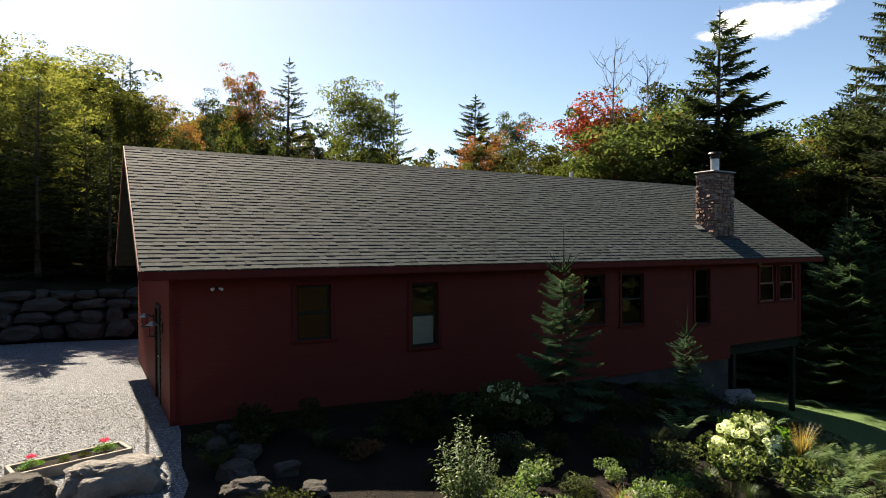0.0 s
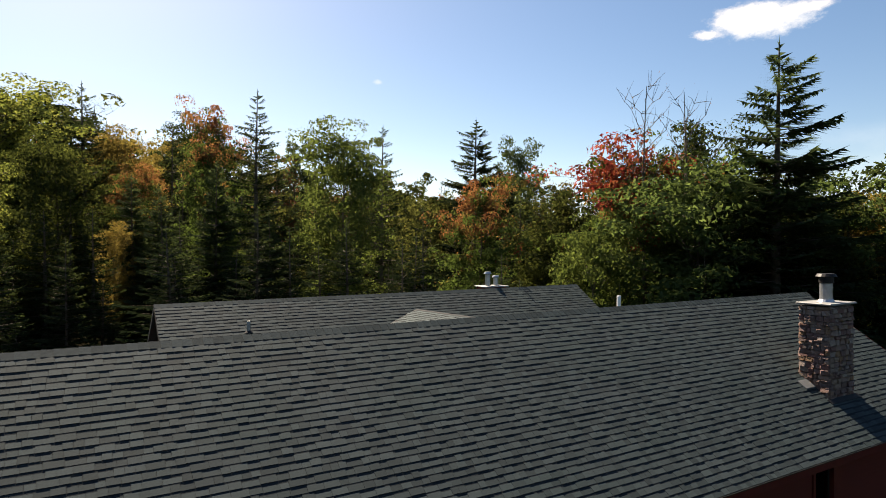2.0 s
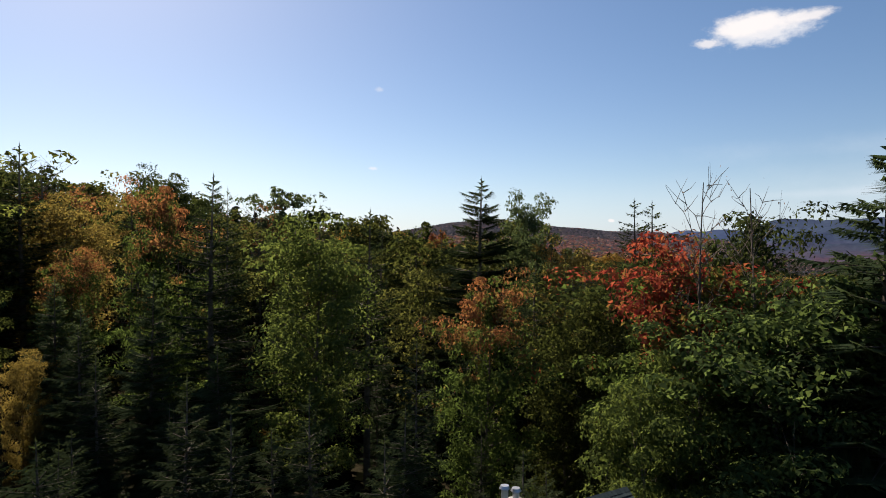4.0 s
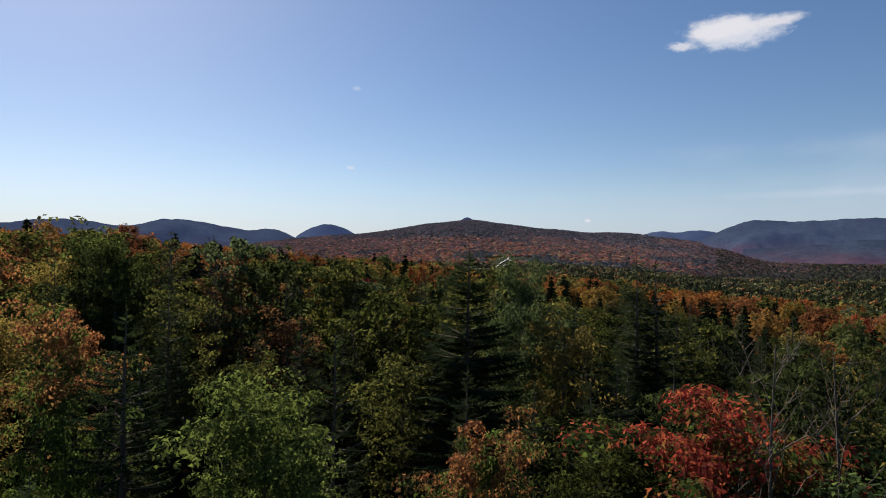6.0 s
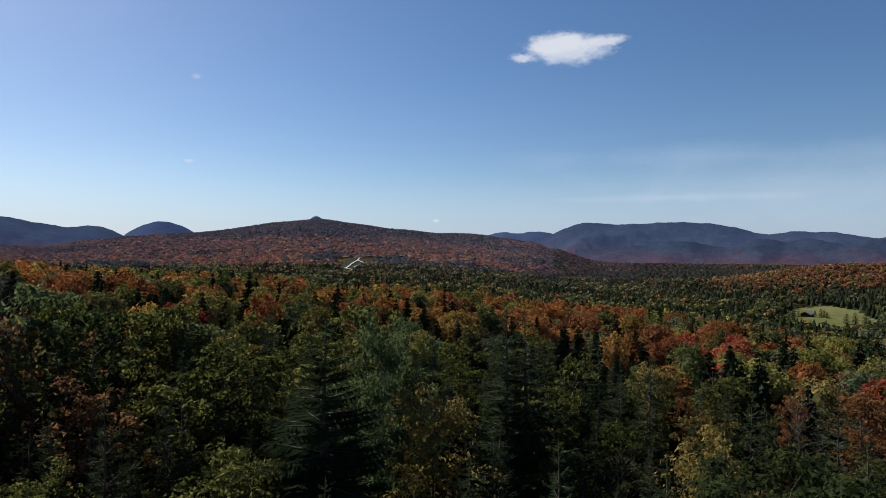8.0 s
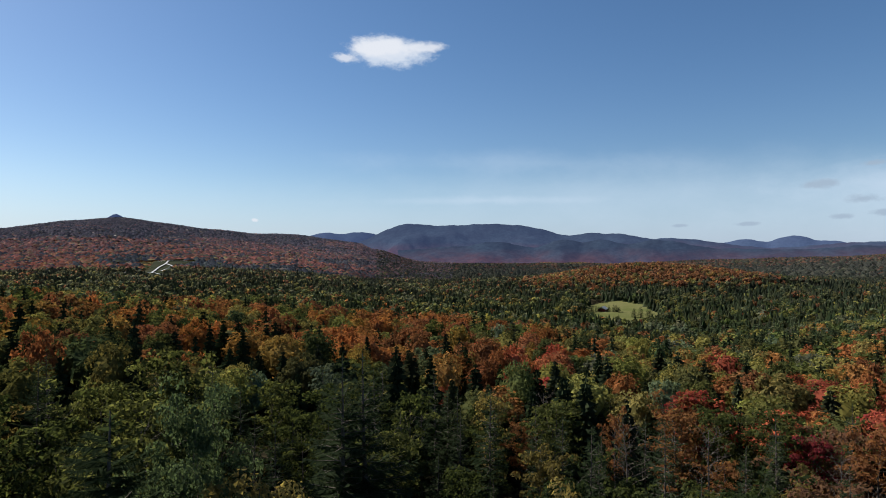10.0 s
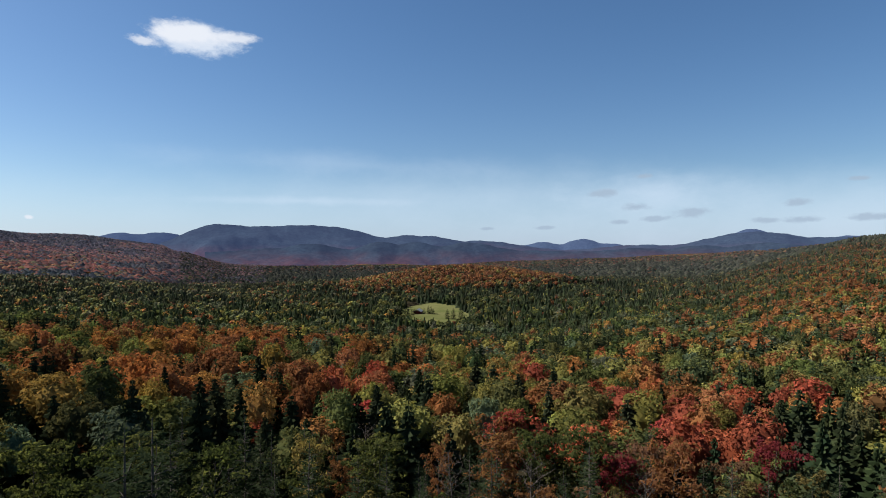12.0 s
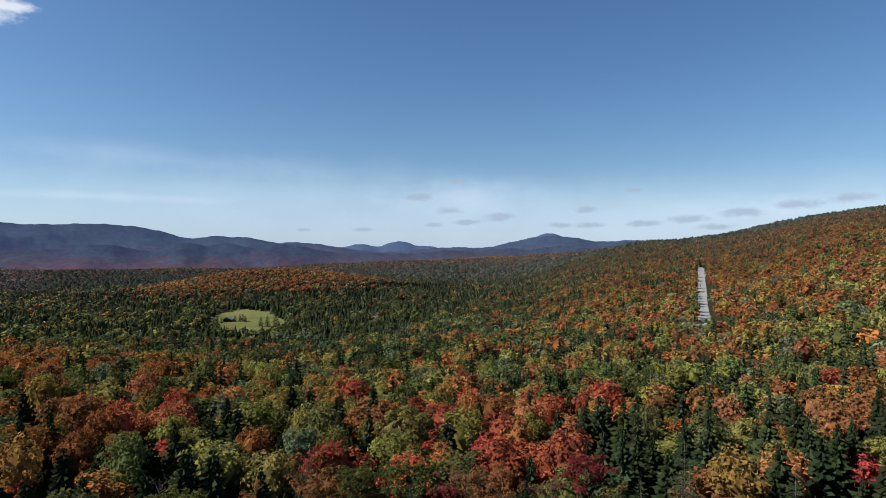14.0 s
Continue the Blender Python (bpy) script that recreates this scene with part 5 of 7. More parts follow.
MIX_AZ = [-40, 0, 30, 50, 66, 78, 95]
MIX_R = [40, 88, 130, 200, 350, 700, 1150]
CONIFERS = np.array([
    [.50, .30, .25, .25, .50, .70, .70],
    [.66, .42, .20, .25, .55, .62, .62],
    [.78, .62, .28, .24, .42, .62, .66],
    [.62, .40, .20, .36, .62, .70, .66],
    [.60, .36, .15, .32, .58, .72, .72],
    [.78, .70, .32, .26, .28, .34, .54],
    [.90, .92, .45, .34, .20, .22, .30]])
TURNED = np.array([
    [.20, .35, .60, .40, .20, .10, .20],
    [.12, .22, .62, .50, .14, .06, .15],
    [.12, .20, .60, .74, .40, .12, .10],
    [.15, .34, .44, .34, .16, .05, .10],
    [.20, .42, .58, .28, .20, .06, .06],
    [.25, .22, .55, .24, .70, .62, .35],
    [.25, .12, .50, .30, .78, .85, .80]])


def by_place(table, az, r):
    """A value from a table over directions and distances."""
    rows = np.stack([np.interp(np.log(r + 1), np.log(np.array(MIX_R) + 1.0), row) for row in table])
    k = np.clip(np.searchsorted(MIX_AZ, az, side="right") - 1, 0, len(MIX_AZ) - 2)
    w = np.clip((az - np.array(MIX_AZ)[k]) / (np.array(MIX_AZ)[k + 1] - np.array(MIX_AZ)[k]), 0, 1)
    n = np.arange(len(r))
    return rows[k, n] * (1 - w) + rows[k + 1, n] * w


def mixture(x, y):
    """The share of conifers, the share of turned crowns among the rest, and how rusty and how crimson those are, from the lie of the land."""
    r, az = np.hypot(x - MID[0], y - MID[1]), np.degrees(np.arctan2(x - MID[0], y - MID[1]))
    rise = step(0.3, 0.7, np.exp(-((az - 50) / 13) ** 2) * np.exp(-((r - 1010) / 170) ** 2))
    con = by_place(CONIFERS, az, r) * (1 - 0.92 * rise)
    con = con + 0.26 * waves(x, y, 26.0 + 0.02 * r, 1.0) * step(0, 0.25, con) * step(1, 0.7, con)
    turned = by_place(TURNED, az, r) * (1 - rise) + 0.93 * rise
    turned = np.clip(turned + 0.3 * waves(x, y, 34.0, 5.0) * (1 - step(230, 300, r)) + 0.12 * waves(x, y, 90.0, 8.0) * step(0.05, 0.3, turned), 0.015, 0.97)
    rusty = step(200, 320, r)
    crimson = step(62, 78, r) * (1 - step(140, 175, r)) * step(34, 46, az) * (0.02 + step(-0.1, 0.5, waves(x, y, 24.0, 3.0)) * (1 - step(98, 122, r)))
    return con, turned, rusty, crimson


PALETTE = [((0.060, 0.068, 0.024), "green"), ((0.036, 0.048, 0.022), "dark"), ((0.126, 0.116, 0.036), "olive"), ((0.165, 0.100, 0.030), "amber"), ((0.182, 0.078, 0.028), "orange"),
           ((0.140, 0.062, 0.028), "rust"), ((0.200, 0.054, 0.030), "red"), ((0.190, 0.036, 0.032), "crimson"), ((0.080, 0.090, 0.054), "pale")]


def hue(turned, rusty, crimson, rng):
    """Numbers of palette colours for many trees."""
    n = len(turned)
    u, v = rng.uniform(size=n), rng.uniform(size=n)
    warm = np.array([3, 4, 4, 5, 4, 6, 5, 4, 6, 5])[rng.integers(0, 10, n)]
    warm = np.where((warm == 6) & (crimson <= 0), np.array([3, 5, 5, 4])[rng.integers(0, 4, n)], warm)
    warm = np.where(v < 0.9 * rusty, np.array([5, 5, 4, 5, 3, 5, 2, 5])[rng.integers(0, 8, n)], warm)
    warm = np.where(v < 0.75 * crimson, np.array([7, 6, 7, 6])[rng.integers(0, 4, n)], warm)
    cool = np.array([0, 2, 2, 0, 0, 2, 8, 2, 1, 0])[rng.integers(0, 10, n)]
    cool = np.where(v < rusty, np.array([0, 1, 8, 0, 1, 8, 2, 0])[rng.integers(0, 8, n)], cool)
    return np.where(u < turned, warm, cool)


def scatter(r0, r1, az0, az1, gap, rng):
    """Places for trees in a jittered grid between two distances and directions."""
    x, y = np.meshgrid(np.arange(-r1, r1, gap), np.arange(-r1, r1, gap))
    x, y = x.ravel() + rng.uniform(-0.48, 0.48, x.size) * gap, y.ravel() + rng.uniform(-0.48, 0.48, y.size) * gap
    r, az = np.hypot(x, y), np.degrees(np.arctan2(x, y))
    ok = (r > r0) & (r < r1) & (az > az0) & (az < az1)
    x, y = x[ok] + MID[0], y[ok] + MID[1]
    free = ~open_ground(x, y)
    return x[free], y[free]


def near_wood():
    """The trees close by, each a thing of its own."""
    rng = np.random.default_rng(5)
    x, y = scatter(6, 74, -70, 116, 4.7, rng)
    con, *rest = mixture(x, y)
    hues = hue(*rest, rng)
    for n in range(len(x)):
        if min(math.hypot(x[n] - a, y[n] - b) for a, b in taken) < 2.9:
            continue
        r = math.hypot(x[n] - MID[0], y[n] - MID[1])
        side = math.degrees(math.atan2(x[n] - MID[0], y[n] - MID[1]))
        low = 0.62 if y[n] < 60 and -14 < x[n] < 16 else 1.22 if r > 40 and side < 6 else 1.0     # lower trees before the marked ones, taller ones up the slope
        far = "far_" if r > 40 or not -42 < side < 75 else ""
        u = rng.uniform()
        if u < con[n]:
            plant(f"{far}spruce{rng.integers(0, 3)}", x[n], y[n], high=rng.uniform(9, 16) * min(low, 1.0), wide=rng.uniform(0.9, 1.25), leaf="needle", turn=rng.uniform(0, 6))
        elif u > 0.94:
            plant(f"bare{rng.integers(0, 2)}", x[n], y[n], high=rng.uniform(10, 14) * low, leaf="rust", turn=rng.uniform(0, 6))
        else:
            plant(f"{far}leaf{rng.integers(0, 4)}", x[n], y[n], high=rng.uniform(9.5, 14) * low, wide=rng.uniform(0.8, 1.05), leaf=PALETTE[hues[n]][1], turn=rng.uniform(0, 6))


def crown_template(rng, lobes, bits, leaf, core=1):
    """A broad, domed crown, 1 high and 1 wide: rounded lobes of leaf sprays about a filler core added to block light;
    triangles.
    """
    spots, sizes = [], []
    for n in range(lobes):
        lean = math.radians(8 + 100 * ((n + 0.5) / lobes) ** 0.75)
        a = n * 2.4 + rng.uniform(-0.5, 0.5)
        k = rng.uniform(0.78, 1.12)
        spots.append((0.31 * k * math.sin(lean) * math.cos(a), 0.31 * k * math.sin(lean) * math.sin(a), 0.46 + 0.33 * k * math.cos(lean)))
        sizes.append(rng.uniform(0.13, 0.22) * (7.0 / lobes) ** 0.25)
    spots, sizes = np.array(spots), np.array(sizes)
    pick = rng.integers(0, lobes, bits)
    d = rng.normal(size=(bits, 3))
    d = d / np.linalg.norm(d, axis=1)[:, None] + 0.75 * (spots[pick] - [0, 0, 0.38]) / 0.35
    d /= np.linalg.norm(d, axis=1)[:, None]
    at = spots[pick] + d * sizes[pick][:, None] * rng.uniform(0.5, 1.2, (bits, 1)) * [1, 1, 0.95]
    v, f = cards(rng, at, np.full(bits, leaf), 0.7, 1.4, True, d + [0, 0, 0.15], 0.5)
    bm = bmesh.new()
    bmesh.ops.create_icosphere(bm, subdivisions=core, radius=1)
    shift = Vector(rng.uniform(-50, 50, 3))
    cv = []
    for q in bm.verts:
        p = q.co.normalized()
        k = 0.27 + 0.1 * noise.noise(p * 1.9 + shift)
        cv.append((p.x * k, p.y * k, 0.47 + p.z * k * 1.05))
    cf = np.array([[q.index for q in g.verts] for g in bm.faces])
    bm.free()
    return joined([(v, f), (np.array(cv)[cf.ravel()], np.arange(cf.size).reshape(-1, 3))])


def cone_template(rng, whorls, boughs, core=True):
    """A spruce, 1 high and 1 wide: whorls of roof-shaped, drooping boughs about a filler core added to block light;
    triangles.
    """
    vs = []
    for k in range(whorls):
        z = 0.06 + 0.9 * ((k + rng.uniform(0.2, 0.8)) / whorls) ** 0.9
        a0, lush = rng.uniform(0, 6.28), rng.uniform(0.8, 1.15)
        for s in range(boughs):
            a = a0 + 6.283 * (s + rng.uniform(-0.25, 0.25)) / boughs
            far = (0.5 * (1 - z) ** 0.98 + 0.012) * lush * rng.uniform(0.65, 1.2)
            c, d = math.cos(a), math.sin(a)
            w, drop = far * 2.0 / boughs * rng.uniform(0.7, 1.3), 0.2 * far * (1.2 - z) + 0.006
            root, tip = (0.0, 0.0, z + 0.02), (far * c, far * d, z - drop + 0.014)
            for sgn in (-1, 1):
                q = 0.68 * far
                vs += [root, (q * c - sgn * w * d, q * d + sgn * w * c, z - drop - 0.01), tip] if sgn < 0 else [root, tip, (q * c - w * d, q * d + w * c, z - drop - 0.01)]
    if core:
        for s in range(6):
            a, b = 1.0472 * s, 1.0472 * (s + 1)
            vs += [(0, 0, 0.97), (0.17 * math.cos(a), 0.17 * math.sin(a), 0.05), (0.17 * math.cos(b), 0.17 * math.sin(b), 0.05)]
    return np.array(vs), np.arange(len(vs)).reshape(-1, 3)


def wood_mass(name, label, r0, r1, az0, az1, gap, high, wide, crowns, cones, seed, hill=False, hazy=False):
    """Uncountable trees of the middle distance, as one mesh of crowns on the land."""
    rng = np.random.default_rng(seed)
    x, y = scatter(r0, r1, az0, az1, gap, rng)
    z = ground_at(x, y) - 0.3
    r, az = np.hypot(x - MID[0], y - MID[1]), np.degrees(np.arctan2(x - MID[0], y - MID[1]))
    con, *rest = mixture(x, y)
    if hill:      # rusty skirts and hollows, dark spruce towards the tops and on the shoulder
        dark = 1.3 * step(34, 80, z) * (1 - 0.8 * step(-4, -14, az)) + 0.95 * waves(x, y, 150.0, 2.0) + 0.7 * waves(x, y, 62.0, 6.0)
        dark = dark + 0.9 * np.exp(-((az - 19.5) / 2.8) ** 2) * step(20, 60, z) - 0.9 * np.exp(-((az + 1) / 6) ** 2) * step(72, 40, z) - 0.5 * np.exp(-((az - 13) / 4) ** 2) * step(84, 50, z) + 0.5 * step(1800, 1450, r)
        con, rest = 0.22 + 0.66 * step(0.0, 0.9, dark), [0.97 - 0.75 * step(0.2, 1.0, dark), np.ones(len(x)), np.zeros(len(x))]
    elif r0 > 1300:      # dark conifers on the plain, rusty woods at its far end
        far = step(1900, 2400, r + 160 * waves(x, y, 300.0, 4.0))
        con, rest = 0.92 - 0.55 * far, [0.2 + 0.7 * far, np.ones(len(x)), np.zeros(len(x))]
    spruce, hues = rng.uniform(size=len(x)) < con, hue(*rest, rng)
    tone = np.array([c for c, _ in PALETTE])[hues]
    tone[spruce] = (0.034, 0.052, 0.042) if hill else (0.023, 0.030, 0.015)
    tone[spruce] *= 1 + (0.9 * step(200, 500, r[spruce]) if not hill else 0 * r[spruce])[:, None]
    # tint put darker for the shade between crowns, brighter for the hazy hill
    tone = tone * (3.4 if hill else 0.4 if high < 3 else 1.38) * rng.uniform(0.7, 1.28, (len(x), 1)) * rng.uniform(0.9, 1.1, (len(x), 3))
    if hill:      # haze put into the tint as pink and blue, fading towards the plain's dark woods
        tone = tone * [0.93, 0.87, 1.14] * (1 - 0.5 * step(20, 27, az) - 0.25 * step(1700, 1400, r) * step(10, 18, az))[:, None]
    # distance haze is mixed into the tint: far woods turn duller and paler
    haze = ((0.68 if hill else 0.55) * step(300, 2600 if hill else 1900, r))[:, None]
    tone = tone * (1 - haze) + haze * (np.array([0.225, 0.195, 0.262]) if hill else np.array([0.098, 0.092, 0.108]))
    h = np.where(spruce, rng.uniform(0.8, 1.12, len(x)), rng.uniform(0.72, 1.08, len(x))) * high
    w = np.where(spruce, 1.08, 1.0) * wide * rng.uniform(0.7, 1.25, len(x))
    turn = rng.uniform(0, 6.28, len(x))
    kinds = np.where(spruce, len(crowns) + rng.integers(0, len(cones), len(x)), rng.integers(0, len(crowns), len(x)))
    vs, fs, ts, n = [], [], [], 0
    for k, (tv, tf) in enumerate(crowns + cones):
        at = np.nonzero(kinds == k)[0]
        c, s = np.cos(turn[at])[:, None], np.sin(turn[at])[:, None]
        low = 0.0 if k >= len(crowns) else 0.34
        px = (tv[:, 0] * c - tv[:, 1] * s) * w[at][:, None] + x[at][:, None]
        py = (tv[:, 0] * s + tv[:, 1] * c) * w[at][:, None] + y[at][:, None]
        pz = (low + (1 - low) * tv[:, 2]) * h[at][:, None] + z[at][:, None]
        vs.append(np.stack([px, py, pz], -1).reshape(-1, 3))
        fs.append((tf[None] + n + len(tv) * np.arange(len(at))[:, None, None]).reshape(-1, 3))
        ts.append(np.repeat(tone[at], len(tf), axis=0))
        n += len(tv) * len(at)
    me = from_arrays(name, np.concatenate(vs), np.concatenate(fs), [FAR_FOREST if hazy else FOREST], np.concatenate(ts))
    return tagged(new(name, me), label, "forest", kind="stuff")


near_wood()
rng = np.random.default_rng(77)
CROWNS = [crown_template(rng, 14, 1050, 0.047, 2) for _ in range(6)]
CROWNS_2 = [crown_template(rng, 11, 420, 0.07) for _ in range(5)]
CROWNS_3 = [crown_template(rng, 9, 130, 0.12) for _ in range(5)]
CROWNS_4 = [crown_template(rng, 7, 60, 0.16) for _ in range(5)]
DOMES = [crown_template(rng, 5, 14, 0.28) for _ in range(5)]
CONES = [cone_template(rng, 23, 8) for _ in range(5)]
CONES_2 = [cone_template(rng, 13, 6) for _ in range(4)]
CONES_3 = [cone_template(rng, 7, 5) for _ in range(4)]



def spire(rng):
    """A far spruce, 1 high and 1 wide: two jagged skirts, one above the other; triangles."""
    vs = []
    for foot, tip, wide in ((0.0, 0.72, 0.40), (0.36, 1.0, 0.27)):
        ring = [(wide * rng.uniform(0.7, 1.25) * math.cos(1.2566 * s + foot), wide * rng.uniform(0.7, 1.25) * math.sin(1.2566 * s + foot), foot + rng.uniform(-0.05, 0.08)) for s in range(5)]
        for s in range(5):
            vs += [(0, 0, tip), ring[s], ring[(s + 1) % 5]]
    return np.array(vs), np.arange(len(vs)).reshape(-1, 3)


def tuft(rng):
    """A five-sided knob for the smallest crowns."""
    ring = [(0.5 * rng.uniform(0.7, 1.2) * math.cos(1.2566 * s), 0.5 * rng.uniform(0.7, 1.2) * math.sin(1.2566 * s), 0.35 * rng.uniform(0.6, 1.3)) for s in range(5)]
    return np.array([(rng.uniform(-0.15, 0.15), rng.uniform(-0.15, 0.15), 1.0)] + ring), np.array([(0, 1 + s, 1 + (s + 1) % 5) for s in range(5)])


FAR_CONES = [spire(rng) for _ in range(5)]
TUFTS = [tuft(rng) for _ in range(6)]
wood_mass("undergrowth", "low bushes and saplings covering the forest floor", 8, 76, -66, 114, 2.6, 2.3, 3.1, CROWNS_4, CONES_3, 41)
# the next two woods are added out of view, to darken reflections and skylight
wood_mass("garden_wood", "unseen woods added around the garden to dim its light", 44, 92, 114, 180, 6.0, 15.0, 7.5, CROWNS_3, CONES_2, 51)
wood_mass("drive_wood", "unseen woods added beyond the drive to dim its light", 44, 92, -180, -70, 6.0, 15.0, 7.5, CROWNS_3, CONES_2, 52)
wood_mass("autumn_forest", "dense autumn forest of maples and spruces on the slope", 74, 125, -60, 112, 5.6, 13.8, 8.4, CROWNS, CONES, 11)
wood_mass("slope_forest", "bright autumn forest further down the slope", 125, 190, -55, 110, 5.5, 13.0, 7.8, CROWNS_2, CONES_2, 21)
wood_mass("valley_forest", "mixed autumn forest on the valley side", 190, 330, -40, 108, 6.4, 12.5, 8.4, CROWNS_3, CONES_2, 12)
wood_mass("bottom_forest", "dark and rusty forest at the valley bottom", 330, 520, -38, 108, 7.0, 12.5, 8.8, CROWNS_4, CONES_3, 22)
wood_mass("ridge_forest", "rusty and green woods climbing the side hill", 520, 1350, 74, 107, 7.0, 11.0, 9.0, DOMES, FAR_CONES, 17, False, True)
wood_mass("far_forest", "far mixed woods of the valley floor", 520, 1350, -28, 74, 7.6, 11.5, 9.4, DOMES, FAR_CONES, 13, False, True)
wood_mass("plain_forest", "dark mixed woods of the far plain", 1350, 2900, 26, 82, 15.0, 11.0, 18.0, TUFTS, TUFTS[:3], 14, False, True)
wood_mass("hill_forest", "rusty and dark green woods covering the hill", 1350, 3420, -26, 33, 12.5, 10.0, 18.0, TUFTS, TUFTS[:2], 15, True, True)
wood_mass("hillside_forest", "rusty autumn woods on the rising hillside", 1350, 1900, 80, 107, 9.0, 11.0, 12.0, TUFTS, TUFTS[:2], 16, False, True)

# ---- drive, retaining wall, garden ----


def gravel_material():
    m = Nodes("grey_gravel")
    co = m.coords()
    cell, big = m.add("TexVoronoi", Scale=26.0), m.add("TexVoronoi", Scale=11.0)
    m.l.new(co, cell.inputs["Vector"])
    m.l.new(co, big.inputs["Vector"])
    pick = m.add("SeparateColor", Color=cell.outputs["Color"])
    blot, track = m.noise(0.5, 4.0, 0.6, co), m.add("Mapping", Scale=(0.12, 1.1, 1.0), Rotation=(0, 0, 0.5))
    m.l.new(co, track.inputs[0])
    c = m.mix(pick.outputs[0], (0.120, 0.134, 0.148), (0.335, 0.369, 0.404))
    c = m.mix(m.span(cell.outputs["Distance"], 0.42, 0.62, 0.0, 0.75), c, (0.036, 0.039, 0.046))
    c = m.mix(m.span(big.outputs["Distance"], 0.0, 0.22, 0.5, 0.0), c, (0.088, 0.096, 0.108))
    c = m.mix(m.span(m.noise(1.6, 3.0, 0.6, track.outputs[0]), 0.45, 0.65, 0, 0.5), c, (0.120, 0.130, 0.143))
    c = m.mix(m.span(blot, 0.42, 0.7, 0, 0.45), c, (0.112, 0.122, 0.133))
    h = m.span(cell.outputs["Distance"], 0.0, 0.6, 1.0, 0.0)
    return m.done(c, 0.95, m.bump(h, 1.0, 0.05), 0, 0.2)


def lawn_material():
    m = Nodes("mown_lawn")
    co = m.coords()
    fine, blot = m.noise(42.0, 4.0, 0.8, co), m.noise(0.6, 4.0, 0.6, co)
    c = m.mix(m.span(blot, 0.3, 0.7), (0.072, 0.140, 0.042), (0.104, 0.180, 0.056))
    c = m.mix(m.span(fine, 0.35, 0.65, 0, 0.65), c, (0.038, 0.078, 0.022))
    return m.done(c, 0.9, m.bump(fine, 1.0, 0.05), 0, 0.2)


GRAVEL, LAWN = gravel_material(), lawn_material()
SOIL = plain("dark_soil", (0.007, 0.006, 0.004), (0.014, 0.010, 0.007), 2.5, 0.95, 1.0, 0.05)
BOULDER = plain("grey_boulder", (0.187, 0.179, 0.168), (0.265, 0.257, 0.242), 2.6, 0.9, 1.0, 0.05, random=0.4)
# boulder grey with the shade on wall and bed rocks put into the colour
SHADED_STONE = plain("shaded_boulder", (0.038, 0.037, 0.034), (0.077, 0.074, 0.068), 1.3, 0.92, 0.9, 0.05, random=0.5)

drape("gravel_drive", [(-32, 4), (-3.3, 7.0), (-3.9, 9.2), (-5.2, 11.9), (-9.3, 18.9), (-11.5, 23.9), (-16.8, 22.1), (-32, 15.5)], GRAVEL, 0.03, "light grey gravel drive beside the house", "gravel drive", 0.8, 0.25)
drape("lawn", [(8.6, 24.5), (12.5, 34), (16.2, 32), (18.4, 28), (22, 22.5), (27, 15), (20, 11), (12.5, 17)], LAWN, 0.03, "sunlit mown green lawn below the house", "lawn", 0.9, 0.3)
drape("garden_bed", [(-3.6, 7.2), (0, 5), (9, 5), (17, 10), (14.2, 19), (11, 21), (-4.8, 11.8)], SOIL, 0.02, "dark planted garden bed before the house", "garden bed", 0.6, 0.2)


def loose_stones(name, label, material, count, place, size, seed):
    """Many small loose stones as one mesh."""
    rng_p = np.random.default_rng(seed)
    base = np.array([(1, 0, 0), (-0.3, 0.9, 0), (-0.6, -0.8, 0), (0.1, 0.0, 0.8), (0.4, 0.7, 0.3)])
    face = np.array([(0, 4, 3), (4, 1, 3), (1, 2, 3), (2, 0, 3)])
    x, y = place(rng_p, count)
    z = ground_at(x, y) + 0.03
    s, a = size * rng_p.uniform(0.5, 1.6, count), rng_p.uniform(0, 6.28, count)
    c, d = np.cos(a)[:, None], np.sin(a)[:, None]
    v = np.stack([(base[:, 0] * c - base[:, 1] * d) * s[:, None] + x[:, None], (base[:, 0] * d + base[:, 1] * c) * s[:, None] + y[:, None], base[:, 2] * s[:, None] * 0.8 + z[:, None]], -1)
    f = face[None] + 5 * np.arange(count)[:, None, None]
    return tagged(new(name, from_arrays(name, v.reshape(-1, 3), f.reshape(-1, 3), [material])), label, "gravel", kind="stuff")


def on_drive(rng_p, n):
    a, b = rng_p.uniform(0, 1, n), rng_p.uniform(0, 1, n)
    x = -13.5 + 9.3 * a
    y = 6.5 + 8.5 * b
    return np.minimum(x, -4.0 - 0.5 * (y - 9.0) * (y > 9) - 0.4 * a), y


loose_stones("loose_gravel", "loose pale gravel lying on the drive", BOULDER, 9000, on_drive, 0.019, 3)


def boulder(x, y, size, seed, turn, material, label, group="", sink=0.12, name="boulder"):
    bm = stone(seed, size, 0.24, 4 if size[0] > 0.3 else 3)
    for v in bm.verts:
        q = v.co * 5.5 + Vector((seed, 0, 0))
        v.co *= 1 + 0.05 * noise.fractal(q, 0.8, 2.2, 4) - 0.05 * max(0, 0.25 - abs(noise.noise(q * 0.5))) * 3
    ob = part(name, bm, material, smooth=False)
    ob.matrix_world = Matrix.LocRotScale((x, y, floor_of(x, y) + size[2] * 0.75 - sink * size[2]), Euler((0, 0, turn)), None)
    return tagged(ob, label, "boulder", group)


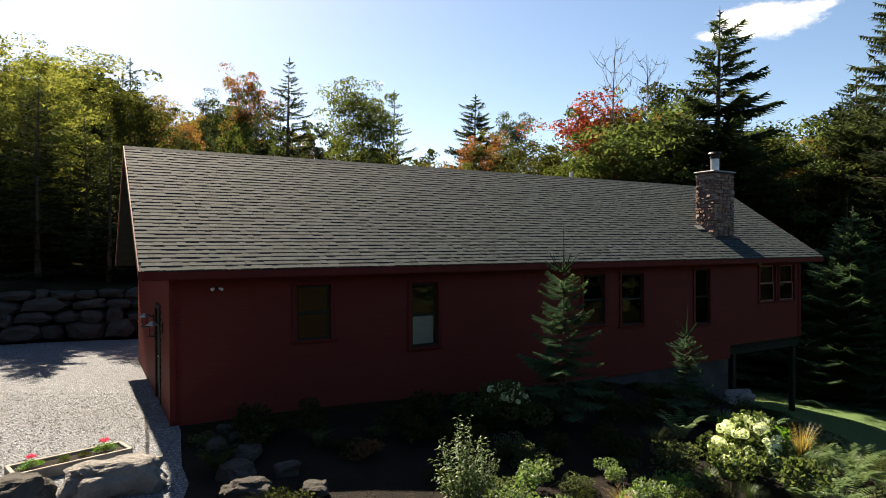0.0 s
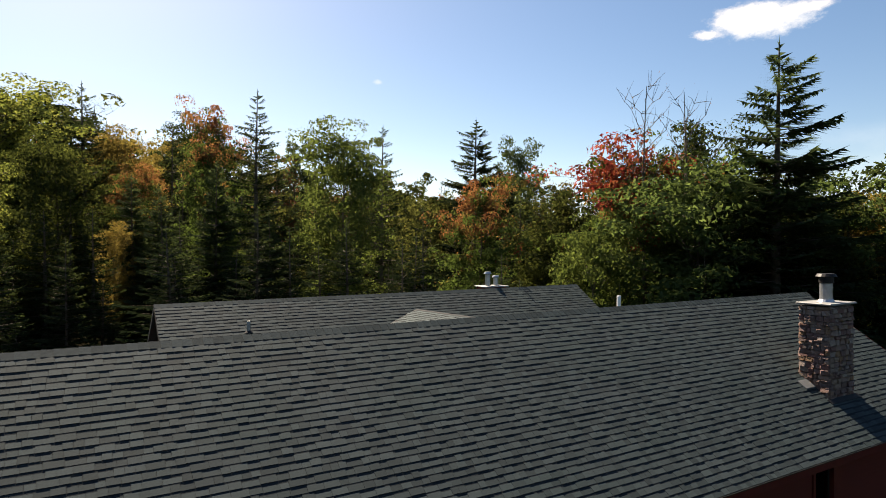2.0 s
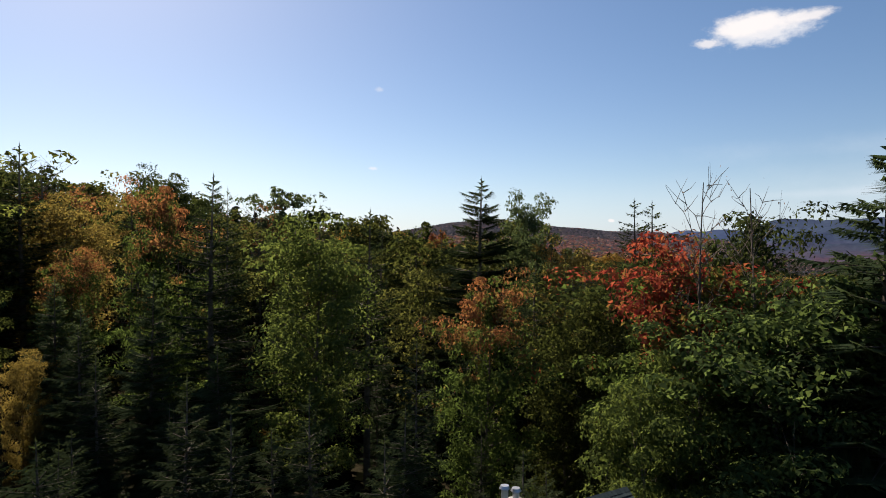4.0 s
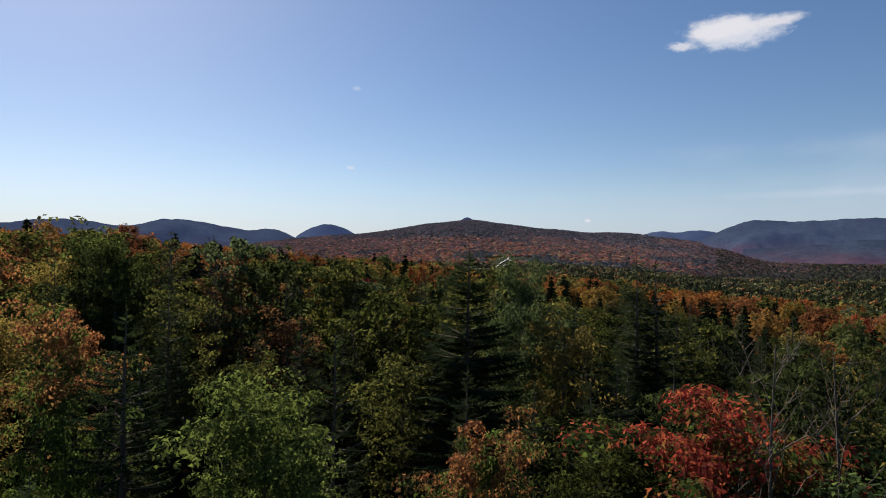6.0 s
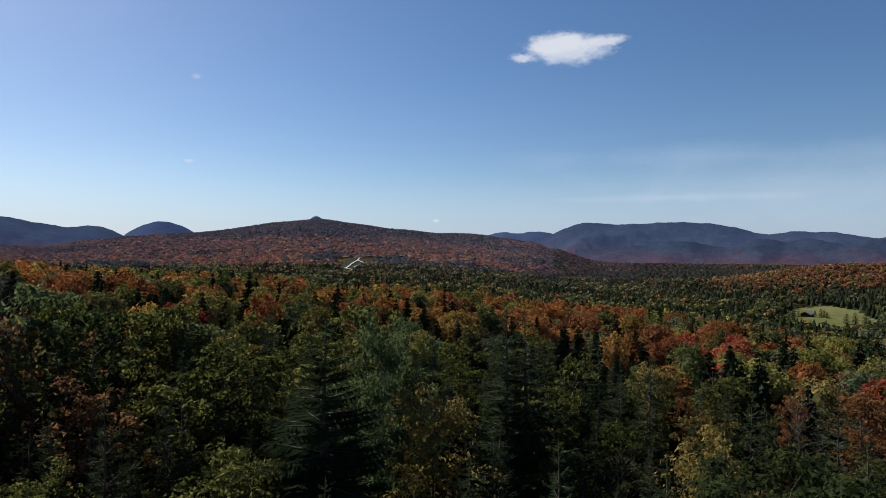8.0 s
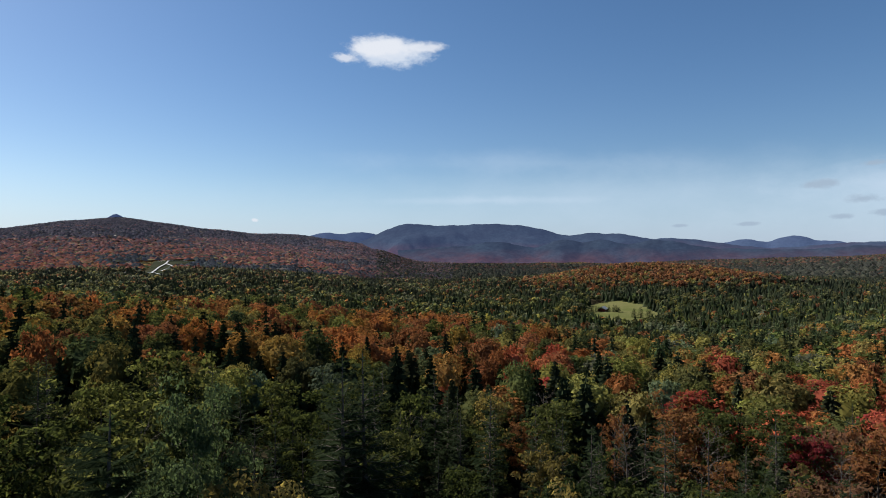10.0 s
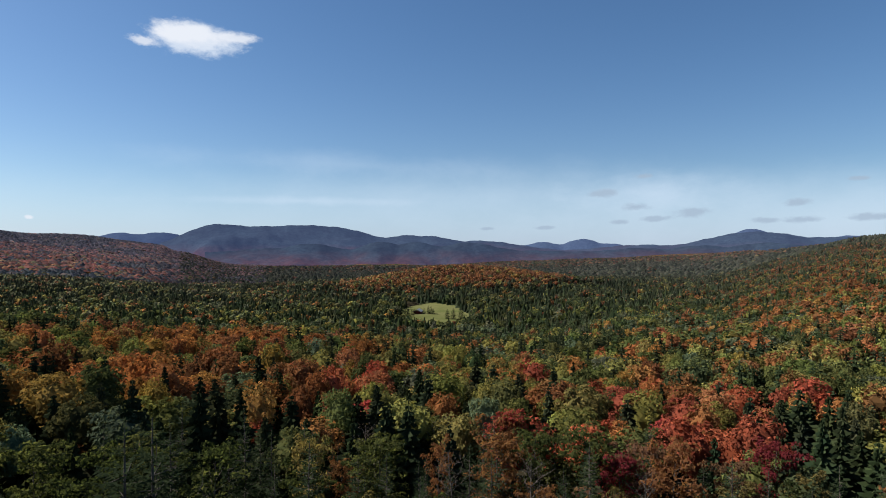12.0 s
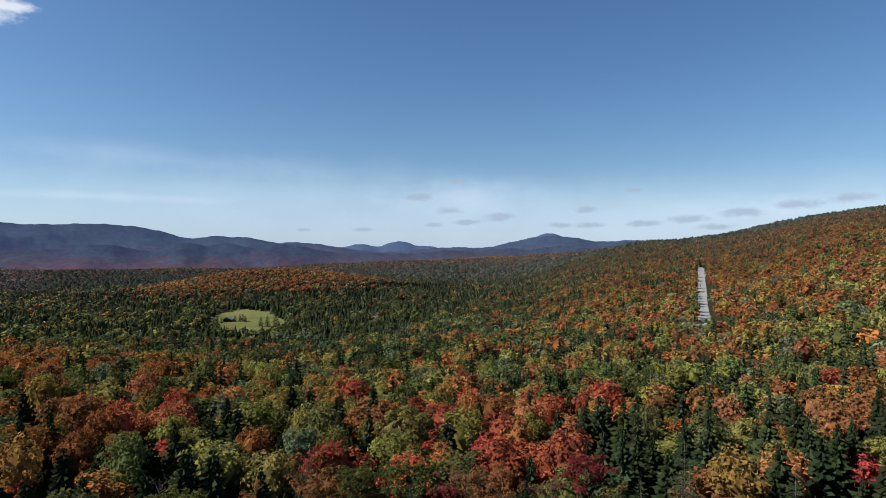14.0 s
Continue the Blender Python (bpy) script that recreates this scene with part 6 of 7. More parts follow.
boulder(-4.85, 9.05, (0.66, 0.4, 0.3), 3, 0.35, BOULDER, "large pale flat-topped boulder beside the flower trough", "garden boulders")
boulder(-6.0, 8.45, (0.45, 0.36, 0.24), 8, 1.1, SHADED_STONE, "dark cracked boulder at the edge of the drive", "garden boulders")
boulder(-6.75, 8.7, (0.34, 0.28, 0.2), 14, 0.4, SHADED_STONE, "dark cracked boulder at the edge of the drive", "garden boulders")
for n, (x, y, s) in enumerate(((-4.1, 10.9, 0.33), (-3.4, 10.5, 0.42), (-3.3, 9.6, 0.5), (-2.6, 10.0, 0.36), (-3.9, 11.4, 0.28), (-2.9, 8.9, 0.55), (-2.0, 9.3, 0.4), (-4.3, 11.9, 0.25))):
    boulder(x, y, (s * 0.6, s * 0.45, s * 0.36), 20 + n, n * 1.3, SHADED_STONE, "shaded grey rock in the garden bed", "rocks of the bed")
boulder(9.3, 19.6, (0.6, 0.35, 0.3), 41, 0.6, BOULDER, "large grey rock against the house foundation", "garden boulders")


def retaining_wall():
    """A dry wall of big rough blocks, course by course."""
    w = thing("retaining_wall", Matrix.Translation((0, 0, 0)), "dry retaining wall of big grey field boulders", "stone wall", kind="")
    rng_w = random.Random(9)
    blocks = []
    for n in range(7):
        bm = stone(50 + n, (0.5, 0.5, 0.5), 0.24, 2)
        me = bpy.data.meshes.new("block")
        bm.to_mesh(me)
        bm.free()
        me.materials.append(SHADED_STONE)
        blocks.append(me)
    a, b = Vector((-34.0, 15.2, 0)), Vector((-8.9, 25.2, 0))
    way = (b - a).normalized()
    back = Vector((-way.y, way.x, 0))
    z, row = 0.0, 0
    while row < 4:
        h = (0.55, 0.5, 0.42, 0.34)[row]
        s = rng_w.uniform(-0.5, 0)
        while s < (b - a).length:
            long = rng_w.uniform(0.5, 1.9) * (1.1 - 0.1 * row)
            p = a + way * (s + long / 2) + back * (0.45 + 0.16 * row)
            o = new("block", blocks[rng_w.randrange(7)])
            o.parent = w
            o.matrix_local = Matrix.LocRotScale((p.x, p.y, floor_of(p.x, p.y) * 0 - 0.05 + z + h / 2), Euler((rng_w.uniform(-0.15, 0.15), rng_w.uniform(-0.12, 0.12), math.atan2(way.y, way.x) + rng_w.uniform(-0.2, 0.2))), (long * 1.08, 1.05, h * rng_w.uniform(1.05, 1.6)))
            s += long * 0.97
        z += h
        row += 1
    bm = bmesh.new()
    m = Matrix.Translation(a) @ Matrix.Rotation(math.atan2(way.y, way.x), 4, "Z")
    box(bm, (0, 0.75, -0.4), ((b - a).length, 2.6, 1.62), m)
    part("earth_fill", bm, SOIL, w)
    return w


retaining_wall()

# ---- plants of the garden ----


def leaf_ball(seed, wide, high, n, size, long=1.6, up=0.6, low=0.0):
    """Leaves of a shrub in several unequal clumps."""
    r = np.random.default_rng(seed)
    lumps = r.normal(size=(9, 3)) * [0.42, 0.42, 0.3] * [wide, wide, high] * 0.6 + [0, 0, high * 0.52]
    pick = r.integers(0, 9, n)
    d = r.normal(size=(n, 3))
    d /= np.linalg.norm(d, axis=1)[:, None]
    at = lumps[pick] + d * (r.uniform(0.5, 1.0, n) ** 0.5)[:, None] * [0.32 * wide, 0.32 * wide, 0.27 * high]
    at[:, 2] = np.maximum(at[:, 2], low + 0.03)
    return cards(r, at, np.full(n, size), up, long)


def leafy_stems(seed, n, wide, high, size):
    """Upright stems with narrow drooping leaves along them: leaves and stems."""
    r = np.random.default_rng(seed)
    vs, fs, wood, k = [], [], [], 0
    for _ in range(n):
        a, d, h = r.uniform(0, 6.28), wide * 0.5 * math.sqrt(r.uniform(0, 1)), high * r.uniform(0.6, 1.0)
        h *= 1 - 0.45 * (d / (wide * 0.5)) ** 2
        tip = np.array([math.cos(a) * d, math.sin(a) * d, h])
        wood.append(tube(np.array([tip * [0.25, 0.25, 0], tip * [0.6, 0.6, 0.5], tip]), [0.009, 0.006, 0.002], 3))
        for q in np.arange(0.15, 1.0, 0.035 / h * 1.3):
            p = tip * [0.25 + 0.75 * q, 0.25 + 0.75 * q, q]
            b, s = r.uniform(0, 6.28), size * r.uniform(0.6, 1.2) * (1.15 - 0.4 * q)
            o, side = np.array([math.cos(b), math.sin(b), 0]), np.array([-math.sin(b), math.cos(b), 0]) * s * 0.16
            m = p + o * s * 0.5 + [0, 0, s * 0.22]
            vs += [p, m - side, p + o * s + [0, 0, -s * r.uniform(0.0, 0.3)], m + side]
            fs.append((k, k + 1, k + 2, k + 3))
            k += 4
    return (np.array(vs), np.array(fs)), joined(wood)


def blades(seed, n, long, spread, wide, arch=0.6):
    """Arching grass blades from one root."""
    r = np.random.default_rng(seed)
    vs, fs, k = [], [], 0
    for _ in range(n):
        a, reach, h = r.uniform(0, 6.28), spread * r.uniform(0.3, 1.0), long * r.uniform(0.65, 1.05)
        o, side = np.array([np.cos(a), np.sin(a), 0]), np.array([-np.sin(a), np.cos(a), 0]) * wide / 2
        root = o * 0.06 * r.uniform(0, 1)
        for q in np.linspace(0, 1, 5):
            c = root + o * reach * q ** 1.5 + [0, 0, h * (q - arch * 0.55 * q ** 2.6)]
            w = side * (1 - q * 0.92)
            vs += [c - w, c + w]
        fs += [(k + 2 * j, k + 2 * j + 1, k + 2 * j + 3, k + 2 * j + 2) for j in range(4)]
        k += 10
    return np.array(vs), np.array(fs)


def fern_fronds(seed, n, long):
    """Fern fronds: arching stems with pairs of leaflets."""
    r = np.random.default_rng(seed)
    vs, fs, k = [], [], 0
    for f in range(n):
        a, h = 6.283 * f / n + r.uniform(-0.3, 0.3), long * r.uniform(0.6, 1.1)
        o, side = np.array([np.cos(a), np.sin(a), 0]), np.array([-np.sin(a), np.cos(a), 0])
        for q in np.linspace(0.12, 1, 12):
            c = o * h * 0.6 * q + [0, 0, h * (1.35 * q - 0.65 * q * q)]
            w = h * 0.2 * math.sin(3.0 * min(1, q * 0.9 + 0.1)) + 0.01
            for s in (-1, 1):
                vs += [c - o * 0.022, c + side * s * w + o * 0.04 - [0, 0, 0.02], c + o * 0.03]
                fs.append((k, k + 1, k + 2))
                k += 3
    return np.array(vs), np.array(fs)


def stems(seed, n, wide, high, r0=0.012):
    """Bare stems that carry a shrub."""
    r = np.random.default_rng(seed)
    pieces = []
    for _ in range(n):
        a, d = r.uniform(0, 6.28), r.uniform(0.2, 1) * wide * 0.5
        tip = np.array([math.cos(a) * d, math.sin(a) * d, high * r.uniform(0.6, 0.95)])
        q = np.linspace(0, 1, 4)[:, None]
        pieces.append(tube(tip * q * [1, 1, 1] + r.normal(0, 0.02, (4, 3)) * q, r0 * (1 - 0.8 * q[:, 0]), 4))
    return joined(pieces)


LEAF["fern"] = leafy("fern_green", (0.076, 0.138, 0.044), (0.140, 0.204, 0.082), 0.4, gloss=0.025)
LEAF["straw"] = leafy("straw_grass", (0.246, 0.172, 0.050), (0.344, 0.270, 0.106), 0.35, gloss=0.04)
LEAF["shrub"] = leafy("shrub_leaves", (0.086, 0.146, 0.042), (0.168, 0.236, 0.086), 0.4, gloss=0.02)
LEAF["bright"] = leafy("bright_green_leaves", (0.054, 0.147, 0.015), (0.100, 0.217, 0.031), 0.4, gloss=0.025)
LEAF["cream"] = leafy("cream_petals", (0.62, 0.70, 0.50), (0.76, 0.82, 0.66), 0.3, gloss=0.04)
LEAF["pink"] = leafy("pink_petals", (0.72, 0.06, 0.18), (0.85, 0.16, 0.30), 0.3)
GREEN_STEM = plain("green_stem", (0.06, 0.09, 0.03), (0.09, 0.10, 0.04), 9, 0.8, 0.2, 0.002)
PLANTS = {}


def plant_kind(key, crown, stem=None):
    PLANTS[key] = (from_arrays("foliage", *crown, [LEAF["green"]]), from_arrays("stem", *stem, [GREEN_STEM]) if stem else None)


def grow(key, name, x, y, k, leaf, label, category, group="", turn=0.0, flat=1.0):
    ob = thing(name, Matrix.LocRotScale((x, y, floor_of(x, y) + 0.01), Euler((0, 0, turn)), (k, k, k * flat)), label, category, group)
    for n, me in zip(("foliage", "stem"), PLANTS[key]):
        if me:
            o = new(n, me)
            o.parent = ob
            if n == "foliage":
                o.material_slots[0].link = "OBJECT"
                o.material_slots[0].material = LEAF[leaf]
    return ob


plant_kind("tall", *leafy_stems(1, 46, 1.15, 1.95, 0.13))
plant_kind("round", leaf_ball(2, 1.0, 0.8, 1100, 0.06, 1.5), stems(2, 12, 0.8, 0.6))
plant_kind("big", leaf_ball(3, 1.6, 1.25, 2600, 0.085, 1.5), stems(3, 16, 1.3, 1.0))
plant_kind("mound", blades(4, 150, 0.75, 0.62, 0.016, 0.9))
plant_kind("grass", blades(5, 190, 0.8, 0.5, 0.012, 0.75))
plant_kind("upright", blades(6, 150, 1.15, 0.35, 0.016, 0.45))
plant_kind("fern", fern_fronds(7, 15, 0.85))
plant_kind("low", leaf_ball(8, 0.8, 0.42, 760, 0.052, 1.4, 0.9), stems(8, 9, 0.6, 0.35))


def bloom_head(seed, r):
    """A rounded flower head of many small petals."""
    g = np.random.default_rng(seed)
    d = g.normal(size=(150, 3))
    d /= np.linalg.norm(d, axis=1)[:, None]
    v, f = cards(g, d * r * g.uniform(0.86, 1.0, (150, 1)) * [1, 1, 0.85], np.full(150, r * 0.34), 0.3, 1.1, face=d, loose=0.3)
    return from_arrays("flower_head", v, f, [LEAF["cream"]])


HEADS = [bloom_head(n, 0.1) for n in range(3)]


def hydrangea(x, y, k, count, seed, label):
    ob = grow("big", "hydrangea_bush", x, y, k, "fresh", label, "hydrangea", "hydrangeas", seed)
    g = np.random.default_rng(seed)
    n = 0
    while n < count:
        a, e = g.uniform(0, 6.28), g.uniform(0.0, 1.0)
        d = 0.72 * math.sqrt(1 - e * e * 0.8) * g.uniform(0.8, 1.1)
        o = new("flower_head", HEADS[n % 3])
        o.parent = ob
        s = g.uniform(0.8, 1.55)
        o.matrix_local = Matrix.LocRotScale((math.cos(a) * d, math.sin(a) * d, 0.4 + 0.82 * e), Euler((0, 0, a)), (s, s, s))
        n += 1


hydrangea(5.95, 12.2, 0.92, 52, 5, "large hydrangea bush covered with creamy white flower heads")
hydrangea(1.32, 13.2, 0.72, 17, 9, "shaded hydrangea with fading white flower heads")
grow("tall", "garden_shrub", 0.3, 9.65, 1.0, "shrub", "tall shrub with narrow sunlit yellow-green leaves", "shrub", turn=0.3, flat=0.84)
grow("round", "garden_shrub", 1.45, 11.7, 0.6, "pale", "small shrub with pale variegated leaves", "shrub")
grow("mound", "ornamental_grass", -2.35, 11.2, 0.85, "pale", "drooping mound of dull green ornamental grass", "grass clump", "grass clumps")
grow("low", "garden_shrub", -1.5, 11.0, 0.7, "rust", "low dull heather-like plant in the shaded bed", "shrub")
grow("grass", "ornamental_grass", 2.95, 10.4, 0.8, "straw", "tuft of straw-coloured ornamental grass", "grass clump", "grass clumps")
grow("low", "garden_shrub", 4.2, 11.3, 0.85, "bright", "low plant with bright sunlit green leaves", "shrub")
grow("grass", "ornamental_grass", 4.95, 11.7, 0.75, "fern", "tuft of light green arching grass", "grass clump", "grass clumps", 1.0)
grow("grass", "ornamental_grass", 5.5, 11.2, 0.7, "fern", "tuft of light green arching grass", "grass clump", "grass clumps", 2.0)
grow("upright", "tall_grass", 7.6, 13.2, 1.1, "straw", "stand of tall thin dry grass stalks", "grass clump", "grass clumps")
grow("round", "garden_shrub", 7.0, 13.4, 1.0, "bright", "shrub with light green leaves behind the hydrangea", "shrub")
grow("low", "garden_shrub", 4.6, 12.4, 1.1, "pale", "low grey-green plant in the shade of the bed", "shrub")
for n, (x, y, k) in enumerate(((7.0, 12.4, 0.7), (8.0, 13.4, 0.85), (8.6, 13.6, 0.7), (9.4, 13.4, 0.75), (8.4, 12.6, 0.75), (7.6, 12.0, 0.65), (9.8, 14.2, 0.7), (9.0, 12.7, 0.75), (6.6, 11.6, 0.5), (8.6, 14.4, 0.7), (7.2, 11.6, 0.6), (9.5, 14.8, 0.7), (10.1, 13.6, 0.7), (7.4, 13.1, 0.7))):
    grow("fern", "fern", x, y, k, "fern" if n % 3 else "lime", "clump of light green sunlit fern fronds", "fern", "ferns of the bed", n * 1.1)
for n, (x, y, k) in enumerate(((0.9, 10.4, 0.75), (1.5, 10.7, 0.7), (2.1, 10.3, 0.65), (2.3, 11.0, 0.6), (3.5, 10.5, 0.7), (3.7, 11.2, 0.75), (4.4, 10.5, 0.7), (1.2, 9.8, 0.6), (3.0, 9.8, 0.6), (3.9, 9.7, 0.7), (2.0, 9.6, 0.6), (4.8, 10.0, 0.7), (1.7, 11.4, 0.6), (3.1, 11.3, 0.5))):
    grow(("low", "round", "mound")[n % 3], "garden_plant", x, y, k, ("pale", "fern", "dark")[n % 3], ("low grey-green plant in the bed", "rounded light green shrub in the bed", "dark drooping grassy plant in the bed")[n % 3], "plant", "bedding plants", n * 1.9)
rng_g = random.Random(31)
for n in range(240):
    ux, vx = rng_g.uniform(0.6, 17.5), rng_g.uniform(-7.5, -0.7)
    p = CORNER + U * ux + V * vx
    if p[1] < 7.5 or (vx < -2.6 and p[0] < 4.4 and n % 7) or math.hypot(p[0] - 2.6, p[1] - 13.5) < 0.8 or math.hypot(p[0] - 5.9, p[1] - 12.3) < 1.4:
        continue
    # sun and shade put into leaf tone: lighter plants where lit, darker elsewhere
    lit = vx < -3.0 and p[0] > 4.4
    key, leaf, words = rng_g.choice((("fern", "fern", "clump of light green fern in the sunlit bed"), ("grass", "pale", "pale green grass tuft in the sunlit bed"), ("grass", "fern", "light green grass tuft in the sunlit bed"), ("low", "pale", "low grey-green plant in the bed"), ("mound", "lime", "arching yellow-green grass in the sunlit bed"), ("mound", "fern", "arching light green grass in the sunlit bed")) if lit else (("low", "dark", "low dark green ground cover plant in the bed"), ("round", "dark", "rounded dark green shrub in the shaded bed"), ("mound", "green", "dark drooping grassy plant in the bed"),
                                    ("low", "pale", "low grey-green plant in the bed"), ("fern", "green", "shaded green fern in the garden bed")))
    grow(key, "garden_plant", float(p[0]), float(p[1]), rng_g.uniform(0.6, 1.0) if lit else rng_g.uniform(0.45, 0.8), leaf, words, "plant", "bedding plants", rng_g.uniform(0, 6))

# young spruces before the wall
for n, (x, y, top, wide, seed) in enumerate(((2.65, 13.97, 3.03, 0.98, 101), (5.85, 15.0, 1.4, 0.62, 102))):
    z = floor_of(x, y)
    high = top - z
    (tv, tf), (cv, cf) = spruce(seed, 17.0, 17.0 * wide / high, 0.06, 15, 7, 50, 0.3, 0.08, 0.38, 0.035, 0.38)
    tv, cv = tv * high / 17, cv * high / 17
    ob = thing("young_spruce", Matrix.Translation((x, y, z)), "young blue-green spruce with a long leader before the red wall", "spruce tree", "young spruces")
    for nm, v, f, m in (("trunk", tv, tf, BARK), ("crown", cv, cf, LEAF["blue_needle"])):
        o = new(nm, from_arrays(nm, v, f, [m]))
        o.parent = ob
    k = 1.0 if n == 0 else 0.75
    lead = [tube(np.array([(0, 0, high - 0.1), (0.015, 0, high + 0.4 * k), (0.01, 0.01, high + 0.85 * k)]), [0.016, 0.011, 0.005], 5)]
    for a in range(5):
        c, d = math.cos(a * 1.257), math.sin(a * 1.257)
        lead.append(tube(np.array([(0, 0, high - 0.14), (0.2 * c * k, 0.2 * d * k, high + 0.05), (0.34 * c * k, 0.34 * d * k, high + 0.27 * k)]), [0.015, 0.012, 0.006], 4))
    o = new("leader", from_arrays("leader", *joined(lead), [LEAF["blue_needle"]]))
    o.parent = ob

# flower trough by the drive
trough = thing("flower_trough", Matrix.Translation((-6.1, 9.95, floor_of(-6.1, 9.95) + 0.03)) @ Matrix.Rotation(math.atan2(1.2, 1.1) - 0.02, 4, "Z"), "long pale timber planting trough with pink flowers", "planter")
for lo, hi in (((-0.85, -0.28, 0), (0.85, -0.22, 0.17)), ((-0.85, 0.22, 0), (0.85, 0.28, 0.17)), ((-0.85, -0.219, 0), (-0.79, 0.219, 0.17)), ((0.79, -0.219, 0), (0.85, 0.219, 0.17))):
    part("board", box(bmesh.new(), lo, hi, bevel=0.008), TIMBER, trough)
part("soil", box(bmesh.new(), (-0.785, -0.215, 0.0), (0.785, 0.215, 0.13)), SOIL, trough)
for n, (s, k, leaf) in enumerate(((-0.55, 0.3, "bright"), (-0.1, 0.2, "lime"), (0.18, 0.18, "green"), (0.5, 0.32, "bright"))):
    p = trough.matrix_world @ Vector((s, 0, 0.13))
    ob = grow("low", "potted_plant", p.x, p.y, k, leaf, "small leafy plant with pink bloom in the trough" if n in (0, 3) else "small green leafy plant in the trough", "flower", "trough plants", n)
    ob.matrix_world = Matrix.Translation((0, 0, p.z - ob.matrix_world.translation.z)) @ ob.matrix_world
    if n in (0, 3):
        for j in range(3):
            o = new("flower_head", HEADS[j])
            o.parent = ob
            o.matrix_local = Matrix.LocRotScale((0.13 * math.cos(j * 2.1), 0.13 * math.sin(j * 2.1), 0.62), None, (1.4, 1.4, 1.0))
            o.material_slots[0].link = "OBJECT"
            o.material_slots[0].material = LEAF["pink"]

# pale stones that edge the lawn
for n in range(34):
    q = n / 33 * 3
    pts = [Vector((13.4, 33.6)), Vector((16.4, 31.7)), Vector((18.5, 28)), Vector((22, 22.5))]
    p = pts[min(2, int(q))].lerp(pts[min(2, int(q)) + 1], q - min(2, int(q)))
    s = 0.11 + 0.11 * random.random()
    boulder(p.x + random.uniform(-0.15, 0.15), p.y + random.uniform(-0.15, 0.15), (s, s * 0.8, s * 0.6), 70 + n, n, BOULDER, "small pale edging stone along the lawn", "lawn edging stones", name="edging_stone")

# ---- meadow, barn and road in the valley ----
MEADOW = plain("meadow_grass", (0.071, 0.079, 0.026), (0.105, 0.101, 0.041), 0.03, 0.95, 0.4, 0.2, spec=0.0)
ASPHALT = plain("pale_worn_asphalt", (0.156, 0.156, 0.156), (0.218, 0.218, 0.215), 0.2, 0.95, 0.3, 0.02, spec=0.0)
VERGE = plain("mown_verge", (0.090, 0.098, 0.038), (0.135, 0.120, 0.060), 0.1, 0.95, 0.4, 0.1, spec=0.0)
MEADOW_ROUND = [(490 + 0.7 * lx + 0.71 * ly, 484 + 0.71 * lx - 0.7 * ly) for lx, ly in ((8 + 128 * math.cos(radians(a)) * (1 + 0.08 * math.sin(3 * radians(a))), 12 + 45 * math.sin(radians(a))) for a in range(0, 360, 12))]
drape("meadow", MEADOW_ROUND, MEADOW, 0.5, "pale green meadow among dark woods in the valley", "meadow", 9.0, 4.0)
drape("far_meadow", [(835, 520), (900, 498), (965, 468), (940, 462), (850, 500)], VERGE, 0.5, "narrow dry meadow strip among valley woods", "meadow", 14.0, 5.0)


def ribbon(name, points, wide, lift, material, label, category):
    """A strip of road along points, laid on the land."""
    pts = np.array(points, float)
    seg = np.r_[0, np.cumsum(np.hypot(*np.diff(pts, axis=0).T))]
    s = np.linspace(0, seg[-1], max(8, int(seg[-1] / 12)))
    x, y = np.interp(s, seg, pts[:, 0]), np.interp(s, seg, pts[:, 1])
    tx, ty = np.gradient(x), np.gradient(y)
    k = np.hypot(tx, ty)
    nx, ny = -ty / k, tx / k
    z = ground_at(x, y) + lift
    rows = [np.c_[x + nx * w, y + ny * w, z - (0.25 if abs(w) > wide / 2.1 else 0)] for w in (-wide / 2, -wide / 2.2, wide / 2.2, wide / 2)]
    v = np.stack(rows, 1).reshape(-1, 3)
    n = len(s)
    f = [(4 * i + j, 4 * i + 4 + j, 4 * i + 5 + j, 4 * i + 1 + j) for i in range(n - 1) for j in range(3)]
    return tagged(new(name, from_arrays(name, v, np.array(f)[:, ::-1], [material])), label, category, kind="structure")


ribbon("road", [(285, 40), (320, 43.8), (500, 48.5), (700, 53), (882, 58.4)], 7.0, 0.9, ASPHALT, "straight pale two-lane road through the autumn woods", "road")
ribbon("road_verge", [(285, 40), (320, 43.8), (500, 48.5), (700, 53), (882, 58.4)], 14.0, 0.75, VERGE, "mown grass verge along the road", "verge")

CLEARED = plain("cleared_hillside", (0.024, 0.029, 0.018), (0.040, 0.040, 0.026), 0.02, 0.95, 0.4, 0.3, spec=0.0)
PALE_ROAD = plain("pale_gravel_road", (0.320, 0.320, 0.312), (0.400, 0.392, 0.384), 0.1, 0.9, 0.2, 0.02)
drape("hill_clearing", [(84, 1262), (88, 1330), (128, 1345), (160, 1400), (176, 1470), (190, 1540), (230, 1552), (268, 1540), (258, 1495), (222, 1478), (208, 1430), (188, 1370), (182, 1300), (186, 1236), (160, 1228), (150, 1280), (120, 1268)], CLEARED, 1.2, "cleared strip on the wooded hillside", "clearing", 14.0, 6.0)
for way in ([(190, 1510), (221, 1521), (256, 1514)], [(214, 1516), (204, 1478), (182, 1424), (155, 1314)], [(155, 1312), (162, 1283), (172, 1244)], [(86, 1275), (118, 1303), (155, 1313)], [(204, 1476), (212, 1440), (196, 1392), (178, 1356)]):
    ribbon("hill_road", way, 3.4, 3.2, PALE_ROAD, "pale winding road on the cleared hillside", "road")

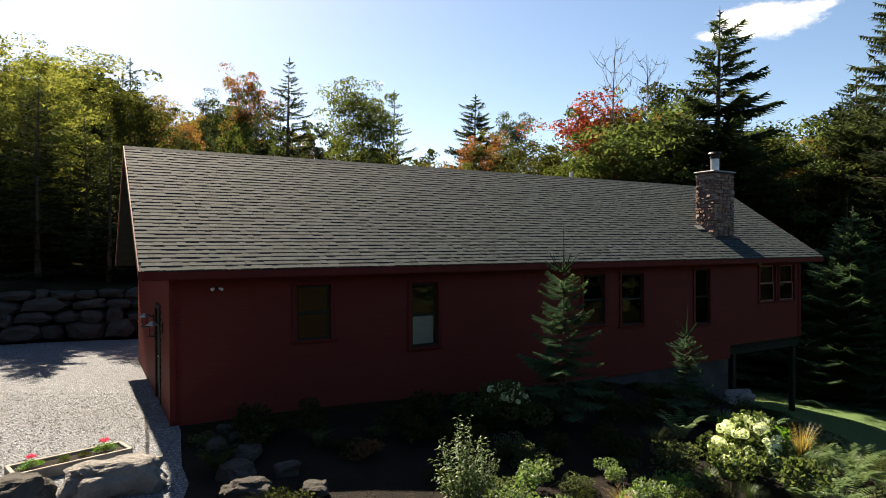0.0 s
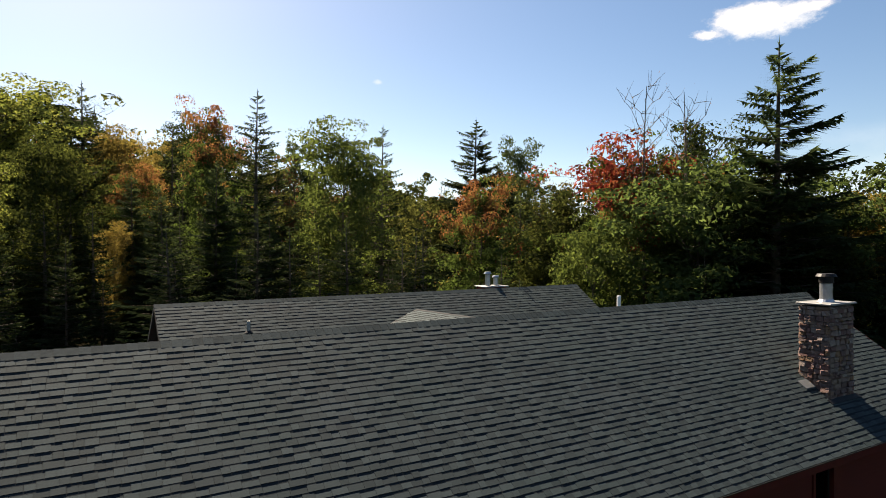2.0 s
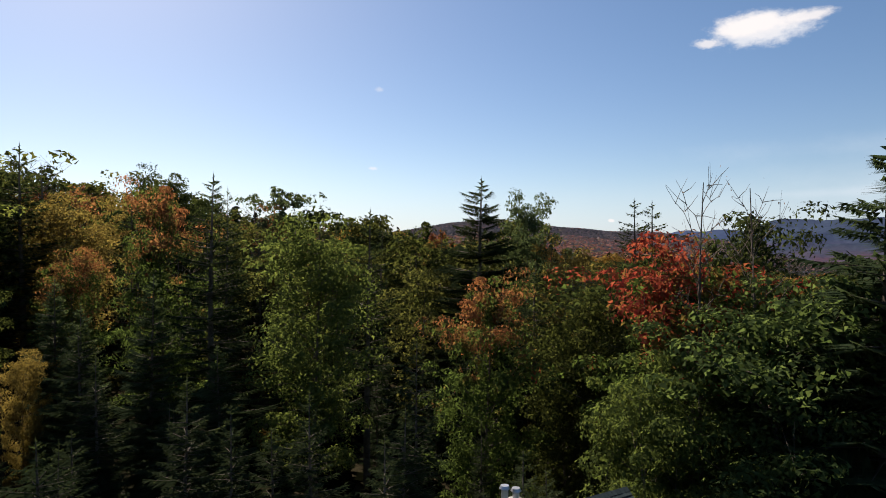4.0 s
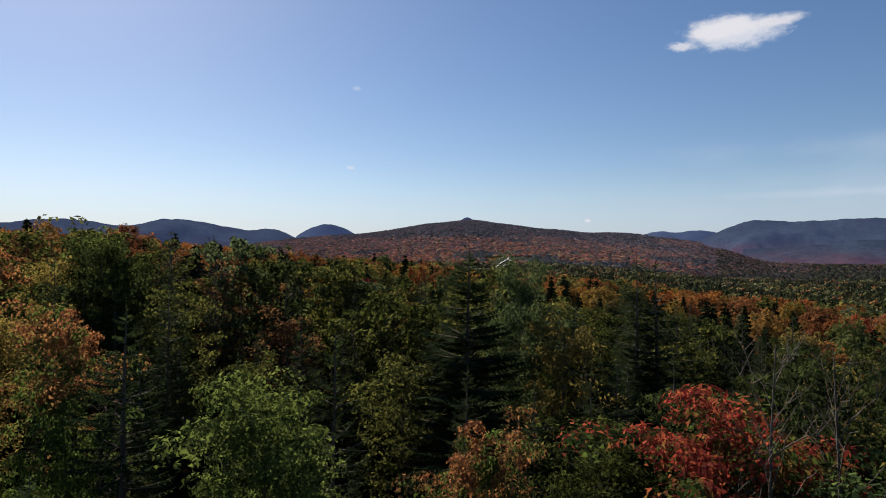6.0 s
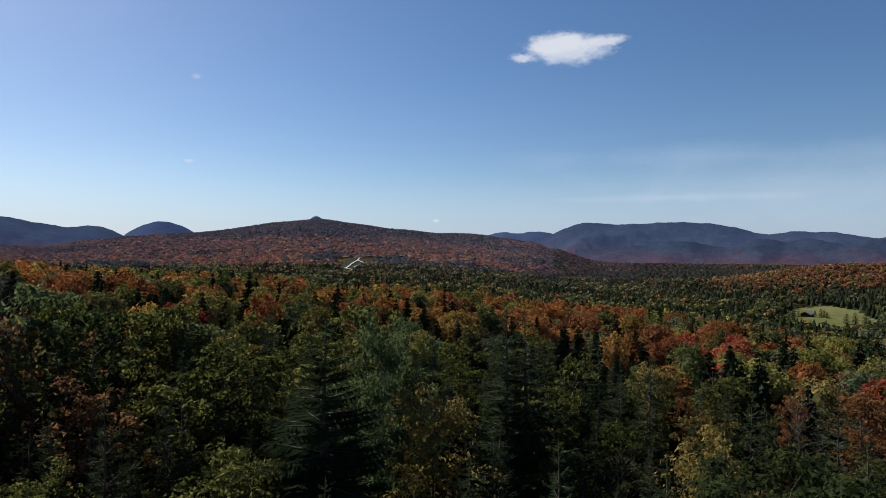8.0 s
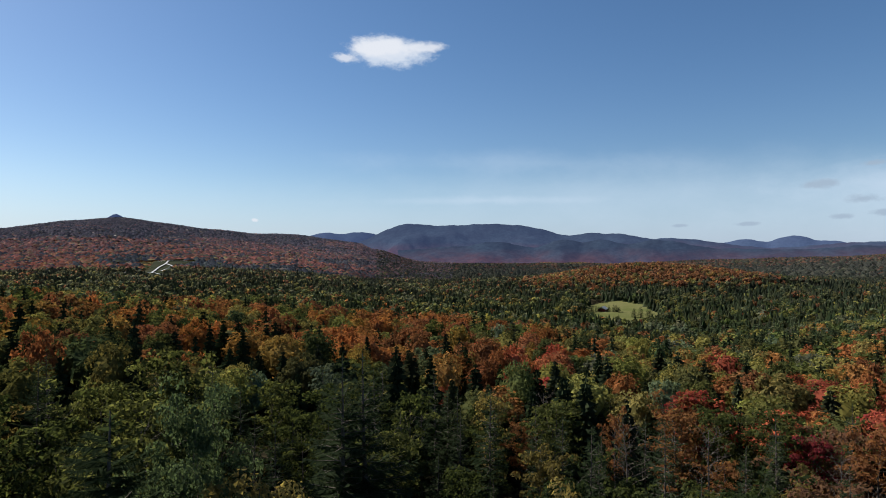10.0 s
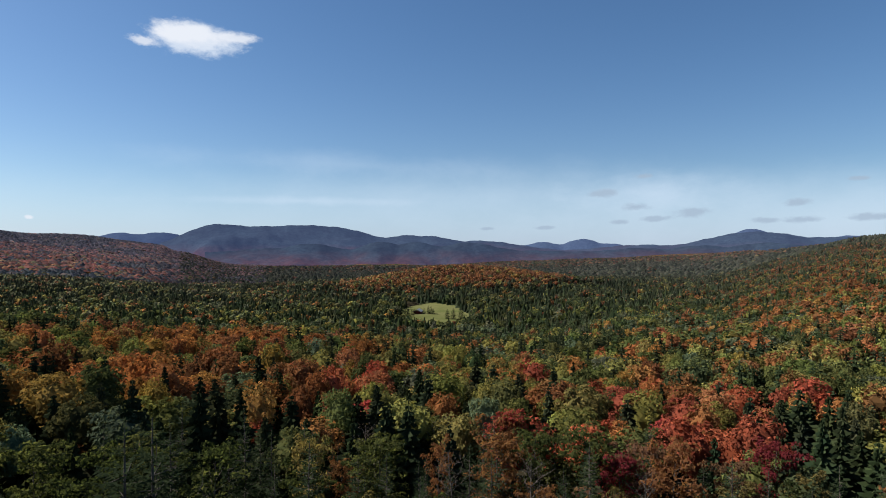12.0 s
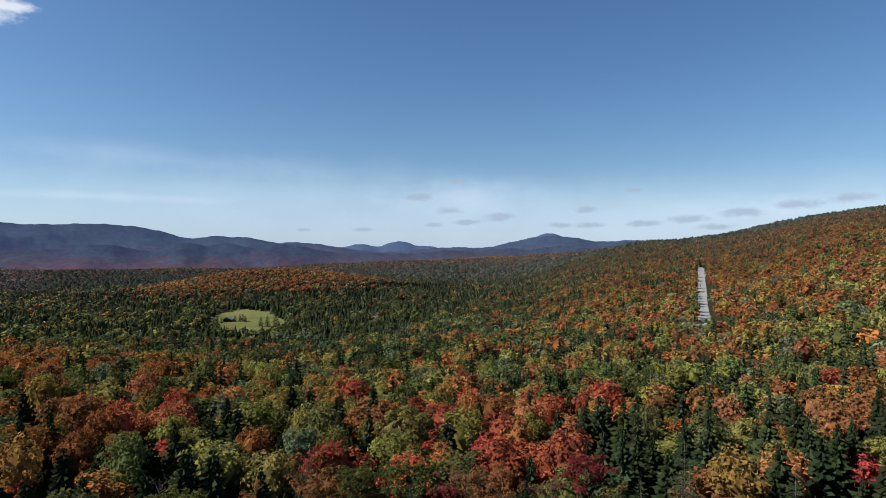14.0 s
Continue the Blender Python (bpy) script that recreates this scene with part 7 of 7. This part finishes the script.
for n, (lx, ly, high) in enumerate(((-66, -38, 15), (-60, -31, 13), (-65, -25, 14), (-56, -20, 10), (-50, -28, 12), (-44, -17, 9), (-38, -24, 11), (-34, -12, 8), (-28, -16, 8), (-24, -9, 7), (-20, 2, 8), (-22, 7, 10), (-17, 10, 9), (-26, 12, 8), (-72, 30, 13), (-70, 24, 11), (-75, 38, 15), (60, 36, 10))):
    plant(f"spruce{n % 3}", 524 + 0.7 * lx + 0.71 * ly, 519 + 0.71 * lx - 0.7 * ly, high=high, wide=2.1, leaf="dark", turn=n, label="dark spruce standing in the valley meadow", group="meadow spruces")
barn = thing("barn", Matrix.Translation((509, 510, floor_of(509, 510))) @ Matrix.Rotation(0.5, 4, "Z"), "small grey-roofed barn at the edge of the meadow", "barn")
part("wall", box(bmesh.new(), (-6, -4, -1), (6, 4, 3.4)), SIDING, barn)
for s in (-1, 1):
    ob = roof_slab("roof", [(-6.6, s * 4.6, 3.1), (6.6, s * 4.6, 3.1), (6.6, 0, 6.0), (-6.6, 0, 6.0)][::s], 0.25, barn, DRIP)

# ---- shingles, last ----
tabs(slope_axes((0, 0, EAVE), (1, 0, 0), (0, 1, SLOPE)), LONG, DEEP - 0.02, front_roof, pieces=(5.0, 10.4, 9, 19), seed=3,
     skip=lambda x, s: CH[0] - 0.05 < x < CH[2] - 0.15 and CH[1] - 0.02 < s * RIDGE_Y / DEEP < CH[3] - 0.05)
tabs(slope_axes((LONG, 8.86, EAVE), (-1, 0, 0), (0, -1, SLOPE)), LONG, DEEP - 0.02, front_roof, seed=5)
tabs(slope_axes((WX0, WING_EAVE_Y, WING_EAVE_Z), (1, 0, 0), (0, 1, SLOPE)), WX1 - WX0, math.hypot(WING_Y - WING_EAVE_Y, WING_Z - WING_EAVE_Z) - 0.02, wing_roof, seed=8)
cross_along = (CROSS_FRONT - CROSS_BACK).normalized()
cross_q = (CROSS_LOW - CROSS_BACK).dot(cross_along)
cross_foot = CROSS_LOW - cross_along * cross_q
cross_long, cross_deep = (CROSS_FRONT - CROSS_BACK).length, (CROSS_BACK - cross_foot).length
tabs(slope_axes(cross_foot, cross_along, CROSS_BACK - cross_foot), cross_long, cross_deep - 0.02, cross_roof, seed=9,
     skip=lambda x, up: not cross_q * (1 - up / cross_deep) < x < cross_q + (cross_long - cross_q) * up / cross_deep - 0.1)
